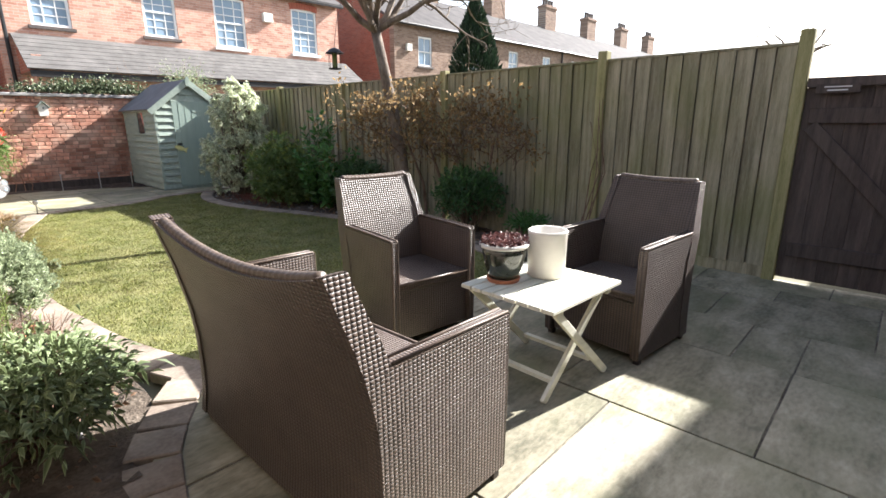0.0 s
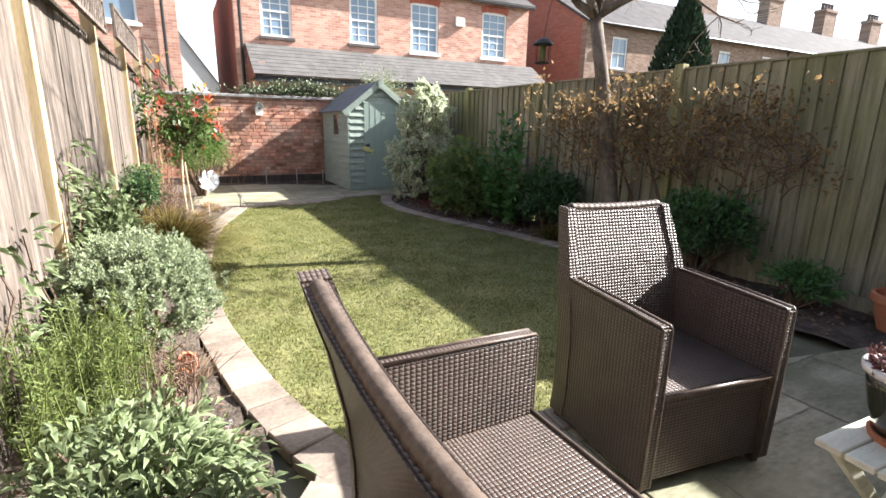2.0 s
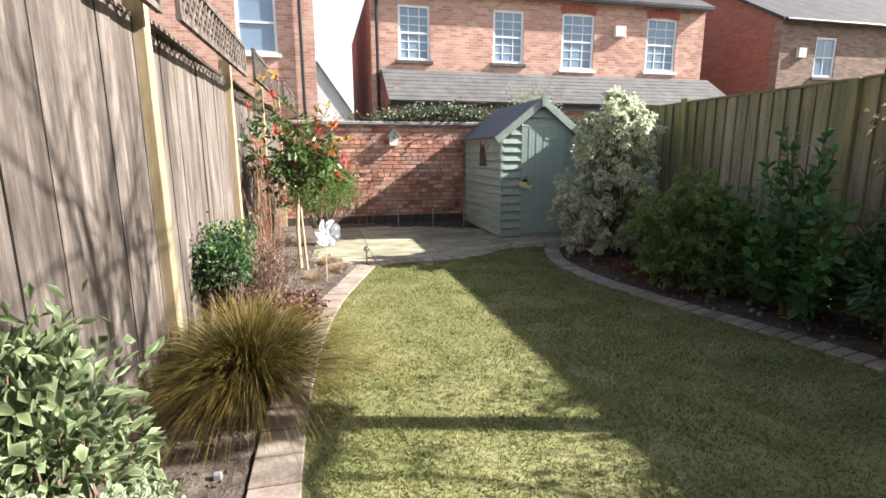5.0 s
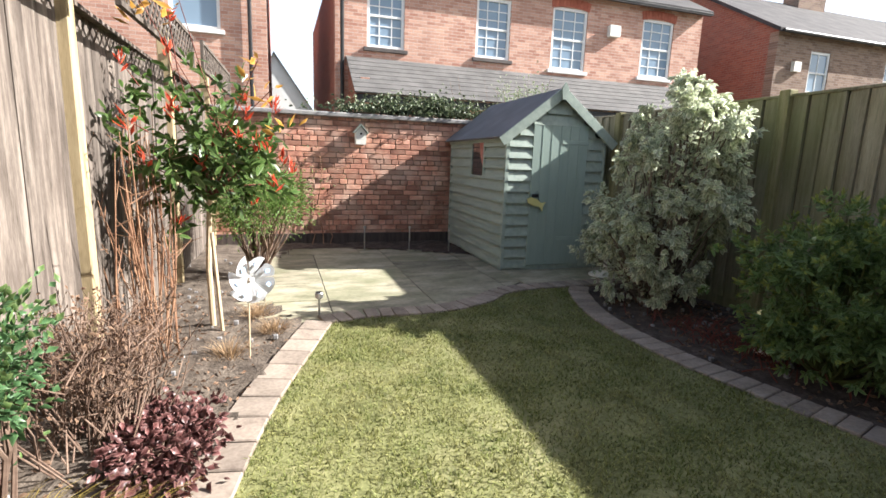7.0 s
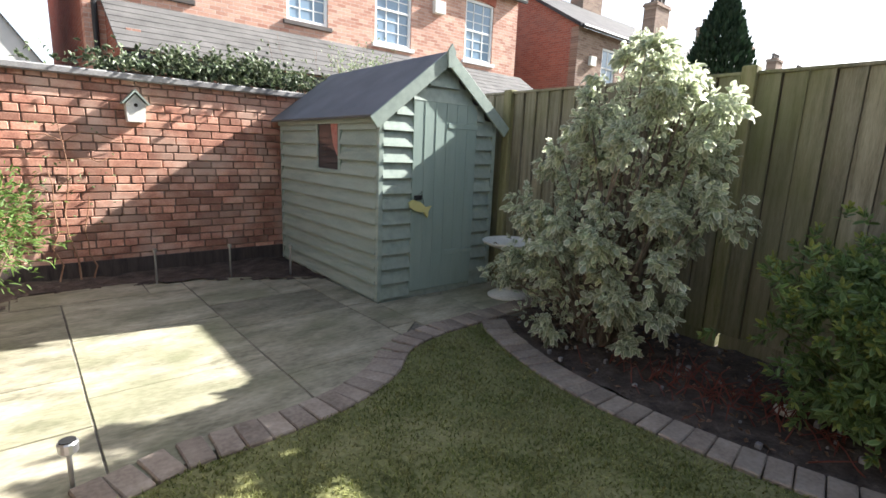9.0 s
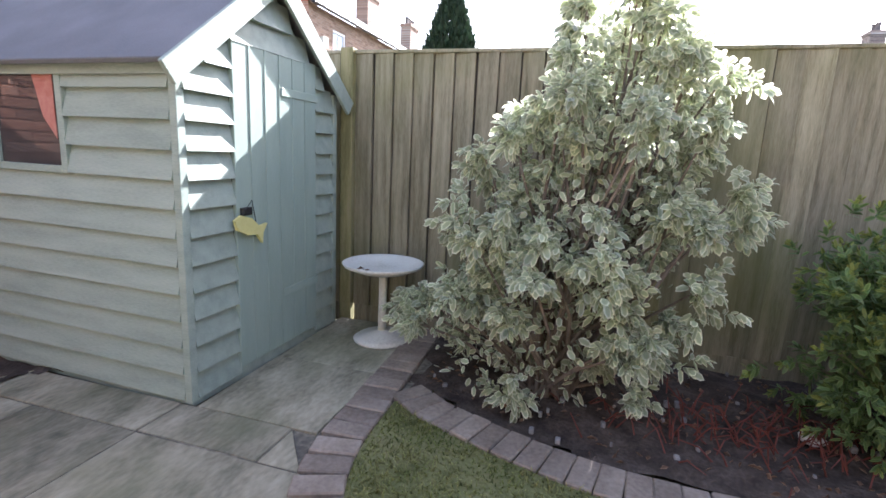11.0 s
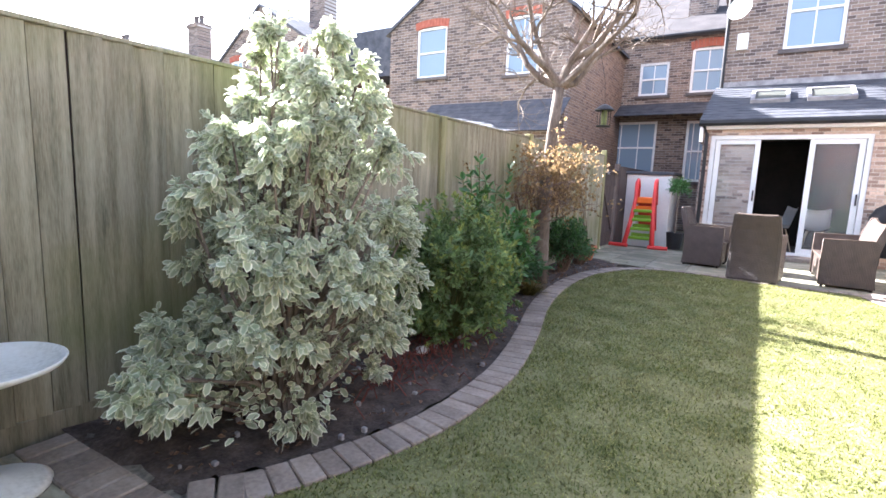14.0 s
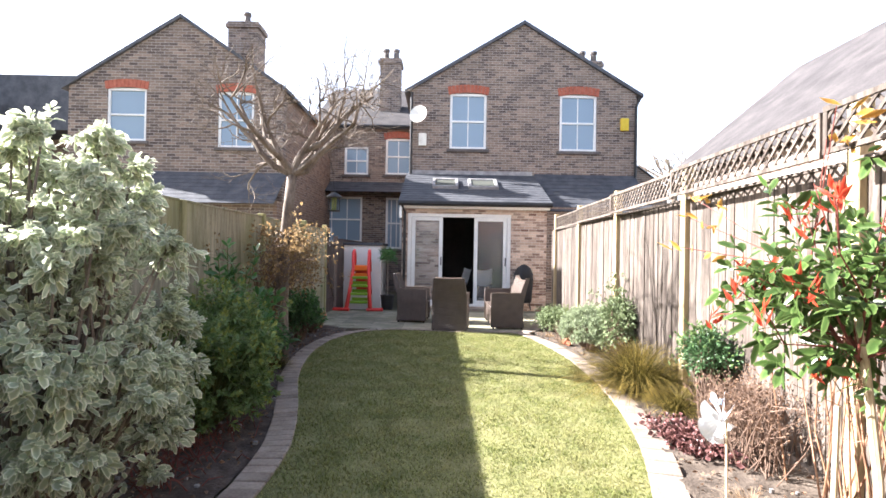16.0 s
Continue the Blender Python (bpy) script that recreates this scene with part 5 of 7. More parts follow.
pot1 = empty("plant_pot", "dark green glazed pot of purple sempervivum on the table", "pot", pose(1.77, 1.83, TZ))
part("saucer", lathe(bmesh.new(), [(0.07, 0.0), (0.082, 0.0), (0.088, 0.018), (0.08, 0.02), (0.07, 0.01)], 24), "terracotta", pot1, "terracotta saucer", smooth=False)
part("bowl", lathe(bmesh.new(), [(0.062, 0.012), (0.075, 0.02), (0.098, 0.08), (0.112, 0.15), (0.116, 0.185), (0.104, 0.185), (0.1, 0.16), (0.05, 0.15)], 28), "potglaze", pot1, smooth=True)
part("rim", lathe(bmesh.new(), [(0.112, 0.182), (0.126, 0.184), (0.128, 0.198), (0.12, 0.204), (0.106, 0.2), (0.105, 0.185)], 28), "potwhite", pot1, smooth=True)
p_ = np.column_stack([*(lambda r, a: (r * np.cos(a), r * np.sin(a)))(0.118 * np.sqrt(rng.uniform(0, 1, 700)), rng.uniform(0, 6.28, 700)), rng.uniform(0.19, 0.222, 700)])
part("sempervivum", leaves("sempervivum", p_, np.column_stack([rng.normal(0, 0.8, (700, 2)), np.ones(700) * 0.8]), 0.025, 0.014), "leaf_purple", pot1)
pot2 = empty("plant_pot", "tall white glazed empty pot on the table", "pot", pose(1.99, 1.71, TZ))
part("bowl", lathe(bmesh.new(), [(0.092, 0.0), (0.1, 0.006), (0.102, 0.235), (0.106, 0.243), (0.1, 0.25), (0.09, 0.247), (0.087, 0.1), (0.03, 0.09)], 32), "potwhite", pot2, smooth=True)

# ---- shed ----
shed = empty("garden_shed", "sage green shiplap garden shed with felt roof and shut door", "shed", pose(3.08, 10.94, 0, 0, 0, -1.5))
SW, SL, SE, SA = 1.30, 2.08, 1.56, 2.07


def lap_board(length, h=0.13, t=0.038):
    bm = bmesh.new()
    v = [bm.verts.new(p) for p in ((0, 0, 0), (length, 0, 0), (length, 0, h), (0, 0, h), (0, -t, 0), (length, -t, 0), (length, -t * 0.12, h), (0, -t * 0.12, h))]
    for q in ((0, 1, 2, 3), (4, 7, 6, 5), (0, 4, 5, 1), (3, 2, 6, 7), (0, 3, 7, 4), (1, 5, 6, 2)):
        bm.faces.new([v[i] for i in q])
    bmesh.ops.recalc_face_normals(bm, faces=bm.faces)
    return finish(bm, "board")


part("plinth", boxes((0.015, SW - 0.015, 0.012, SL - 0.015, -0.02, 0.06)), "shed", shed)
# solid block whose near-black colour stands for the unlit inside
part("body", boxes((0.03, SW - 0.03, 0.03, SL - 0.03, 0.061, SE - 0.02)), "dark", shed, "near-black block painted as the shaded inside of the shed")
nb_ = 12
LH = (SE - 0.02) / nb_
for i in range(nb_):
    z = 0.02 + i * LH
    has_win = 1.06 <= z + LH * 0.5 <= 1.55
    for a, b in (((0.04, 0.66), (1.16, SL - 0.02)) if has_win else ((0.04, SL - 0.02),)):
        me = lap_board(b - a, LH + 0.012)
        part("board", me, "shed", shed, m=pose(0.03, b, z, 0, 0, -90))
    me = lap_board(SL - 0.06, LH + 0.012)
    part("board", me, "shed", shed, m=pose(SW - 0.03, 0.04, z, 0, 0, 90))
i = 0
z = 0.02
while z < SA - 0.1:
    zt = z + LH
    if zt < 1.72:
        for a, b in ((0.04, 0.33), (1.04, SW - 0.04)):
            a2 = a if zt < SE else max(a, SW / 2 - (SA - zt) / (SA - SE) * SW / 2)
            b2 = b if zt < SE else min(b, SW / 2 + (SA - zt) / (SA - SE) * SW / 2)
            if b2 - a2 > 0.04:
                part("board", lap_board(b2 - a2, LH + 0.012), "shed", shed, m=pose(a2, 0.03, z))
    else:
        hw = (SA - zt) / (SA - SE) * SW / 2
        part("board", lap_board(2 * hw, LH + 0.012), "shed", shed, m=pose(SW / 2 - hw, 0.03, z))
    z += LH
part("gable_back", prism(bmesh.new(), [(0.04, SE - 0.05), (SW - 0.04, SE - 0.05), (SW / 2, SA - 0.02)], 0.02, m=pose(0, 0.035, 0)), "shed", shed)
part("gable_back", prism(bmesh.new(), [(0.04, 0.0), (SW - 0.04, 0.0), (SW - 0.04, SE), (SW / 2, SA - 0.02), (0.04, SE)], 0.02, m=pose(0, SL - 0.03, 0)), "shed", shed)
for x, y in ((0.0, 0.0), (SW - 0.045, 0.0), (0.0, SL - 0.04), (SW - 0.045, SL - 0.04)):
    part("corner_batten", boxes((x, x + 0.045, y, y + 0.04, 0.0, SE - 0.01), bevel=0.003), "shed", shed)
sdoor = part("door", boxes((0.33, 1.04, -0.005, 0.02, 0.05, 1.70), bevel=0.003), "shed_door", shed, "flat sage green boarded door")
for i in range(1, 6):
    x = 0.33 + 0.71 * i / 6
    part("bead", boxes((x - 0.004, x + 0.004, -0.0085, -0.0045, 0.06, 1.69)), "shed_door", sdoor)
for z in (0.35, 1.48):
    part("hinge", boxes((0.70, 1.05, -0.012, -0.006, z, z + 0.045), bevel=0.002), "shed_door", sdoor, "long painted strap hinge")
part("latch", boxes((0.35, 0.43, -0.02, -0.006, 0.86, 0.90), bevel=0.003), "iron", sdoor)
part("fascia", boxes((-0.02, 0.0, -0.04, SL, SE - 0.075, SE + 0.0)), "shed", shed)
for s in (-1, 1):
    hw, rise = SW / 2 + 0.075, (SA - SE)
    sl_ = math.atan2(rise, SW / 2)
    ln = math.hypot(hw, hw * rise / (SW / 2))
    cx = SW / 2 + s * hw / 2
    cz = SA + 0.025 - hw * rise / (SW / 2) / 2
    m = Matrix.Translation((cx, SL / 2, cz)) @ Matrix.Rotation(s * sl_, 4, "Y")
    part("roof_panel", box(bmesh.new(), -ln / 2, ln / 2, -SL / 2 - 0.035, SL / 2 + 0.05, -0.012, 0.014, bevel=0.004, m=m), "felt", shed, "grey felted roof slope")
    m = Matrix.Translation((cx, -0.05, cz - 0.045)) @ Matrix.Rotation(s * sl_, 4, "Y")
    part("bargeboard", box(bmesh.new(), -ln / 2 - 0.01, ln / 2 + 0.01, -0.011, 0.011, -0.05, 0.055, bevel=0.003, m=m), "shed", shed)
part("finial", prism(bmesh.new(), [(-0.035, -0.1), (0.035, -0.1), (0.04, 0.03), (0.0, 0.09), (-0.04, 0.03)], 0.02, m=pose(SW / 2, -0.084, SA)), "shed", shed)
swin = empty("shed_window", "", "")
swin.parent = shed
part("window_frame", boxes((-0.005, 0.025, 0.66, 0.70, 1.04, 1.56), (-0.005, 0.025, 1.12, 1.16, 1.04, 1.56), (-0.005, 0.025, 0.70, 1.12, 1.04, 1.075), (-0.005, 0.025, 0.70, 1.12, 1.525, 1.56), bevel=0.003), "shed", swin)
part("pane", boxes((0.008, 0.012, 0.70, 1.12, 1.075, 1.525)), "glass_dark", swin)
cb = bmesh.new()
prism(cb, [(0.72, 1.52), (0.86, 1.52), (0.80, 1.3), (0.72, 1.2)], 0.004, m=pose(0.0065, 0, 0, 0, 0, 90))
part("curtain", cb, "curtain_pink", swin, "pink patterned curtain")

fish = empty("hanging_sign", "yellow wooden fish hanging from the shed latch", "sign", pose(3.47, 10.895, 0.80, 0, 22, -2) @ Matrix.Diagonal((1.35, 1.35, 1.35, 1)))
fb_ = bmesh.new()
prism(fb_, [(-0.085, 0.0), (-0.06, 0.028), (0.0, 0.034), (0.05, 0.018), (0.09, 0.042), (0.08, 0.0), (0.092, -0.04), (0.05, -0.016), (0.0, -0.032), (-0.06, -0.028)], 0.012)
part("fish", fb_, "yellow", fish)
part("cord", tube(bmesh.new(), [(-0.05, 0.006, 0.03), (-0.02, 0.006, 0.10), (0.03, 0.006, 0.03)], 0.002, 5), "iron", fish)

bx = empty("bird_box", "white wooden bird box with pitched green roof on the brick wall", "bird box", pose(1.76, 13.09, 1.43))
bb_ = bmesh.new()
prism(bb_, [(-0.07, 0.0), (0.07, 0.0), (0.08, 0.16), (0.0, 0.25), (-0.08, 0.16)], -0.11)
part("body", bb_, "cast", bx)
for s in (-1, 1):
    m = Matrix.Translation((s * 0.05, -0.065, 0.222)) @ Matrix.Rotation(s * radians(48), 4, "Y")
    part("roof_board", box(bmesh.new(), -0.085, 0.085, -0.075, 0.075, -0.006, 0.006, m=m), "shed", bx)
# near-black disc painted for the shade in the nest hole
part("entrance", tube(bmesh.new(), [(0, -0.108, 0.15), (0, -0.113, 0.15)], 0.017, 12), "dark", bx)

bath = empty("bird_bath", "white enamelled pedestal bird bath on the paving", "bird bath", pose(4.2, 10.47, 0) @ Matrix.Diagonal((0.84, 0.84, 0.94, 1)))
part("base", lathe(bmesh.new(), [(0.0, 0.0), (0.215, 0.0), (0.22, 0.012), (0.19, 0.03), (0.06, 0.055), (0.03, 0.07)], 36), "cast", bath, smooth=True)
part("column", lathe(bmesh.new(), [(0.032, 0.06), (0.03, 0.3), (0.032, 0.485)], 20), "cast", bath, smooth=True)
part("dish", lathe(bmesh.new(), [(0.03, 0.482), (0.2, 0.49), (0.295, 0.525), (0.31, 0.545), (0.30, 0.55), (0.28, 0.528), (0.18, 0.503), (0.01, 0.5)], 44), "cast", bath, smooth=True)
tagged(part("leaf_debris", leaves("leaf_debris", np.column_stack([rng.normal(-0.12, 0.03, 14), rng.normal(0.12, 0.03, 14), np.full(14, 0.508)]), rng.normal(size=(14, 3)) * (1, 1, 0.1), 0.04, 0.02), "leaf_dry", bath, "fallen leaves in the dish"), kind="stuff")

for x, y, h in ((1.74, 12.5, 0.29), (2.36, 12.42, 0.29), (2.88, 12.22, 0.27)):
    st = empty("marker_stake", "thin steel stake light in the soil by the wall", "stake", pose(x, y, 0), "stakes by the wall")
    part("stem", tube(bmesh.new(), [(0, 0, -0.05), (0, 0, h)], 0.009, 8), "steel", st)
    part("cap", tube(bmesh.new(), [(0, 0, h), (0, 0, h + 0.03)], 0.017, 10), "steel", st)
sl = empty("solar_light", "small steel solar stake light at the paving edge", "lamp", pose(0.92, 9.66, 0.0))
part("stem", tube(bmesh.new(), [(0, 0, -0.05), (0, 0, 0.14)], 0.009, 8), "steel", sl)
part("head", lathe(bmesh.new(), [(0.02, 0.14), (0.032, 0.15), (0.034, 0.185), (0.03, 0.19)], 16), "steel", sl)
part("panel", tube(bmesh.new(), [(0, 0, 0.19), (0, 0, 0.195)], 0.027, 14), "iron", sl)

wm = empty("pinwheel", "white pinwheel with blue marks on a thin stick", "pinwheel", pose(0.45, 8.93, 0.0, 0, 0, 28))
part("stick", tube(bmesh.new(), [(0, 0.02, -0.05), (0.01, 0.02, 0.5)], 0.006, 6), "cane", wm)
wheel = empty("wheel", "", "")
wheel.parent = wm
wheel.matrix_basis = pose(0.01, 0, 0.5)
for k in range(7):
    bm = bmesh.new()
    n = 5
    vs = []
    for i in range(n + 1):
        a = i / n * 0.95
        r = 0.15 - 0.03 * (i / n) ** 2
        vs.append((bm.verts.new((0.02 * math.cos(a), -0.01, 0.02 * math.sin(a))), bm.verts.new((r * math.cos(a), -0.012 - 0.05 * math.sin(a * 1.9), r * math.sin(a)))))
    for p, q in zip(vs, vs[1:]):
        bm.faces.new((p[0], q[0], q[1], p[1]))
    bmesh.ops.solidify(bm, geom=bm.faces, thickness=0.0015)
    vane = part("vane", bm, "vane", wheel, m=pose(0, 0, 0, 0, -k * 360 / 7, 0))
    part("vane_mark", boxes((0.07, 0.1, -0.058, -0.053, 0.035, 0.06)), "blue", vane)
part("hub", tube(bmesh.new(), [(0, -0.03, 0), (0, 0.02, 0)], 0.014, 10), "white", wheel)

slide = empty("toddler_slide", "red plastic toddler slide with green steps and orange platform", "slide", pose(3.95, 0.05, 0, 0, 0, 0))
for s in (-1, 1):
    part("side_rail", tube(bmesh.new(), [(s * 0.28, 0.12, 0.03), (s * 0.22, -0.08, 0.55), (s * 0.185, -0.2, 1.0), (s * 0.19, -0.24, 1.36), (s * 0.185, -0.32, 1.42), (s * 0.18, -0.42, 1.3), (s * 0.19, -0.5, 0.9)], [0.05, 0.045, 0.04, 0.04, 0.04, 0.035, 0.03], 10), "red", slide, smooth=True)
    part("foot_bar", tube(bmesh.new(), [(s * 0.2, 0.14, 0.04), (s * 0.58, 0.10, 0.04)], 0.04, 8), "red", slide)
for i in range(4):
    z = 0.2 + i * 0.19
    part("step", boxes((-0.21 + i * 0.01, 0.21 - i * 0.01, -0.08 - i * 0.045, 0.08 - i * 0.045, z - 0.03, z + 0.03), bevel=0.012), "green", slide)
    part("riser", boxes((-0.19, 0.19, -0.12 - i * 0.045, -0.09 - i * 0.045, z + 0.03, z + 0.1), bevel=0.005), "orange" if i == 3 else "green", slide)
part("platform", boxes((-0.19, 0.19, -0.5, -0.2, 0.93, 1.06), bevel=0.015), "orange", slide)
part("chute", slope(bmesh.new(), -0.19, 0.19, -0.5, 1.0, -0.85, 0.25, 0.04), "red", slide)

ob_ = empty("outbuilding", "low white rendered store with slate coping", "outbuilding", kind="structure")
part("wall", boxes((3.55, 4.48, -1.9, -0.75, -0.1, 1.55)), "render_wall", ob_)
part("coping", boxes((3.5, 4.53, -1.95, -0.70, 1.55, 1.62), bevel=0.01), "slate", ob_)
part("side_fence", boxes((4.5, 4.6, -5.0, -0.15, -0.1, 1.7)), "gate", ob_)

bq = empty("covered_barbecue", "kettle barbecue under a black cloth cover", "barbecue", pose(-0.06, -0.68, 0))
bm = lathe(bmesh.new(), [(0.15, 0.18), (0.19, 0.22), (0.21, 0.5), (0.24, 0.75), (0.235, 0.9), (0.17, 1.05), (0.06, 1.13), (0.02, 1.14)], 26)
for v in bm.verts:
    a = math.atan2(v.co.y, v.co.x)
    k = 1 + 0.09 * math.sin(a * 5 + v.co.z * 3) * (1 if v.co.z < 0.9 else 0.3)
    v.co.x *= k
    v.co.y *= k
part("cover", bm, "black", bq, smooth=True)
for a in (0.5, 2.6, 4.7):
    part("leg", tube(bmesh.new(), [(0.12 * math.cos(a), 0.12 * math.sin(a), 0.3), (0.19 * math.cos(a), 0.19 * math.sin(a), 0.0)], 0.014, 6), "iron", bq)


# ---- plants ----
def clumped(centre, radii, n, clumps, spread=0.16, shell=0.75, squash=0.0, seed=1, low=-0.3):
    """Leaf places and directions gathered in clumps inside an ellipsoid, with an uneven outline."""
    r = np.random.default_rng(seed)
    d = unit(r.normal(size=(clumps, 3)))
    d[:, 2] = np.where(d[:, 2] < low, -d[:, 2], d[:, 2])
    k = shell + (1 - shell) * r.uniform(-1.5, 1, (clumps, 1))
    cc = np.array(centre) + d * k * np.array(radii)
    who = r.integers(0, clumps, n)
    pos = cc[who] + r.normal(0, spread, (n, 3)) * np.array(radii) * (0.6 + 0.8 * r.uniform(0, 1, (n, 1)))
    out = unit(pos - np.array(centre)) * 0.8 + r.normal(0, 0.55, (n, 3)) + np.array([0, 0, 0.25 - squash])
    return pos, out, cc


def stems(name, base, tips, r0, mat, parent, bend=0.1, jitter=0.05, seed=0, label=""):
    bm = bmesh.new()
    r = random.Random(seed)
    for t in tips:
        b = Vector(base) + Vector((r.uniform(-jitter, jitter), r.uniform(-jitter, jitter), 0))
        t = Vector(t)
        mid_ = b.lerp(t, 0.55) + Vector((r.uniform(-bend, bend), r.uniform(-bend, bend), bend * 0.5))
        tube(bm, [b, mid_, t], [r0, r0 * 0.7, r0 * 0.35], 5)
    return tagged(part("branchwork", bm, mat, parent, label), kind="stuff")


def shrub(name, label, centre, radii, n, clumps, leaf, size, stem="twig", tip=None, seed=1, droop=0.2, spread=0.16, ntip=0, category="shrub"):
    """A shrub on its own stems: foliage in clumps, with young tips where given."""
    base = (centre[0], centre[1], -0.02)
    root = empty(name, label, category)
    pos, out, cc = clumped(centre, radii, n, clumps, spread, seed=seed)
    ok = pos[:, 2] > 0.015
    part("foliage", leaves("foliage", pos[ok], out[ok], size[0], size[1], droop=droop), leaf, root)
    stems("stems", base, [tuple(c) for c in cc[::max(1, clumps // 40)]], 0.011, stem, root, 0.06, 0.06, seed)
    if tip:
        far = np.linalg.norm((pos - np.array(centre)) / np.array(radii), axis=1)
        idx = np.argsort(-far)[:ntip]
        tagged(part("young_growth", leaves("young_growth", pos[idx] + 0.01, out[idx] + np.array([0, 0, 0.5]), size[0], size[1], droop=0.05), tip, root), kind="stuff")
    return root


vs = empty("variegated_shrub", "tall pale variegated shrub in front of the dark fence", "shrub")
r5 = np.random.default_rng(5)
ENV = np.array([(0.06, 3.80, 0.46, 9.52, 0.56), (0.35, 3.80, 0.52, 9.48, 0.68), (0.9, 3.82, 0.46, 9.27, 0.66), (1.2, 3.84, 0.44, 9.22, 0.62),
                (1.5, 3.86, 0.38, 9.12, 0.47), (1.8, 3.87, 0.29, 9.19, 0.27), (2.0, 3.9, 0.12, 9.24, 0.12)])


def env(z):
    return [np.interp(z, ENV[:, 0], ENV[:, c]) for c in range(1, 5)]


tips, ways, limbs = [], [], []
for k in range(128):
    z = 0.1 + 1.85 * r5.uniform() ** 0.95
    cx, rx, cy, ry = env(z)
    a, q = r5.uniform(0, 2 * math.pi), r5.choice((0.5, 0.76, 0.88, 0.95))
    c = np.array([cx + rx * q * math.cos(a), cy + ry * q * math.sin(a), z])
    limbs.append(c)
    lump_r = r5.uniform(0.09, 0.2) * (1.0 if z < 1.6 else 0.62)
    for i in range(int(7 + 50 * lump_r)):
        o = unit(r5.normal(size=3) + np.array([math.cos(a), math.sin(a), 0.1]) * 0.9)
        p = c + o * lump_r * r5.uniform(0.3, 1.0)
        if p[2] > 0.03 and p[0] < 4.42:
            tips.append(p)
            ways.append(o + np.array([0, 0, r5.uniform(-0.5, 0.5)]))
for p, w in (((3.5, 10.12, 0.42), (-0.4, 1, 0.1)), ((3.48, 10.06, 0.38), (-0.5, 0.9, 0.3)), ((3.55, 8.72, 0.42), (-0.3, -1, 0.2)), ((3.5, 8.78, 0.38), (-0.6, -0.8, 0)), ((3.72, 8.5, 1.0), (-0.3, -1, 0.1)), ((3.66, 8.56, 1.04), (-0.5, -0.8, 0.4)),
             ((3.92, 9.3, 2.06), (0, 0, 1)), ((3.84, 9.1, 1.98), (-0.2, -0.3, 1)), ((3.95, 9.42, 1.96), (0.1, 0.3, 1))):
    tips.append(np.array(p))
    ways.append(np.array(w))
part("foliage", rosettes("foliage", tips, ways, 10, 0.05, 0.034, reach=0.07, droop=0.35), "leaf_pitto", vs)
n_ = 2600
z_ = r5.uniform(0.1, 1.85, n_)
a_, q_ = r5.uniform(0, 6.28, n_), r5.uniform(0.1, 0.75, n_)
cx, rx, cy, ry = env(z_)
P_ = np.column_stack([cx + rx * q_ * np.cos(a_), cy + ry * q_ * np.sin(a_), z_])
part("inner_foliage", broad_leaves("inner_foliage", P_, r5.normal(size=(n_, 3)), 0.05, 0.03), "leaf_pitto", vs)
stems("stems", (3.9, 9.36, -0.02), [tuple(c) for c in limbs], 0.013, "bark", vs, 0.1, 0.1, 5)

root = empty("evergreen_shrub", "rounded dark green shrub with yellow-green tips", "shrub")
pos, out, cc = clumped((3.84, 7.74, 0.47), (0.46, 0.6, 0.54), 1150, 90, 0.15, shell=0.82, seed=6, low=-0.85)
ok = pos[:, 2] > 0.06
part("foliage", rosettes("foliage", pos[ok], out[ok], 12, 0.05, 0.019, reach=0.06, droop=0.15), "leaf_choisya", root)
far = np.argsort(-np.linalg.norm((pos - (3.86, 7.74, 0.4)) / (0.45, 0.58, 0.56), axis=1))[:260]
part("young_growth", rosettes("young_growth", pos[far] + unit(out[far]) * 0.02, out[far], 6, 0.038, 0.015, reach=0.02, flare=0.7, droop=0.0), "leaf_tip", root)
stems("stems", (3.88, 7.76, -0.02), [tuple(c) for c in cc], 0.01, "leaf_stem", root, 0.06, 0.05, 6)
shrub("dark_shrub", "low dark evergreen shrub against the fence", (4.12, 6.1, 0.34), (0.32, 0.36, 0.36), 3800, 60, "leaf_dark", (0.07, 0.028), seed=8)
shrub("pieris_shrub", "dark leafy shrub at the foot of the fence", (4.2, 4.1, 0.35), (0.3, 0.42, 0.36), 3800, 60, "leaf_dark", (0.06, 0.022), tip="leaf_laurel", ntip=600, seed=9)
shrub("small_shrub", "small green plant by the fence foot", (4.2, 3.3, 0.16), (0.2, 0.3, 0.16), 900, 26, "leaf_laurel", (0.06, 0.02), seed=10)

laurel = empty("laurel", "upright laurel with large glossy leaves", "shrub")
r_ = np.random.default_rng(12)
P_, O_, tips = [], [], []
for k in range(46):
    y = r_.uniform(6.3, 7.25)
    top = r_.uniform(0.45, 0.95) + (0.5 if 6.6 < y < 7.1 and k % 2 == 0 else 0.0)
    tip = np.array([r_.uniform(3.74, 4.34), y, top])
    foot = np.array([4.08, 6.85, 0.0]) + (tip - (4.08, 6.85, 0)) * (0.35, 0.35, 0)
    tips.append(tuple(tip))
    for i in range(9):
        t = 0.25 + 0.75 * i / 8
        P_.append(foot * (1 - t) + tip * t)
        O_.append(unit(tip - foot + r_.normal(0, 0.12, 3)))
part("foliage", rosettes("foliage", np.array(P_), np.array(O_), 5, 0.11, 0.045, reach=0.06, flare=1.2, droop=0.2), "leaf_laurel", laurel)
stems("stems", (4.08, 6.85, -0.02), tips, 0.01, "leaf_stem", laurel, 0.03, 0.06, 3)

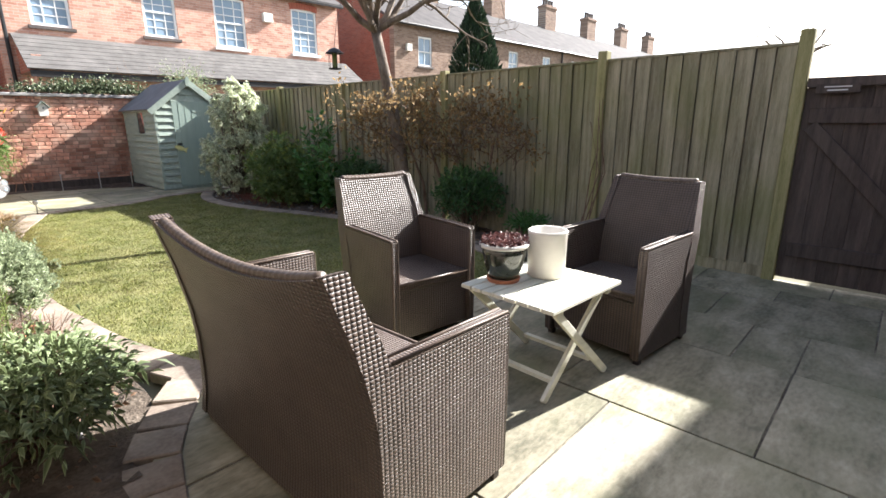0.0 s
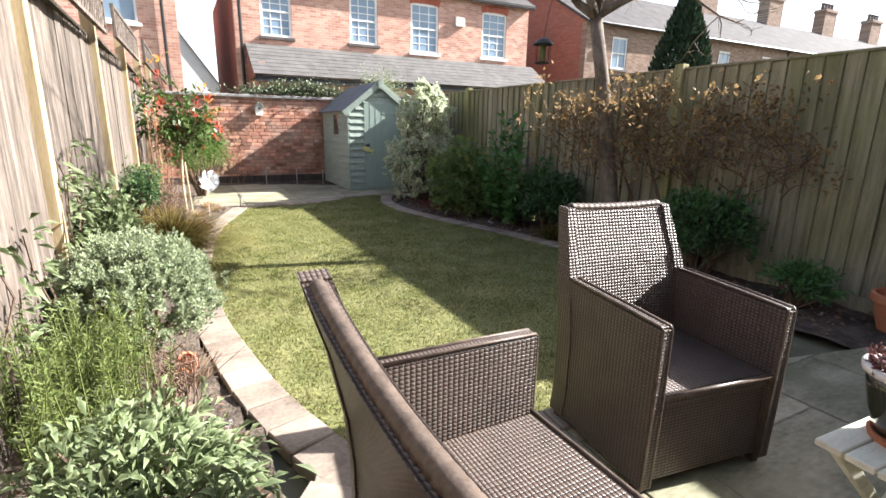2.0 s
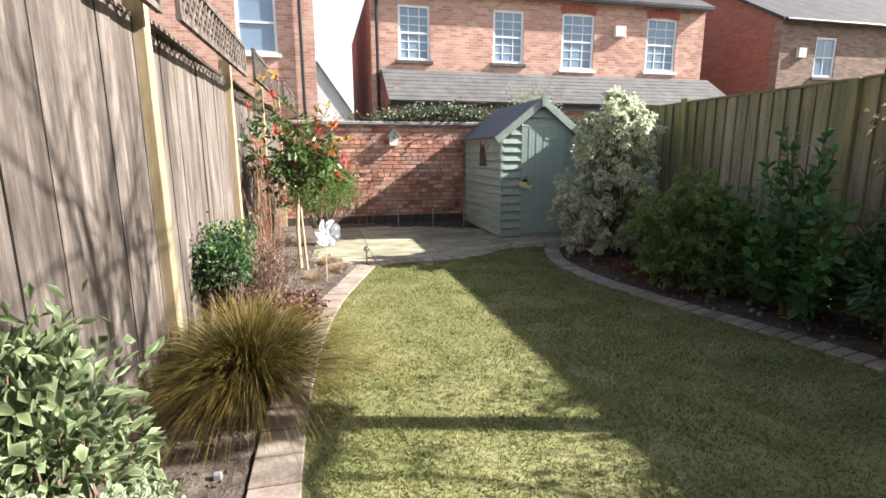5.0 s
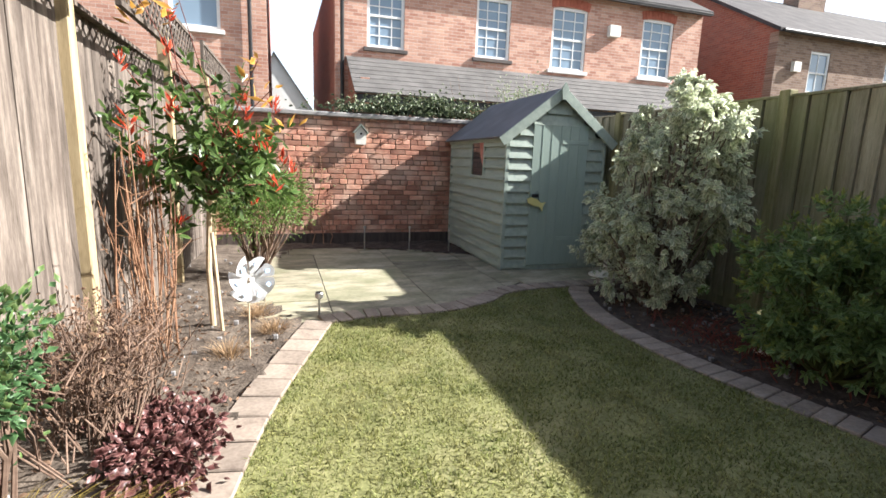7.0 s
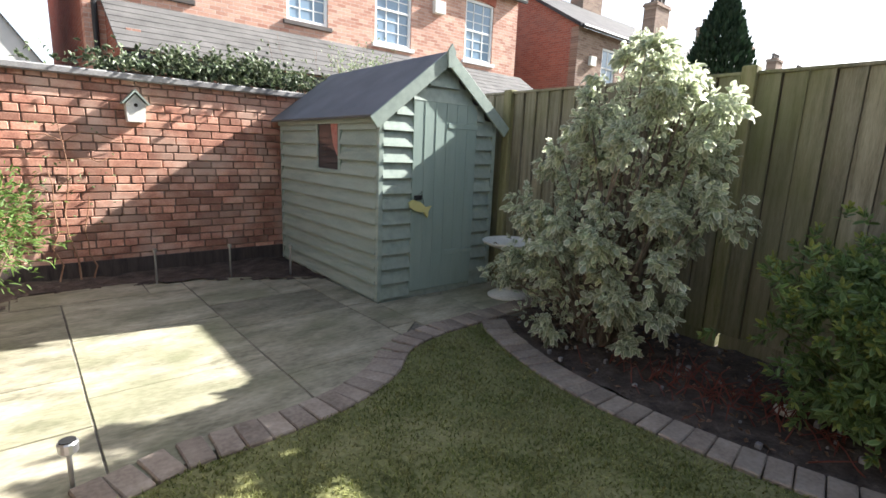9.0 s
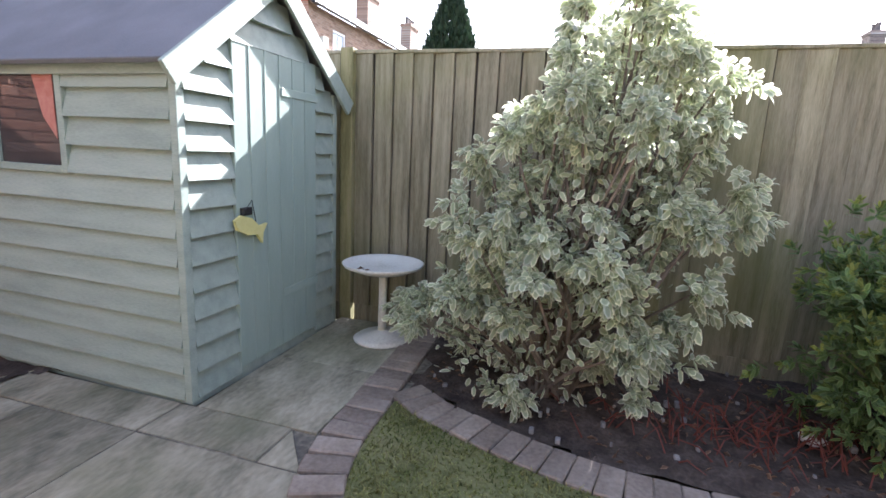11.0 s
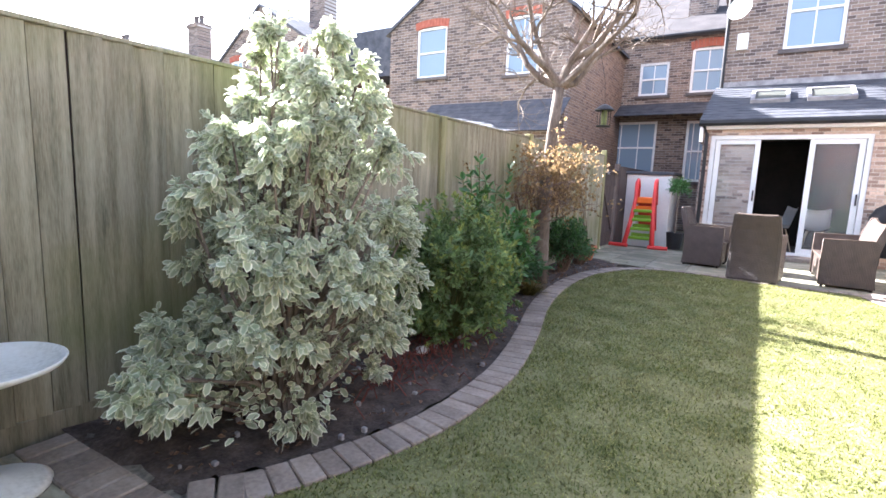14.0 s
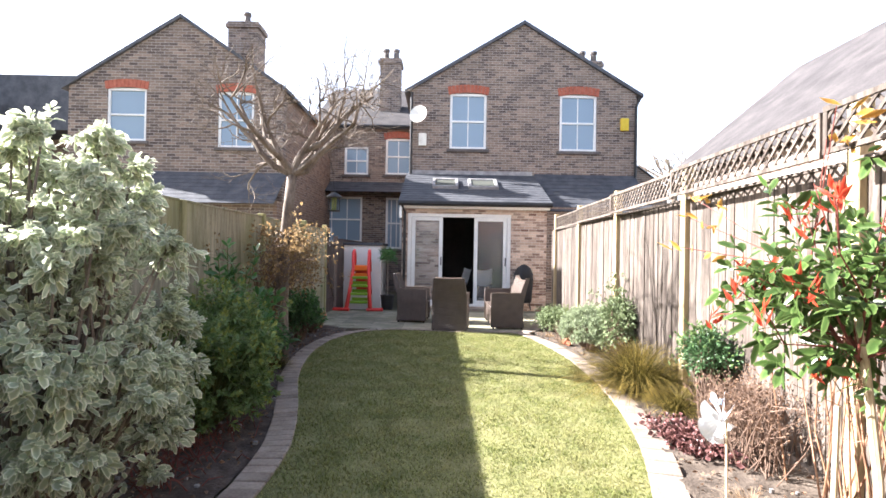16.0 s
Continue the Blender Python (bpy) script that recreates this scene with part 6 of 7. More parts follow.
# red stems and leaf litter in the shaded bed
red = empty("sedum_stems", "low tangle of dead red-brown stems in the shaded bed", "plant")
bm = bmesh.new()
rr = random.Random(4)
for i in range(150):
    x, y = rr.gauss(3.72, 0.15), rr.gauss(8.35, 0.36)
    if x < 3.36:
        continue
    a, l = rr.uniform(0, 6.28), rr.uniform(0.06, 0.16)
    tube(bm, [(x, y, 0.0), (x + 0.4 * l * math.cos(a), y + 0.4 * l * math.sin(a), rr.uniform(0.03, 0.09)), (x + l * math.cos(a), y + l * math.sin(a), rr.uniform(0.02, 0.12))], [0.004, 0.0035, 0.002], 4)
tagged(part("branchwork", bm, "redtwig", red), kind="stuff")
n_ = 1500
lit = np.column_stack([rng.uniform(3.3, 4.5, n_), rng.uniform(2.8, 10.0, n_), np.full(n_, 0.015)])
lit = lit[[inside(p[0], p[1], BED_R) for p in lit]]
tagged(part("leaf_litter", leaves("leaf_litter", lit, rng.normal(size=(len(lit), 3)) * (1, 1, 0.15), 0.035, 0.02), "leaf_dry"), "fallen brown leaves on the bed", "leaf litter", kind="stuff")
n_ = 1600
lit = np.column_stack([rng.uniform(-0.5, 0.7, n_), rng.uniform(1.5, 10.5, n_), np.full(n_, 0.015)])
lit = lit[[inside(p[0], p[1], BED_L) for p in lit]]
tagged(part("leaf_litter", leaves("leaf_litter", lit, rng.normal(size=(len(lit), 3)) * (1, 1, 0.15), 0.035, 0.018), "leaf_dry"), "dry leaf scraps on the sunny bed", "leaf litter", kind="stuff")


def lump(name, x, y, s, mat, label, category="stone"):
    bm = bmesh.new()
    bmesh.ops.create_icosphere(bm, subdivisions=2, radius=s)
    for v in bm.verts:
        v.co *= 1 + 0.25 * noise.noise(v.co * 18)
        v.co.z *= 0.55
    tagged(part(name, bm, mat, smooth=True, m=pose(x, y, s * 0.35)), label, category)


lump("stone", 3.82, 8.17, 0.055, "cast", "white pebble lying on the shaded bed")
random.seed(31)
pb = bmesh.new()
for i in range(260):
    if i % 2:
        x, y = random.uniform(3.3, 4.5), random.uniform(3, 10)
        ok = inside(x, y, BED_R)
    else:
        x, y = random.uniform(-0.5, 0.7), random.uniform(1.3, 12)
        ok = inside(x, y, BED_L)
    if ok:
        s = random.uniform(0.006, 0.018)
        box(pb, x - s, x + s, y - s * 0.8, y + s * 0.8, 0.0, s * 1.2 + 0.012, bevel=s * 0.3)
tagged(part("pebbles", pb, "coping"), "small grey pebbles and clods scattered over the beds", "pebbles", kind="stuff")


def sedge(name, label, x, y, n, h, spread, mat, seed, bend=0.55, width=0.0055):
    r = np.random.default_rng(seed)
    a = r.uniform(0, 6.28, n)
    b = r.uniform(0, 1, n) ** 0.7
    pos = np.column_stack([x + 0.09 * spread * np.cos(a) * b, y + 0.09 * spread * np.sin(a) * b, np.zeros(n)])
    out = np.column_stack([np.cos(a) * b * spread, np.sin(a) * b * spread, 0.75 + 0.3 * (1 - b)]) + r.normal(0, 0.12, (n, 3))
    ob = part(name, blades(name, pos, out, h * r.uniform(0.55, 1.1, n), width, bend, 5), mat)
    return tagged(ob, label, "grass")


sedge("sedge_tuft", "arching olive-gold sedge tuft spilling over the edging", 0.0, 6.6, 3400, 1.12, 1.0, "carex", 41)
sedge("sedge_tuft", "smaller olive sedge tuft in the sunny bed", -0.1, 7.25, 700, 0.5, 0.9, "carex", 42)
sedge("sedge_tuft", "brown sedge tuft at the shaded lawn edge", 3.98, 5.85, 500, 0.4, 0.8, "carex", 43)
for i, (x, y, n, h) in enumerate(((0.58, 9.35, 260, 0.2), (0.32, 8.95, 200, 0.2), (0.45, 9.75, 240, 0.22), (0.1, 4.0, 170, 0.24), (0.18, 3.3, 160, 0.14))):
    sedge("dry_grass", "small straw-coloured dry grass tuft", x, y, n, h, 0.9, "straw", 50 + i, 0.4, 0.003)

hebe = empty("hebe", "dense rounded grey-green hebe beside the path", "shrub")
pos, out, cc = clumped((-0.15, 4.55, 0.31), (0.41, 0.5, 0.34), 3300, 260, 0.08, shell=0.95, seed=14)
ok = pos[:, 2] > 0.03
part("foliage", rosettes("foliage", pos[ok], unit(pos[ok] - (-0.15, 4.55, 0.1)) + 0.35 * rng.normal(size=(int(ok.sum()), 3)) + (0, 0, 0.5), 16, 0.018, 0.0115, reach=0.05, flare=0.9, droop=0.0, fold=0.25), "leaf_hebe", hebe)
stems("stems", (-0.15, 4.55, -0.02), [tuple(c) for c in cc[::4]], 0.008, "twig", hebe, 0.05, 0.06, 14)
shrub("sage_plant", "leafy green sage spilling over the path corner", (-0.06, 2.80, 0.2), (0.34, 0.42, 0.25), 3600, 150, "leaf_sage", (0.066, 0.02), seed=15, droop=0.35, spread=0.13, category="plant")
ros = empty("rosemary", "feathery green upright rosemary by the fence", "plant")
P_, O_ = [], []
tips = []
for k in range(130):
    bx_, by_ = r_.normal(-0.28, 0.12), r_.normal(3.62, 0.22)
    h = r_.uniform(0.3, 0.58)
    tx, ty = bx_ + r_.normal(0, 0.06), by_ + r_.normal(0, 0.06)
    tips.append(((bx_, by_, 0), (tx, ty, h)))
    for i in range(60):
        t = 0.25 + 0.75 * i / 60
        P_.append((bx_ + (tx - bx_) * t, by_ + (ty - by_) * t, h * t))
        O_.append((math.cos(i * 2.4), math.sin(i * 2.4), 0.8))
part("foliage", leaves("foliage", np.array(P_), np.array(O_), 0.032, 0.005, droop=0.1), "leaf_rosemary", ros)
bm = bmesh.new()
for a, b in tips:
    tube(bm, [a, b], [0.004, 0.002], 4)
tagged(part("branchwork", bm, "leaf_stem", ros), kind="stuff")

# climbers on the sunny fence
def climber(name, label, y0, y1, zmax, n, seed, leaf="leaf_sage"):
    r = np.random.default_rng(seed)
    root = empty(name, label, "climber")
    bm = bmesh.new()
    P, O = [], []
    for k in range(n):
        y = r.uniform(y0, y1)
        pts = []
        yy_, z = y, 0.0
        top = r.uniform(0.4, 1) * zmax
        while z < top:
            pts.append((lx(yy_) + r.uniform(0.03, 0.09), yy_, z))
            z += 0.16
            yy_ += r.normal(0, 0.06)
        if len(pts) > 2:
            tube(bm, pts, 0.004, 4)
            for p in pts[2:]:
                for i in range(r.integers(2, 11)):
                    P.append(np.array(p) + r.normal(0, 0.03, 3) + np.array([0.03, 0, 0]))
                    O.append(np.array([0.8, r.normal(), r.normal() * 0.6]))
    tagged(part("branchwork", bm, "twig", root), kind="stuff")
    part("foliage", leaves("foliage", np.array(P), np.array(O), 0.065, 0.026, droop=0.3), leaf, root)


climber("climber", "thin green climber on the pale fence", 4.85, 5.45, 1.45, 8, 61)
climber("climber", "sparse climber at the trellis fence", 3.7, 4.6, 1.0, 6, 62)
shrub("euonymus", "clipped green euonymus ball on a bare stem", (-0.26, 7.5, 0.52), (0.2, 0.25, 0.25), 2600, 60, "leaf_dark", (0.036, 0.02), tip="leaf_choisya", ntip=300, seed=17, spread=0.22)
shrub("low_shrub", "green leafy low plant at the fence foot", (-0.3, 5.2, 0.42), (0.2, 0.32, 0.42), 1900, 70, "leaf_sage", (0.07, 0.028), seed=18)


def twiggy(name, label, x, y, sx, sy, n, h, seed, mat="twig", leaf=None, thick=1.0):
    r = random.Random(seed)
    root = empty(name, label, "shrub")
    bm = bmesh.new()
    ends = []
    for i in range(n):
        b = Vector((x + r.gauss(0, sx * 0.4), y + r.gauss(0, sy * 0.4), 0))
        hh = h * r.uniform(0.55, 1.05)
        t = b + Vector((r.gauss(0, sx * 0.5), r.gauss(0, sy * 0.5), hh))
        mid_ = b.lerp(t, 0.5) + Vector((r.gauss(0, 0.03), r.gauss(0, 0.03), 0))
        tube(bm, [b, mid_, t], [0.0042 * thick, 0.0034 * thick, 0.0016 * thick], 5)
        for k in range(4):
            q = b.lerp(t, r.uniform(0.45, 0.95))
            e = q + Vector((r.gauss(0, 0.07), r.gauss(0, 0.07), r.uniform(0.02, 0.14)))
            tube(bm, [q, e], [0.003, 0.0013], 3)
            ends.append(e)
    tagged(part("branchwork", bm, mat, root), kind="stuff")
    if leaf:
        P = np.array([tuple(e) for e in ends])
        P = np.concatenate([P, P + rng.normal(0, 0.02, P.shape)])
        part("dry_leaves", leaves("dry_leaves", P, rng.normal(size=P.shape), 0.025, 0.014), leaf, root)


twiggy("dry_perennial", "dry brown bushy perennial stalks in the sunny bed", -0.15, 8.2, 0.26, 0.42, 150, 0.55, 71, "twig", "leaf_dry")
twiggy("bare_canes", "tall bare red-brown canes against the fence", -0.16, 9.2, 0.2, 0.42, 32, 1.45, 72, "canestem", None, 1.5)
twiggy("dry_perennial", "thin dead stems between sage and hebe", 0.05, 3.75, 0.1, 0.2, 26, 0.3, 73, "twig")
heu = shrub("heuchera", "low purple-brown heuchera leaves at the bed edge", (0.16, 7.95, 0.03), (0.25, 0.45, 0.055), 1000, 80, "leaf_purple", (0.045, 0.036), seed=19, category="plant")

phot = empty("photinia", "standard photinia with glossy leaves and red new shoots", "tree")
bm = bmesh.new()
tube(bm, [(0.16, 9.58, -0.03), (0.15, 9.56, 0.45), (0.18, 9.52, 0.95), (0.22, 9.48, 1.3)], [0.022, 0.019, 0.017, 0.01], 8)
part("trunk", bm, "cane", phot)
pos, out, cc = clumped((0.18, 9.5, 1.3), (0.56, 0.52, 0.5), 230, 56, 0.17, shell=0.7, seed=23, low=-0.9)
part("foliage", rosettes("foliage", pos, out, 6, 0.088, 0.036, reach=0.1, flare=1.1, droop=0.2), "leaf_photinia", phot)
stems("branches", (0.2, 9.5, 0.95), [tuple(c) for c in cc[::3]], 0.007, "redtwig", phot, 0.05, 0.02, 5)
P_, O_, shoots = [], [], []
for k in range(30):
    c = cc[r_.integers(0, len(cc))]
    e = c + unit(c - np.array([0.18, 9.5, 1.2])) * r_.uniform(0.05, 0.16) + np.array([0, 0, r_.uniform(0.0, 0.34 if k % 5 == 0 else 0.1)])
    shoots.append((tuple(c), tuple(e)))
    for i in range(7):
        P_.append(e + r_.normal(0, 0.012, 3) - np.array([0, 0, i * 0.012]))
        O_.append(np.array([r_.normal() * 0.7, r_.normal() * 0.7, 1.0]))
tagged(part("red_growth", leaves("red_growth", np.array(P_), np.array(O_), 0.07, 0.02, droop=-0.1), "leaf_red", phot), kind="stuff")
bm = bmesh.new()
for a, b in shoots:
    tube(bm, [a, b], [0.004, 0.0025], 4)
tagged(part("branchwork", bm, "redtwig", phot), kind="stuff")
P_, O_, shoots = [], [], []
for e in ((0.62, 8.85, 1.62), (0.72, 8.95, 1.45), (0.55, 8.75, 1.75), (-0.05, 9.0, 2.05), (0.1, 9.25, 2.15)):
    shoots.append(((0.3, 9.35, 1.35), e))
    for i in range(6):
        P_.append(np.array(e) + r_.normal(0, 0.02, 3) - np.array([0.02, -0.03, 0.02]) * i)
        O_.append(np.array([r_.normal() * 0.8, r_.normal() * 0.8, 0.4]))
tagged(part("amber_growth", leaves("amber_growth", np.array(P_), np.array(O_), 0.10, 0.034, droop=0.0), "leaf_amber", phot), kind="stuff")
bm = bmesh.new()
for a, b in shoots:
    tube(bm, [a, b], [0.004, 0.0025], 4)
tagged(part("branchwork", bm, "redtwig", phot), kind="stuff")
cane = part("support_stake", tube(bmesh.new(), [(0.24, 9.42, -0.05), (0.2, 9.4, 0.72)], 0.013, 7), "cane")
tagged(cane, "pale wooden support stake beside the photinia", "stake")
shrub("fine_leaved_shrub", "bright green fine-leaved shrub near the brick wall", (0.42, 11.1, 0.66), (0.5, 0.6, 0.5), 8200, 140, "leaf_bamboo", (0.055, 0.012), seed=27)

vine = empty("wall_climber", "thin bare climber stems trained on the brick wall", "climber")
bm = bmesh.new()
rv = random.Random(14)
for x, top in ((1.2, 1.42), (1.08, 1.0), (1.32, 0.75)):
    pts = [(x + rv.gauss(0, 0.02), 12.96 + 0.08 * min(1, k / 2), top * k / 7) for k in range(8)]
    tube(bm, pts, [0.009 - 0.0008 * k for k in range(8)], 5)
for z, xa, xb in ((1.28, 0.95, 1.72), (1.08, 1.15, 1.6), (0.8, 0.95, 1.3)):
    tube(bm, [(xa + (xb - xa) * k / 6, 13.05 + rv.uniform(-0.01, 0.01), z + rv.gauss(0, 0.02)) for k in range(7)], 0.005, 4)
tagged(part("branchwork", bm, "canestem", vine), kind="stuff")
P_ = np.column_stack([rng.uniform(0.95, 1.6, 40), np.full(40, 13.03), rng.uniform(0.5, 1.4, 40)])
part("dry_leaves", leaves("dry_leaves", P_, rng.normal(size=(40, 3)), 0.04, 0.025), "leaf_sage", vine)

ivy = empty("ivy", "ivy growing over the top of the brick wall", "climber")
n_ = 2600
px = np.concatenate([rng.normal(3.0, 0.42, n_ // 2), rng.normal(2.3, 0.5, n_ - n_ // 2)])
P_ = np.column_stack([px, 13.2 + rng.normal(0, 0.09, n_), 1.9 + np.abs(rng.normal(0, 0.11, n_)) * np.clip(1.3 - 0.4 * np.abs(px - 2.9), 0.3, 2)])
part("foliage", leaves("foliage", P_, rng.normal(size=(n_, 3)) + (0, -0.4, 0.3), 0.06, 0.045), "leaf_ivy", ivy)
part("stems", tube(bmesh.new(), [(1.6, 13.15, 1.88), (2.2, 13.2, 1.9), (2.9, 13.18, 1.92), (3.6, 13.2, 1.9)], 0.012, 5), "twig", ivy)
shrub("far_shrub", "variegated twiggy shrub behind the brick wall", (5.0, 14.4, 1.6), (0.85, 0.6, 1.15), 3200, 90, "leaf_hebe", (0.06, 0.028), seed=29, spread=0.12)
twiggy("overgrown_twigs", "bare twigs rising over the wall", 4.7, 14.2, 0.8, 0.4, 24, 2.8, 74)

# ---- trees ----
def branchy(bm, base, way, length, r0, depth, r, ends, droop=0.0, kink=0.28, split=(2, 4)):
    pts, rad = [Vector(base)], [r0]
    d = Vector(way).normalized()
    n = 5
    for i in range(n):
        d = (d + Vector((r.gauss(0, kink), r.gauss(0, kink), r.gauss(0, kink) + 0.05 - droop)) * 0.5).normalized()
        pts.append(pts[-1] + d * length / n)
        rad.append(r0 * (1 - 0.62 * (i + 1) / n))
    tube(bm, pts, rad, 8 if r0 > 0.03 else 5 if r0 > 0.008 else 3, cap=depth == 0)
    if depth == 0:
        ends.append(pts[-1])
        return
    for k in range(r.randint(*split)):
        i = r.randint(2, n)
        a = Vector((r.gauss(0, 1), r.gauss(0, 1), r.gauss(0.25, 0.7))).normalized()
        branchy(bm, pts[i], (d * 0.75 + a).normalized(), length * r.uniform(0.5, 0.75), rad[i] * 0.72, depth - 1, r, ends, droop, kink, split)


apple = empty("apple_tree", "bare pruned apple tree with a leaning pale trunk", "tree")
r = random.Random(5)
bm = bmesh.new()
trunk = [(4.16, 5.1, -0.05), (4.14, 5.14, 0.35), (4.12, 5.2, 0.8), (4.08, 5.26, 1.35), (4.02, 5.33, 1.85), (3.95, 5.4, 2.36)]
tube(bm, trunk, [0.12, 0.098, 0.09, 0.075, 0.068, 0.06], 12)
part("trunk", bm, "bark", apple, smooth=True)
bm = bmesh.new()
ends = []
for way, ln in (((-0.15, 0.08, 1.0), 1.5), ((0.45, 0.75, 0.7), 1.15), ((0.2, -0.5, 1.0), 1.2), ((-0.75, 0.2, 0.7), 1.1), ((0.8, 0.05, 0.9), 1.2), ((-0.45, -0.75, 0.65), 1.1), ((-0.1, 0.35, 1.0), 1.0), ((0.9, -0.6, 0.45), 1.15), ((-0.8, -0.4, 0.35), 1.0)):
    branchy(bm, trunk[-1], way, ln, 0.045, 3, r, ends, 0.0, 0.42, (4, 6))
tagged(part("branchwork", bm, "bark", apple), kind="stuff")
fd = empty("bird_feeder", "black wire caged bird feeder hanging from the tree", "bird feeder", pose(3.39, 5.49, 1.9))
for k in range(10):
    a = 2 * math.pi * k / 10
    part("wire", tube(bmesh.new(), [(0.07 * math.cos(a), 0.07 * math.sin(a), 0.0), (0.07 * math.cos(a), 0.07 * math.sin(a), 0.17)], 0.0025, 4), "iron", fd)
part("base", lathe(bmesh.new(), [(0.01, -0.01), (0.075, -0.008), (0.078, 0.004), (0.01, 0.006)], 16), "iron", fd)
part("roof", lathe(bmesh.new(), [(0.105, 0.165), (0.1, 0.175), (0.05, 0.215), (0.012, 0.23)], 18), "iron", fd)
part("seed_tube", tube(bmesh.new(), [(0, 0, 0.004), (0, 0, 0.17)], 0.03, 10), "leaf_stem", fd)
part("hanger", tube(bmesh.new(), [(0, 0, 0.23), (0.03, -0.03, 0.5), (0.1, -0.06, 0.75)], 0.003, 4), "iron", fd)

hyd = empty("climbing_hydrangea", "dry brown climbing hydrangea tangled on the fence", "climber")
r = random.Random(8)
bm = bmesh.new()
ends = []
for i in range(120):
    y = r.uniform(3.5, 6.1)
    branchy(bm, (r.uniform(3.98, 4.42) if y > 4.7 else 4.42, y, r.uniform(0.75, 1.25)), (-0.5 + r.gauss(0, 0.5), r.gauss(0, 0.8), 0.7), r.uniform(0.3, 0.5), 0.007, 1, r, ends, 0.02, 0.4, (3, 5))
for y, yy_ in ((4.4, 3.9), (4.7, 5.0), (4.2, 4.6), (5.0, 5.4)):
    tube(bm, [(4.4, y, 0.0), (4.38, (y + yy_) / 2 - 0.15, 0.5), (4.4, yy_, 1.1)], [0.022, 0.018, 0.012], 6)
tagged(part("branchwork", bm, "twig", hyd), kind="stuff")
P_ = np.array([tuple(e) for e in ends])
P_ = np.concatenate([P_ + rng.normal(0, 0.04, P_.shape) for _ in range(4)] + [P_[P_[:, 2] > 1.35] + rng.normal(0, 0.05, (int((P_[:, 2] > 1.35).sum()), 3)) for _ in range(6)])
part("dry_leaves", leaves("dry_leaves", P_, rng.normal(size=P_.shape), 0.05, 0.032), "leaf_gold", hyd)

cyp = empty("cypress", "tall dark columnar cypress between the houses", "tree")
part("trunk", tube(bmesh.new(), [(15.7, 13.5, -0.06), (15.7, 13.5, 4.5)], [0.12, 0.03], 8), "bark", cyp)
n_ = 9000
t_ = rng.uniform(0, 1, n_) ** 0.8
rad_ = 0.95 * np.sin(np.clip((1 - t_) * 2.2 + 0.12, 0, math.pi / 2)) * np.clip(rng.normal(0.9, 0.12, n_), 0.2, 1.15)
a_ = rng.uniform(0, 6.28, n_)
P_ = np.column_stack([15.7 + rad_ * np.cos(a_), 13.5 + rad_ * np.sin(a_), 0.3 + 5.3 * t_])
part("foliage", leaves("foliage", P_, np.column_stack([np.cos(a_) * 0.5, np.sin(a_) * 0.5, np.ones(n_)]), 0.2, 0.09, droop=0.0), "leaf_cypress", cyp)
for i, (x, y, h, s) in enumerate(((26.5, 4.6, 6.4, 5), (-13.0, -20.0, 10.5, 6), (12.5, 2.6, 2.6, 7))):
    tr = empty("bare_tree", "distant bare winter tree" if i < 2 else "bare twiggy tree in the next garden", "tree")
    bm = bmesh.new()
    r = random.Random(s)
    ends = []
    top = (x, y, h * 0.55)
    tube(bm, [(x, y, -0.06), (x + 0.05, y, h * 0.3), top], [h * 0.03, h * 0.024, h * 0.02], 8)
    for k in range(7):
        a = k * 0.9
        branchy(bm, top, (math.cos(a), math.sin(a), r.uniform(0.5, 1.2)), h * 0.26, h * 0.012, 3, r, ends, 0.0, 0.3, (2, 4))
    tagged(part("branchwork", bm, "bark", tr), kind="stuff")

# pots in the garden
tp = empty("terracotta_pot", "wide terracotta pot with thin climber stems by the fence", "pot", pose(4.3, 2.68, 0))
part("bowl", lathe(bmesh.new(), [(0.12, 0.0), (0.15, 0.1), (0.17, 0.2), (0.19, 0.2), (0.19, 0.25), (0.165, 0.25), (0.155, 0.2), (0.05, 0.19)], 28), "terracotta", tp, smooth=False)
bm = bmesh.new()
r = random.Random(3)
for k in range(5):
    tube(bm, [(r.uniform(-0.06, 0.06), r.uniform(-0.06, 0.06), 0.18), (0.1 + r.uniform(-0.05, 0.05), r.uniform(-0.15, 0.1), 0.8), (0.2, r.uniform(-0.2, 0.1), r.uniform(1.0, 1.6))], [0.006, 0.005, 0.003], 5)
tagged(part("branchwork", bm, "twig", tp), kind="stuff")
sp = empty("terracotta_pot", "small tipped terracotta pot in the sunny bed", "pot", pose(0.06, 4.12, 0.045, 62, 0, 40))
part("bowl", lathe(bmesh.new(), [(0.035, -0.05), (0.05, 0.03), (0.058, 0.03), (0.058, 0.05), (0.046, 0.05), (0.03, -0.03)], 20), "terracotta", sp)
bay = empty("potted_bay", "clipped bay ball on a stem in a dark pot", "plant", pose(3.32, -0.3, 0))
part("pot", lathe(bmesh.new(), [(0.13, 0.0), (0.17, 0.35), (0.15, 0.35), (0.05, 0.3)], 20), "iron", bay)
part("stem", tube(bmesh.new(), [(0, 0, 0.3), (0, 0, 1.15)], 0.014, 6), "bark", bay)
pos, out, cc = clumped((0, 0, 1.25), (0.22, 0.22, 0.2), 1100, 40, 0.18, seed=33)
part("foliage", leaves("foliage", pos, out, 0.06, 0.022), "leaf_laurel", bay)

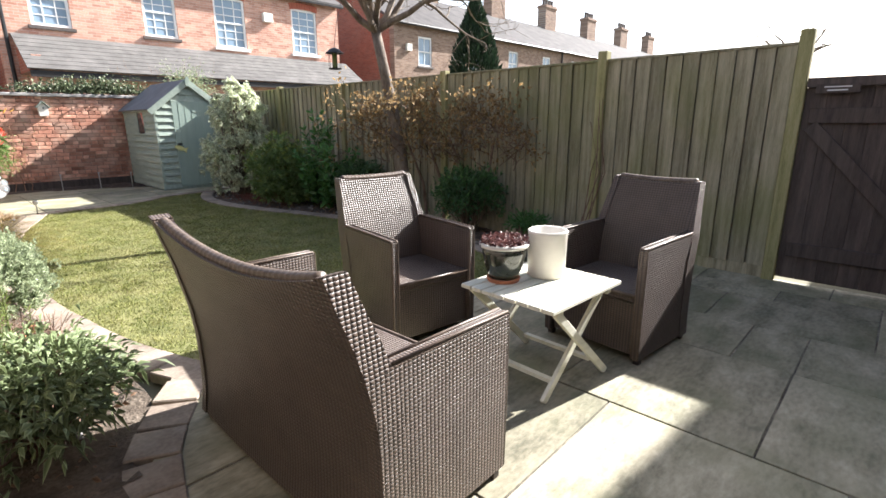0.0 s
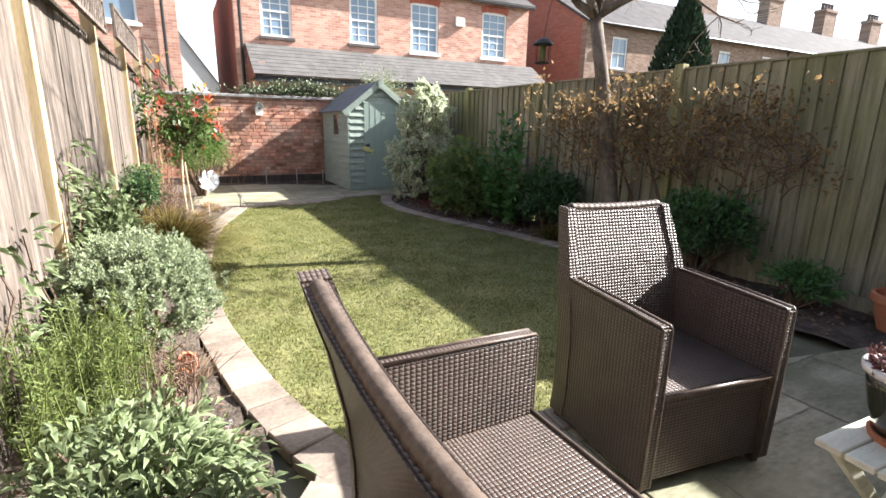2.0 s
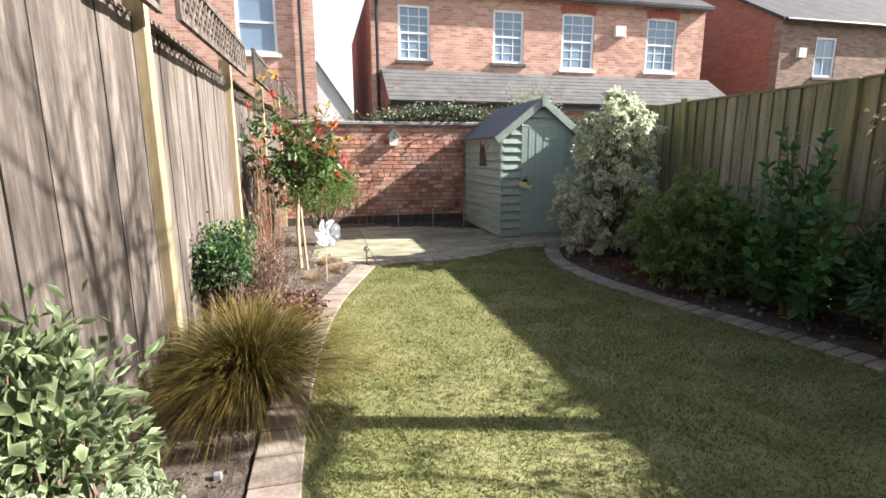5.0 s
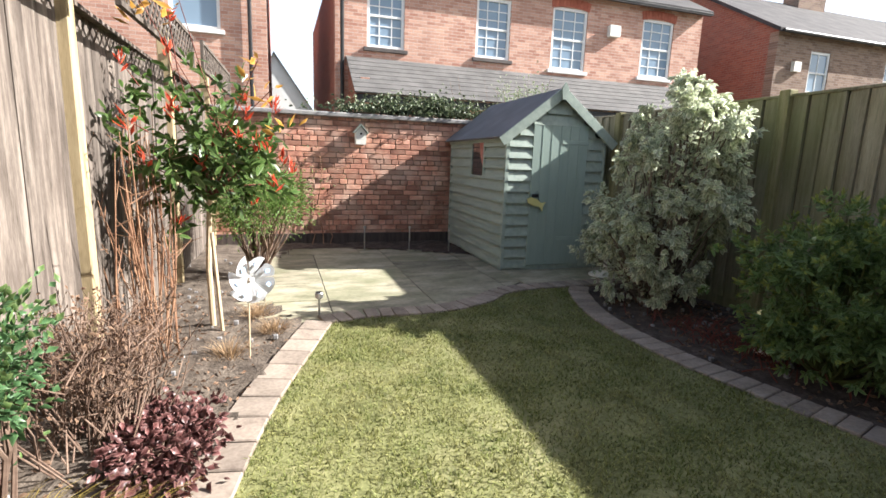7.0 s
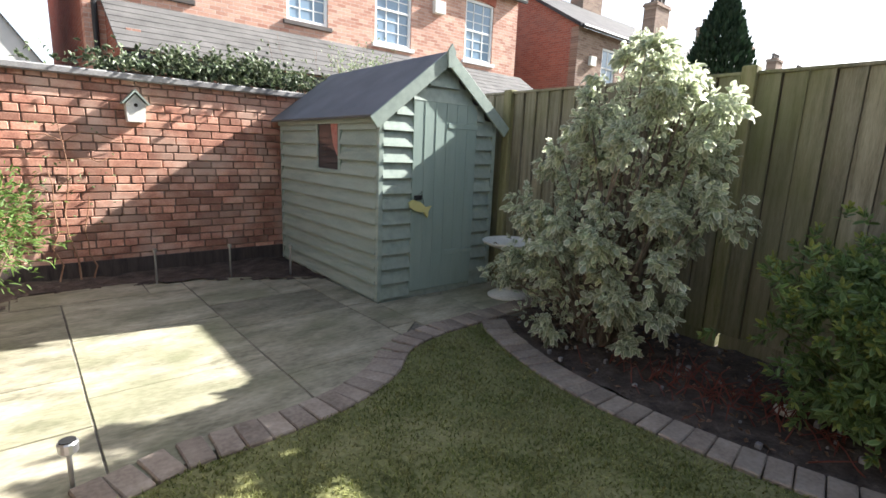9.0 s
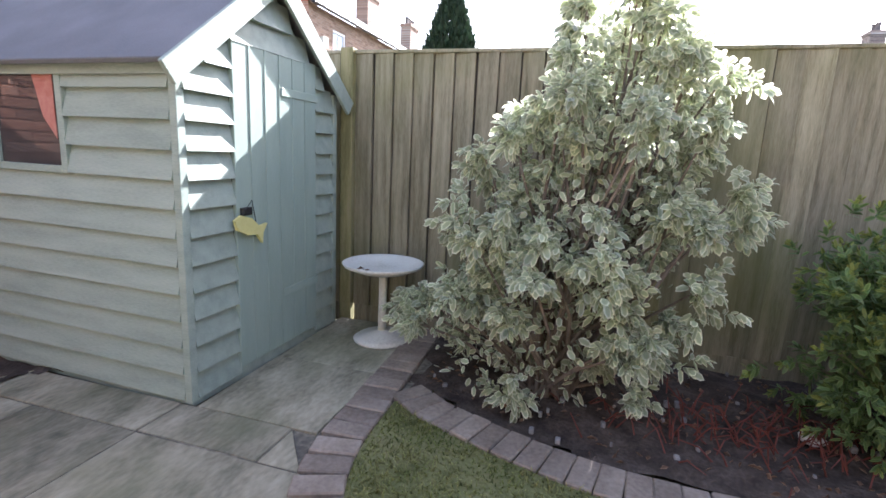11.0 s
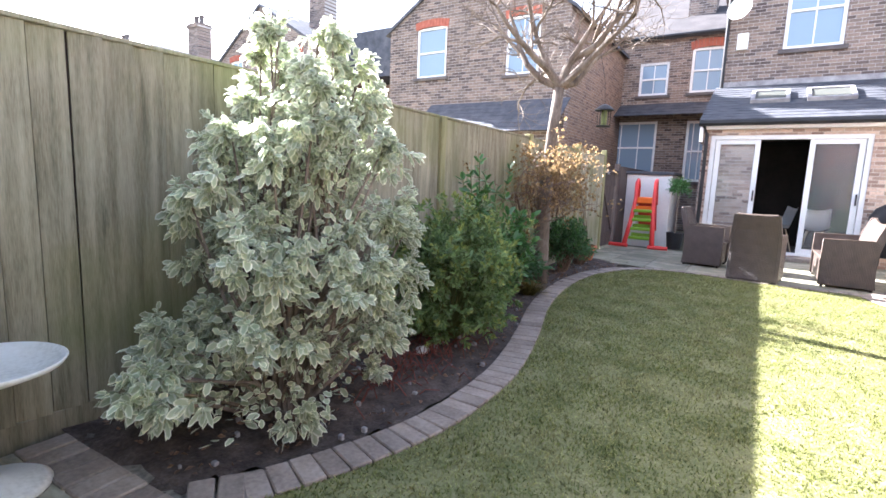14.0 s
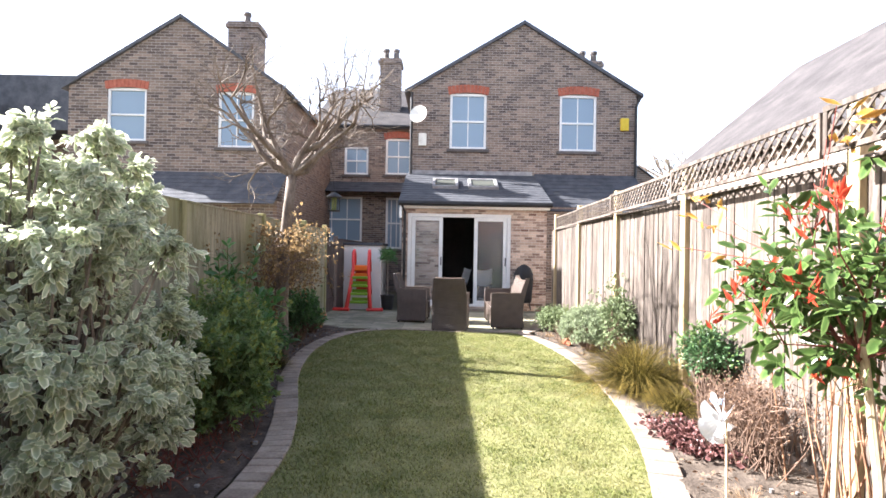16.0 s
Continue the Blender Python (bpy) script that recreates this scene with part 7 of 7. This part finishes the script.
# ---- bricks of the end wall ----
near = [b for b in brick_list if 0.7 < b[0] < 3.2 and b[1] > 0.1]
near = sorted(near, key=lambda b: abs(b[0] - 1.9))[:300]
near_set = set(near)
rest = bmesh.new()
random.seed(21)
for b in brick_list:
    jitter = random.uniform(-0.004, 0.003)
    if b in near_set:
        part("brick", header_me if b[2] else brick_me, "brick", wall_back, m=pose(b[0], WY + jitter, b[1], 0, 0, random.uniform(-0.6, 0.6)))
    else:
        w = 0.050 if b[2] else 0.1065
        box(rest, b[0] - w, b[0] + w, WY - 0.006 + jitter, WY + 0.016, b[1] - 0.0325, b[1] + 0.0325)
tagged(part("brickwork", rest, "brick_loose", wall_back), kind="stuff")

# ---- paving pieces ----
paving = empty("pavement_patio", "riven sandstone patio with dark open joints", "patio", kind="structure")


def joint_bed(outline, parent):
    bm = bmesh.new()
    slab_poly(bm, outline, -0.06, -0.006)
    part("joint_bed", bm, "joint", parent, "dark mortar between the slabs")


def ashlar(x0, x1, y0, y1, outline, parent, seed, unit_m=0.3, big=3):
    """Random-size slabs on a grid, clipped to a convex outline."""
    random.seed(seed)
    nx, ny = int(math.ceil((x1 - x0) / unit_m)), int(math.ceil((y1 - y0) / unit_m))
    used = set()
    sizes = [(3, 2), (2, 3), (2, 2), (3, 2), (2, 1), (1, 2), (3, 3), (1, 1)]
    sizes = [q for q in sizes if max(q) <= big]
    for j in range(ny):
        for i in range(nx):
            if (i, j) in used:
                continue
            random.shuffle(sizes)
            for w, h in sorted(sizes[:5], key=lambda s: -s[0] * s[1]) + [(1, 1)]:
                cells = [(i + a, j + b) for a in range(w) for b in range(h)]
                if all(c not in used and c[0] < nx and c[1] < ny for c in cells):
                    break
            used.update(cells)
            g_ = random.uniform(0.0025, 0.005)
            xa, ya = x0 + i * unit_m + g_, y0 + j * unit_m + g_
            xb, yb = x0 + (i + w) * unit_m - g_, y0 + (j + h) * unit_m - g_
            ring = []
            for (ax, ay), (bx, by) in (((xa, ya), (xb, ya)), ((xb, ya), (xb, yb)), ((xb, yb), (xa, yb)), ((xa, yb), (xa, ya))):
                for k in range(4):
                    ring.append((ax + (bx - ax) * k / 4, ay + (by - ay) * k / 4))
            cx, cy = (xa + xb) / 2, (ya + yb) / 2
            ring = [(qx + (cx - qx) * random.uniform(0, 0.006), qy + (cy - qy) * random.uniform(0, 0.006)) for qx, qy in ring]
            p = clip_convex(ring, outline)
            if len(p) < 3:
                continue
            bm = bmesh.new()
            slab_poly(bm, p, -0.04, random.uniform(-0.003, 0.002))
            area = sum(f.calc_area() for f in bm.faces if f.normal.z > 0.9)
            if area < 0.003:
                bm.free()
                continue
            top = [f for f in bm.faces if f.normal.z > 0.9]
            bmesh.ops.bevel(bm, geom=[e for e in top[0].edges], offset=0.0025, segments=1, affect="EDGES")
            part("slab", bm, "slab", parent)


FRONT_LINE = [(-0.38, 0.0), (4.56, 0.0), (4.56, 2.5), (3.9, 2.64), (3.2, 2.8), (2.6, 2.84), (1.9, 2.86), (0.9, 2.86), (0.5, 2.8), (0.24, 2.5), (0.02, 1.7), (-0.2, 0.8)]
joint_bed(FRONT_LINE, paving)
ashlar(-0.86, 4.7, -0.26, 3.2, FRONT_LINE, paving, 14, 0.3, 3)
patio_back = empty("pavement_back", "pale sandstone paving before the garden shed", "patio", kind="structure")
BACK_LINE = [(0.25, 9.85), (0.7, 9.52), (1.05, 9.52), (1.6, 9.64), (2.05, 9.74), (2.5, 9.94), (2.85, 10.22), (3.08, 10.4), (3.08, 11.95), (2.7, 12.2), (2.1, 12.5), (1.5, 12.62), (0.8, 12.6), (0.45, 12.3), (0.32, 11.3)]
joint_bed(BACK_LINE, patio_back)
part("underlay", slab_poly(bmesh.new(), [(2.3, 9.85), (4.48, 10.05), (4.48, 10.93), (2.3, 10.93)], -0.06, -0.011), "joint", patio_back)
ashlar(0.13, 3.3, 9.5, 12.8, BACK_LINE, patio_back, 17, 0.3, 3)
ashlar(3.08, 4.5, 10.28, 10.95, [(3.08, 10.28), (3.6, 10.28), (4.48, 10.28), (4.48, 10.93), (3.08, 10.93)], patio_back, 9, 0.32, 2)


def edging(name, line, side, step, width, label, seed):
    """Block pavers set across a curved line, on its given side."""
    root = empty(name, label, "edging", kind="structure")
    random.seed(seed)
    for p, d in resample(spline(line, 12), step):
        q = Vector((-d.y, d.x, 0)) * side
        c = p + q * width / 2
        ang = math.degrees(math.atan2(d.y, d.x))
        me = paver_mesh(step, width)
        part("paver", me, "paver", root, m=pose(c.x, c.y, random.uniform(-0.003, 0.004), 0, random.uniform(-0.6, 0.6), ang + random.uniform(-1.2, 1.2)))
    return root


_pavers = {}


def paver_mesh(step, width):
    key = (step, width)
    if key not in _pavers:
        _pavers[key] = finish(box(bmesh.new(), -step / 2 + 0.004, step / 2 - 0.004, -width / 2, width / 2, -0.05, 0.012, bevel=0.006), "paver")
        _pavers[key].materials.append(M["paver"])
    return _pavers[key]


edging("edging_left", LEFT_EDGE, 1, 0.205, 0.21, "pale block edging along the sunny lawn border", 1)
edging("edging_back", BACK_EDGE, 1, 0.115, 0.2, "curved block edging of the far paving", 2)
edging("edging_side", [(3.5, 10.09), (4.0, 10.11), (4.46, 10.13)], 1, 0.115, 0.2, "block edging beside the bird bath", 5)
edging("edging_right", RIGHT_EDGE, 1, 0.108, 0.2, "curved block edging of the shaded border", 3)
edging("edging_front", FRONT_EDGE, 1, 0.108, 0.16, "block edging between lawn and patio", 4)
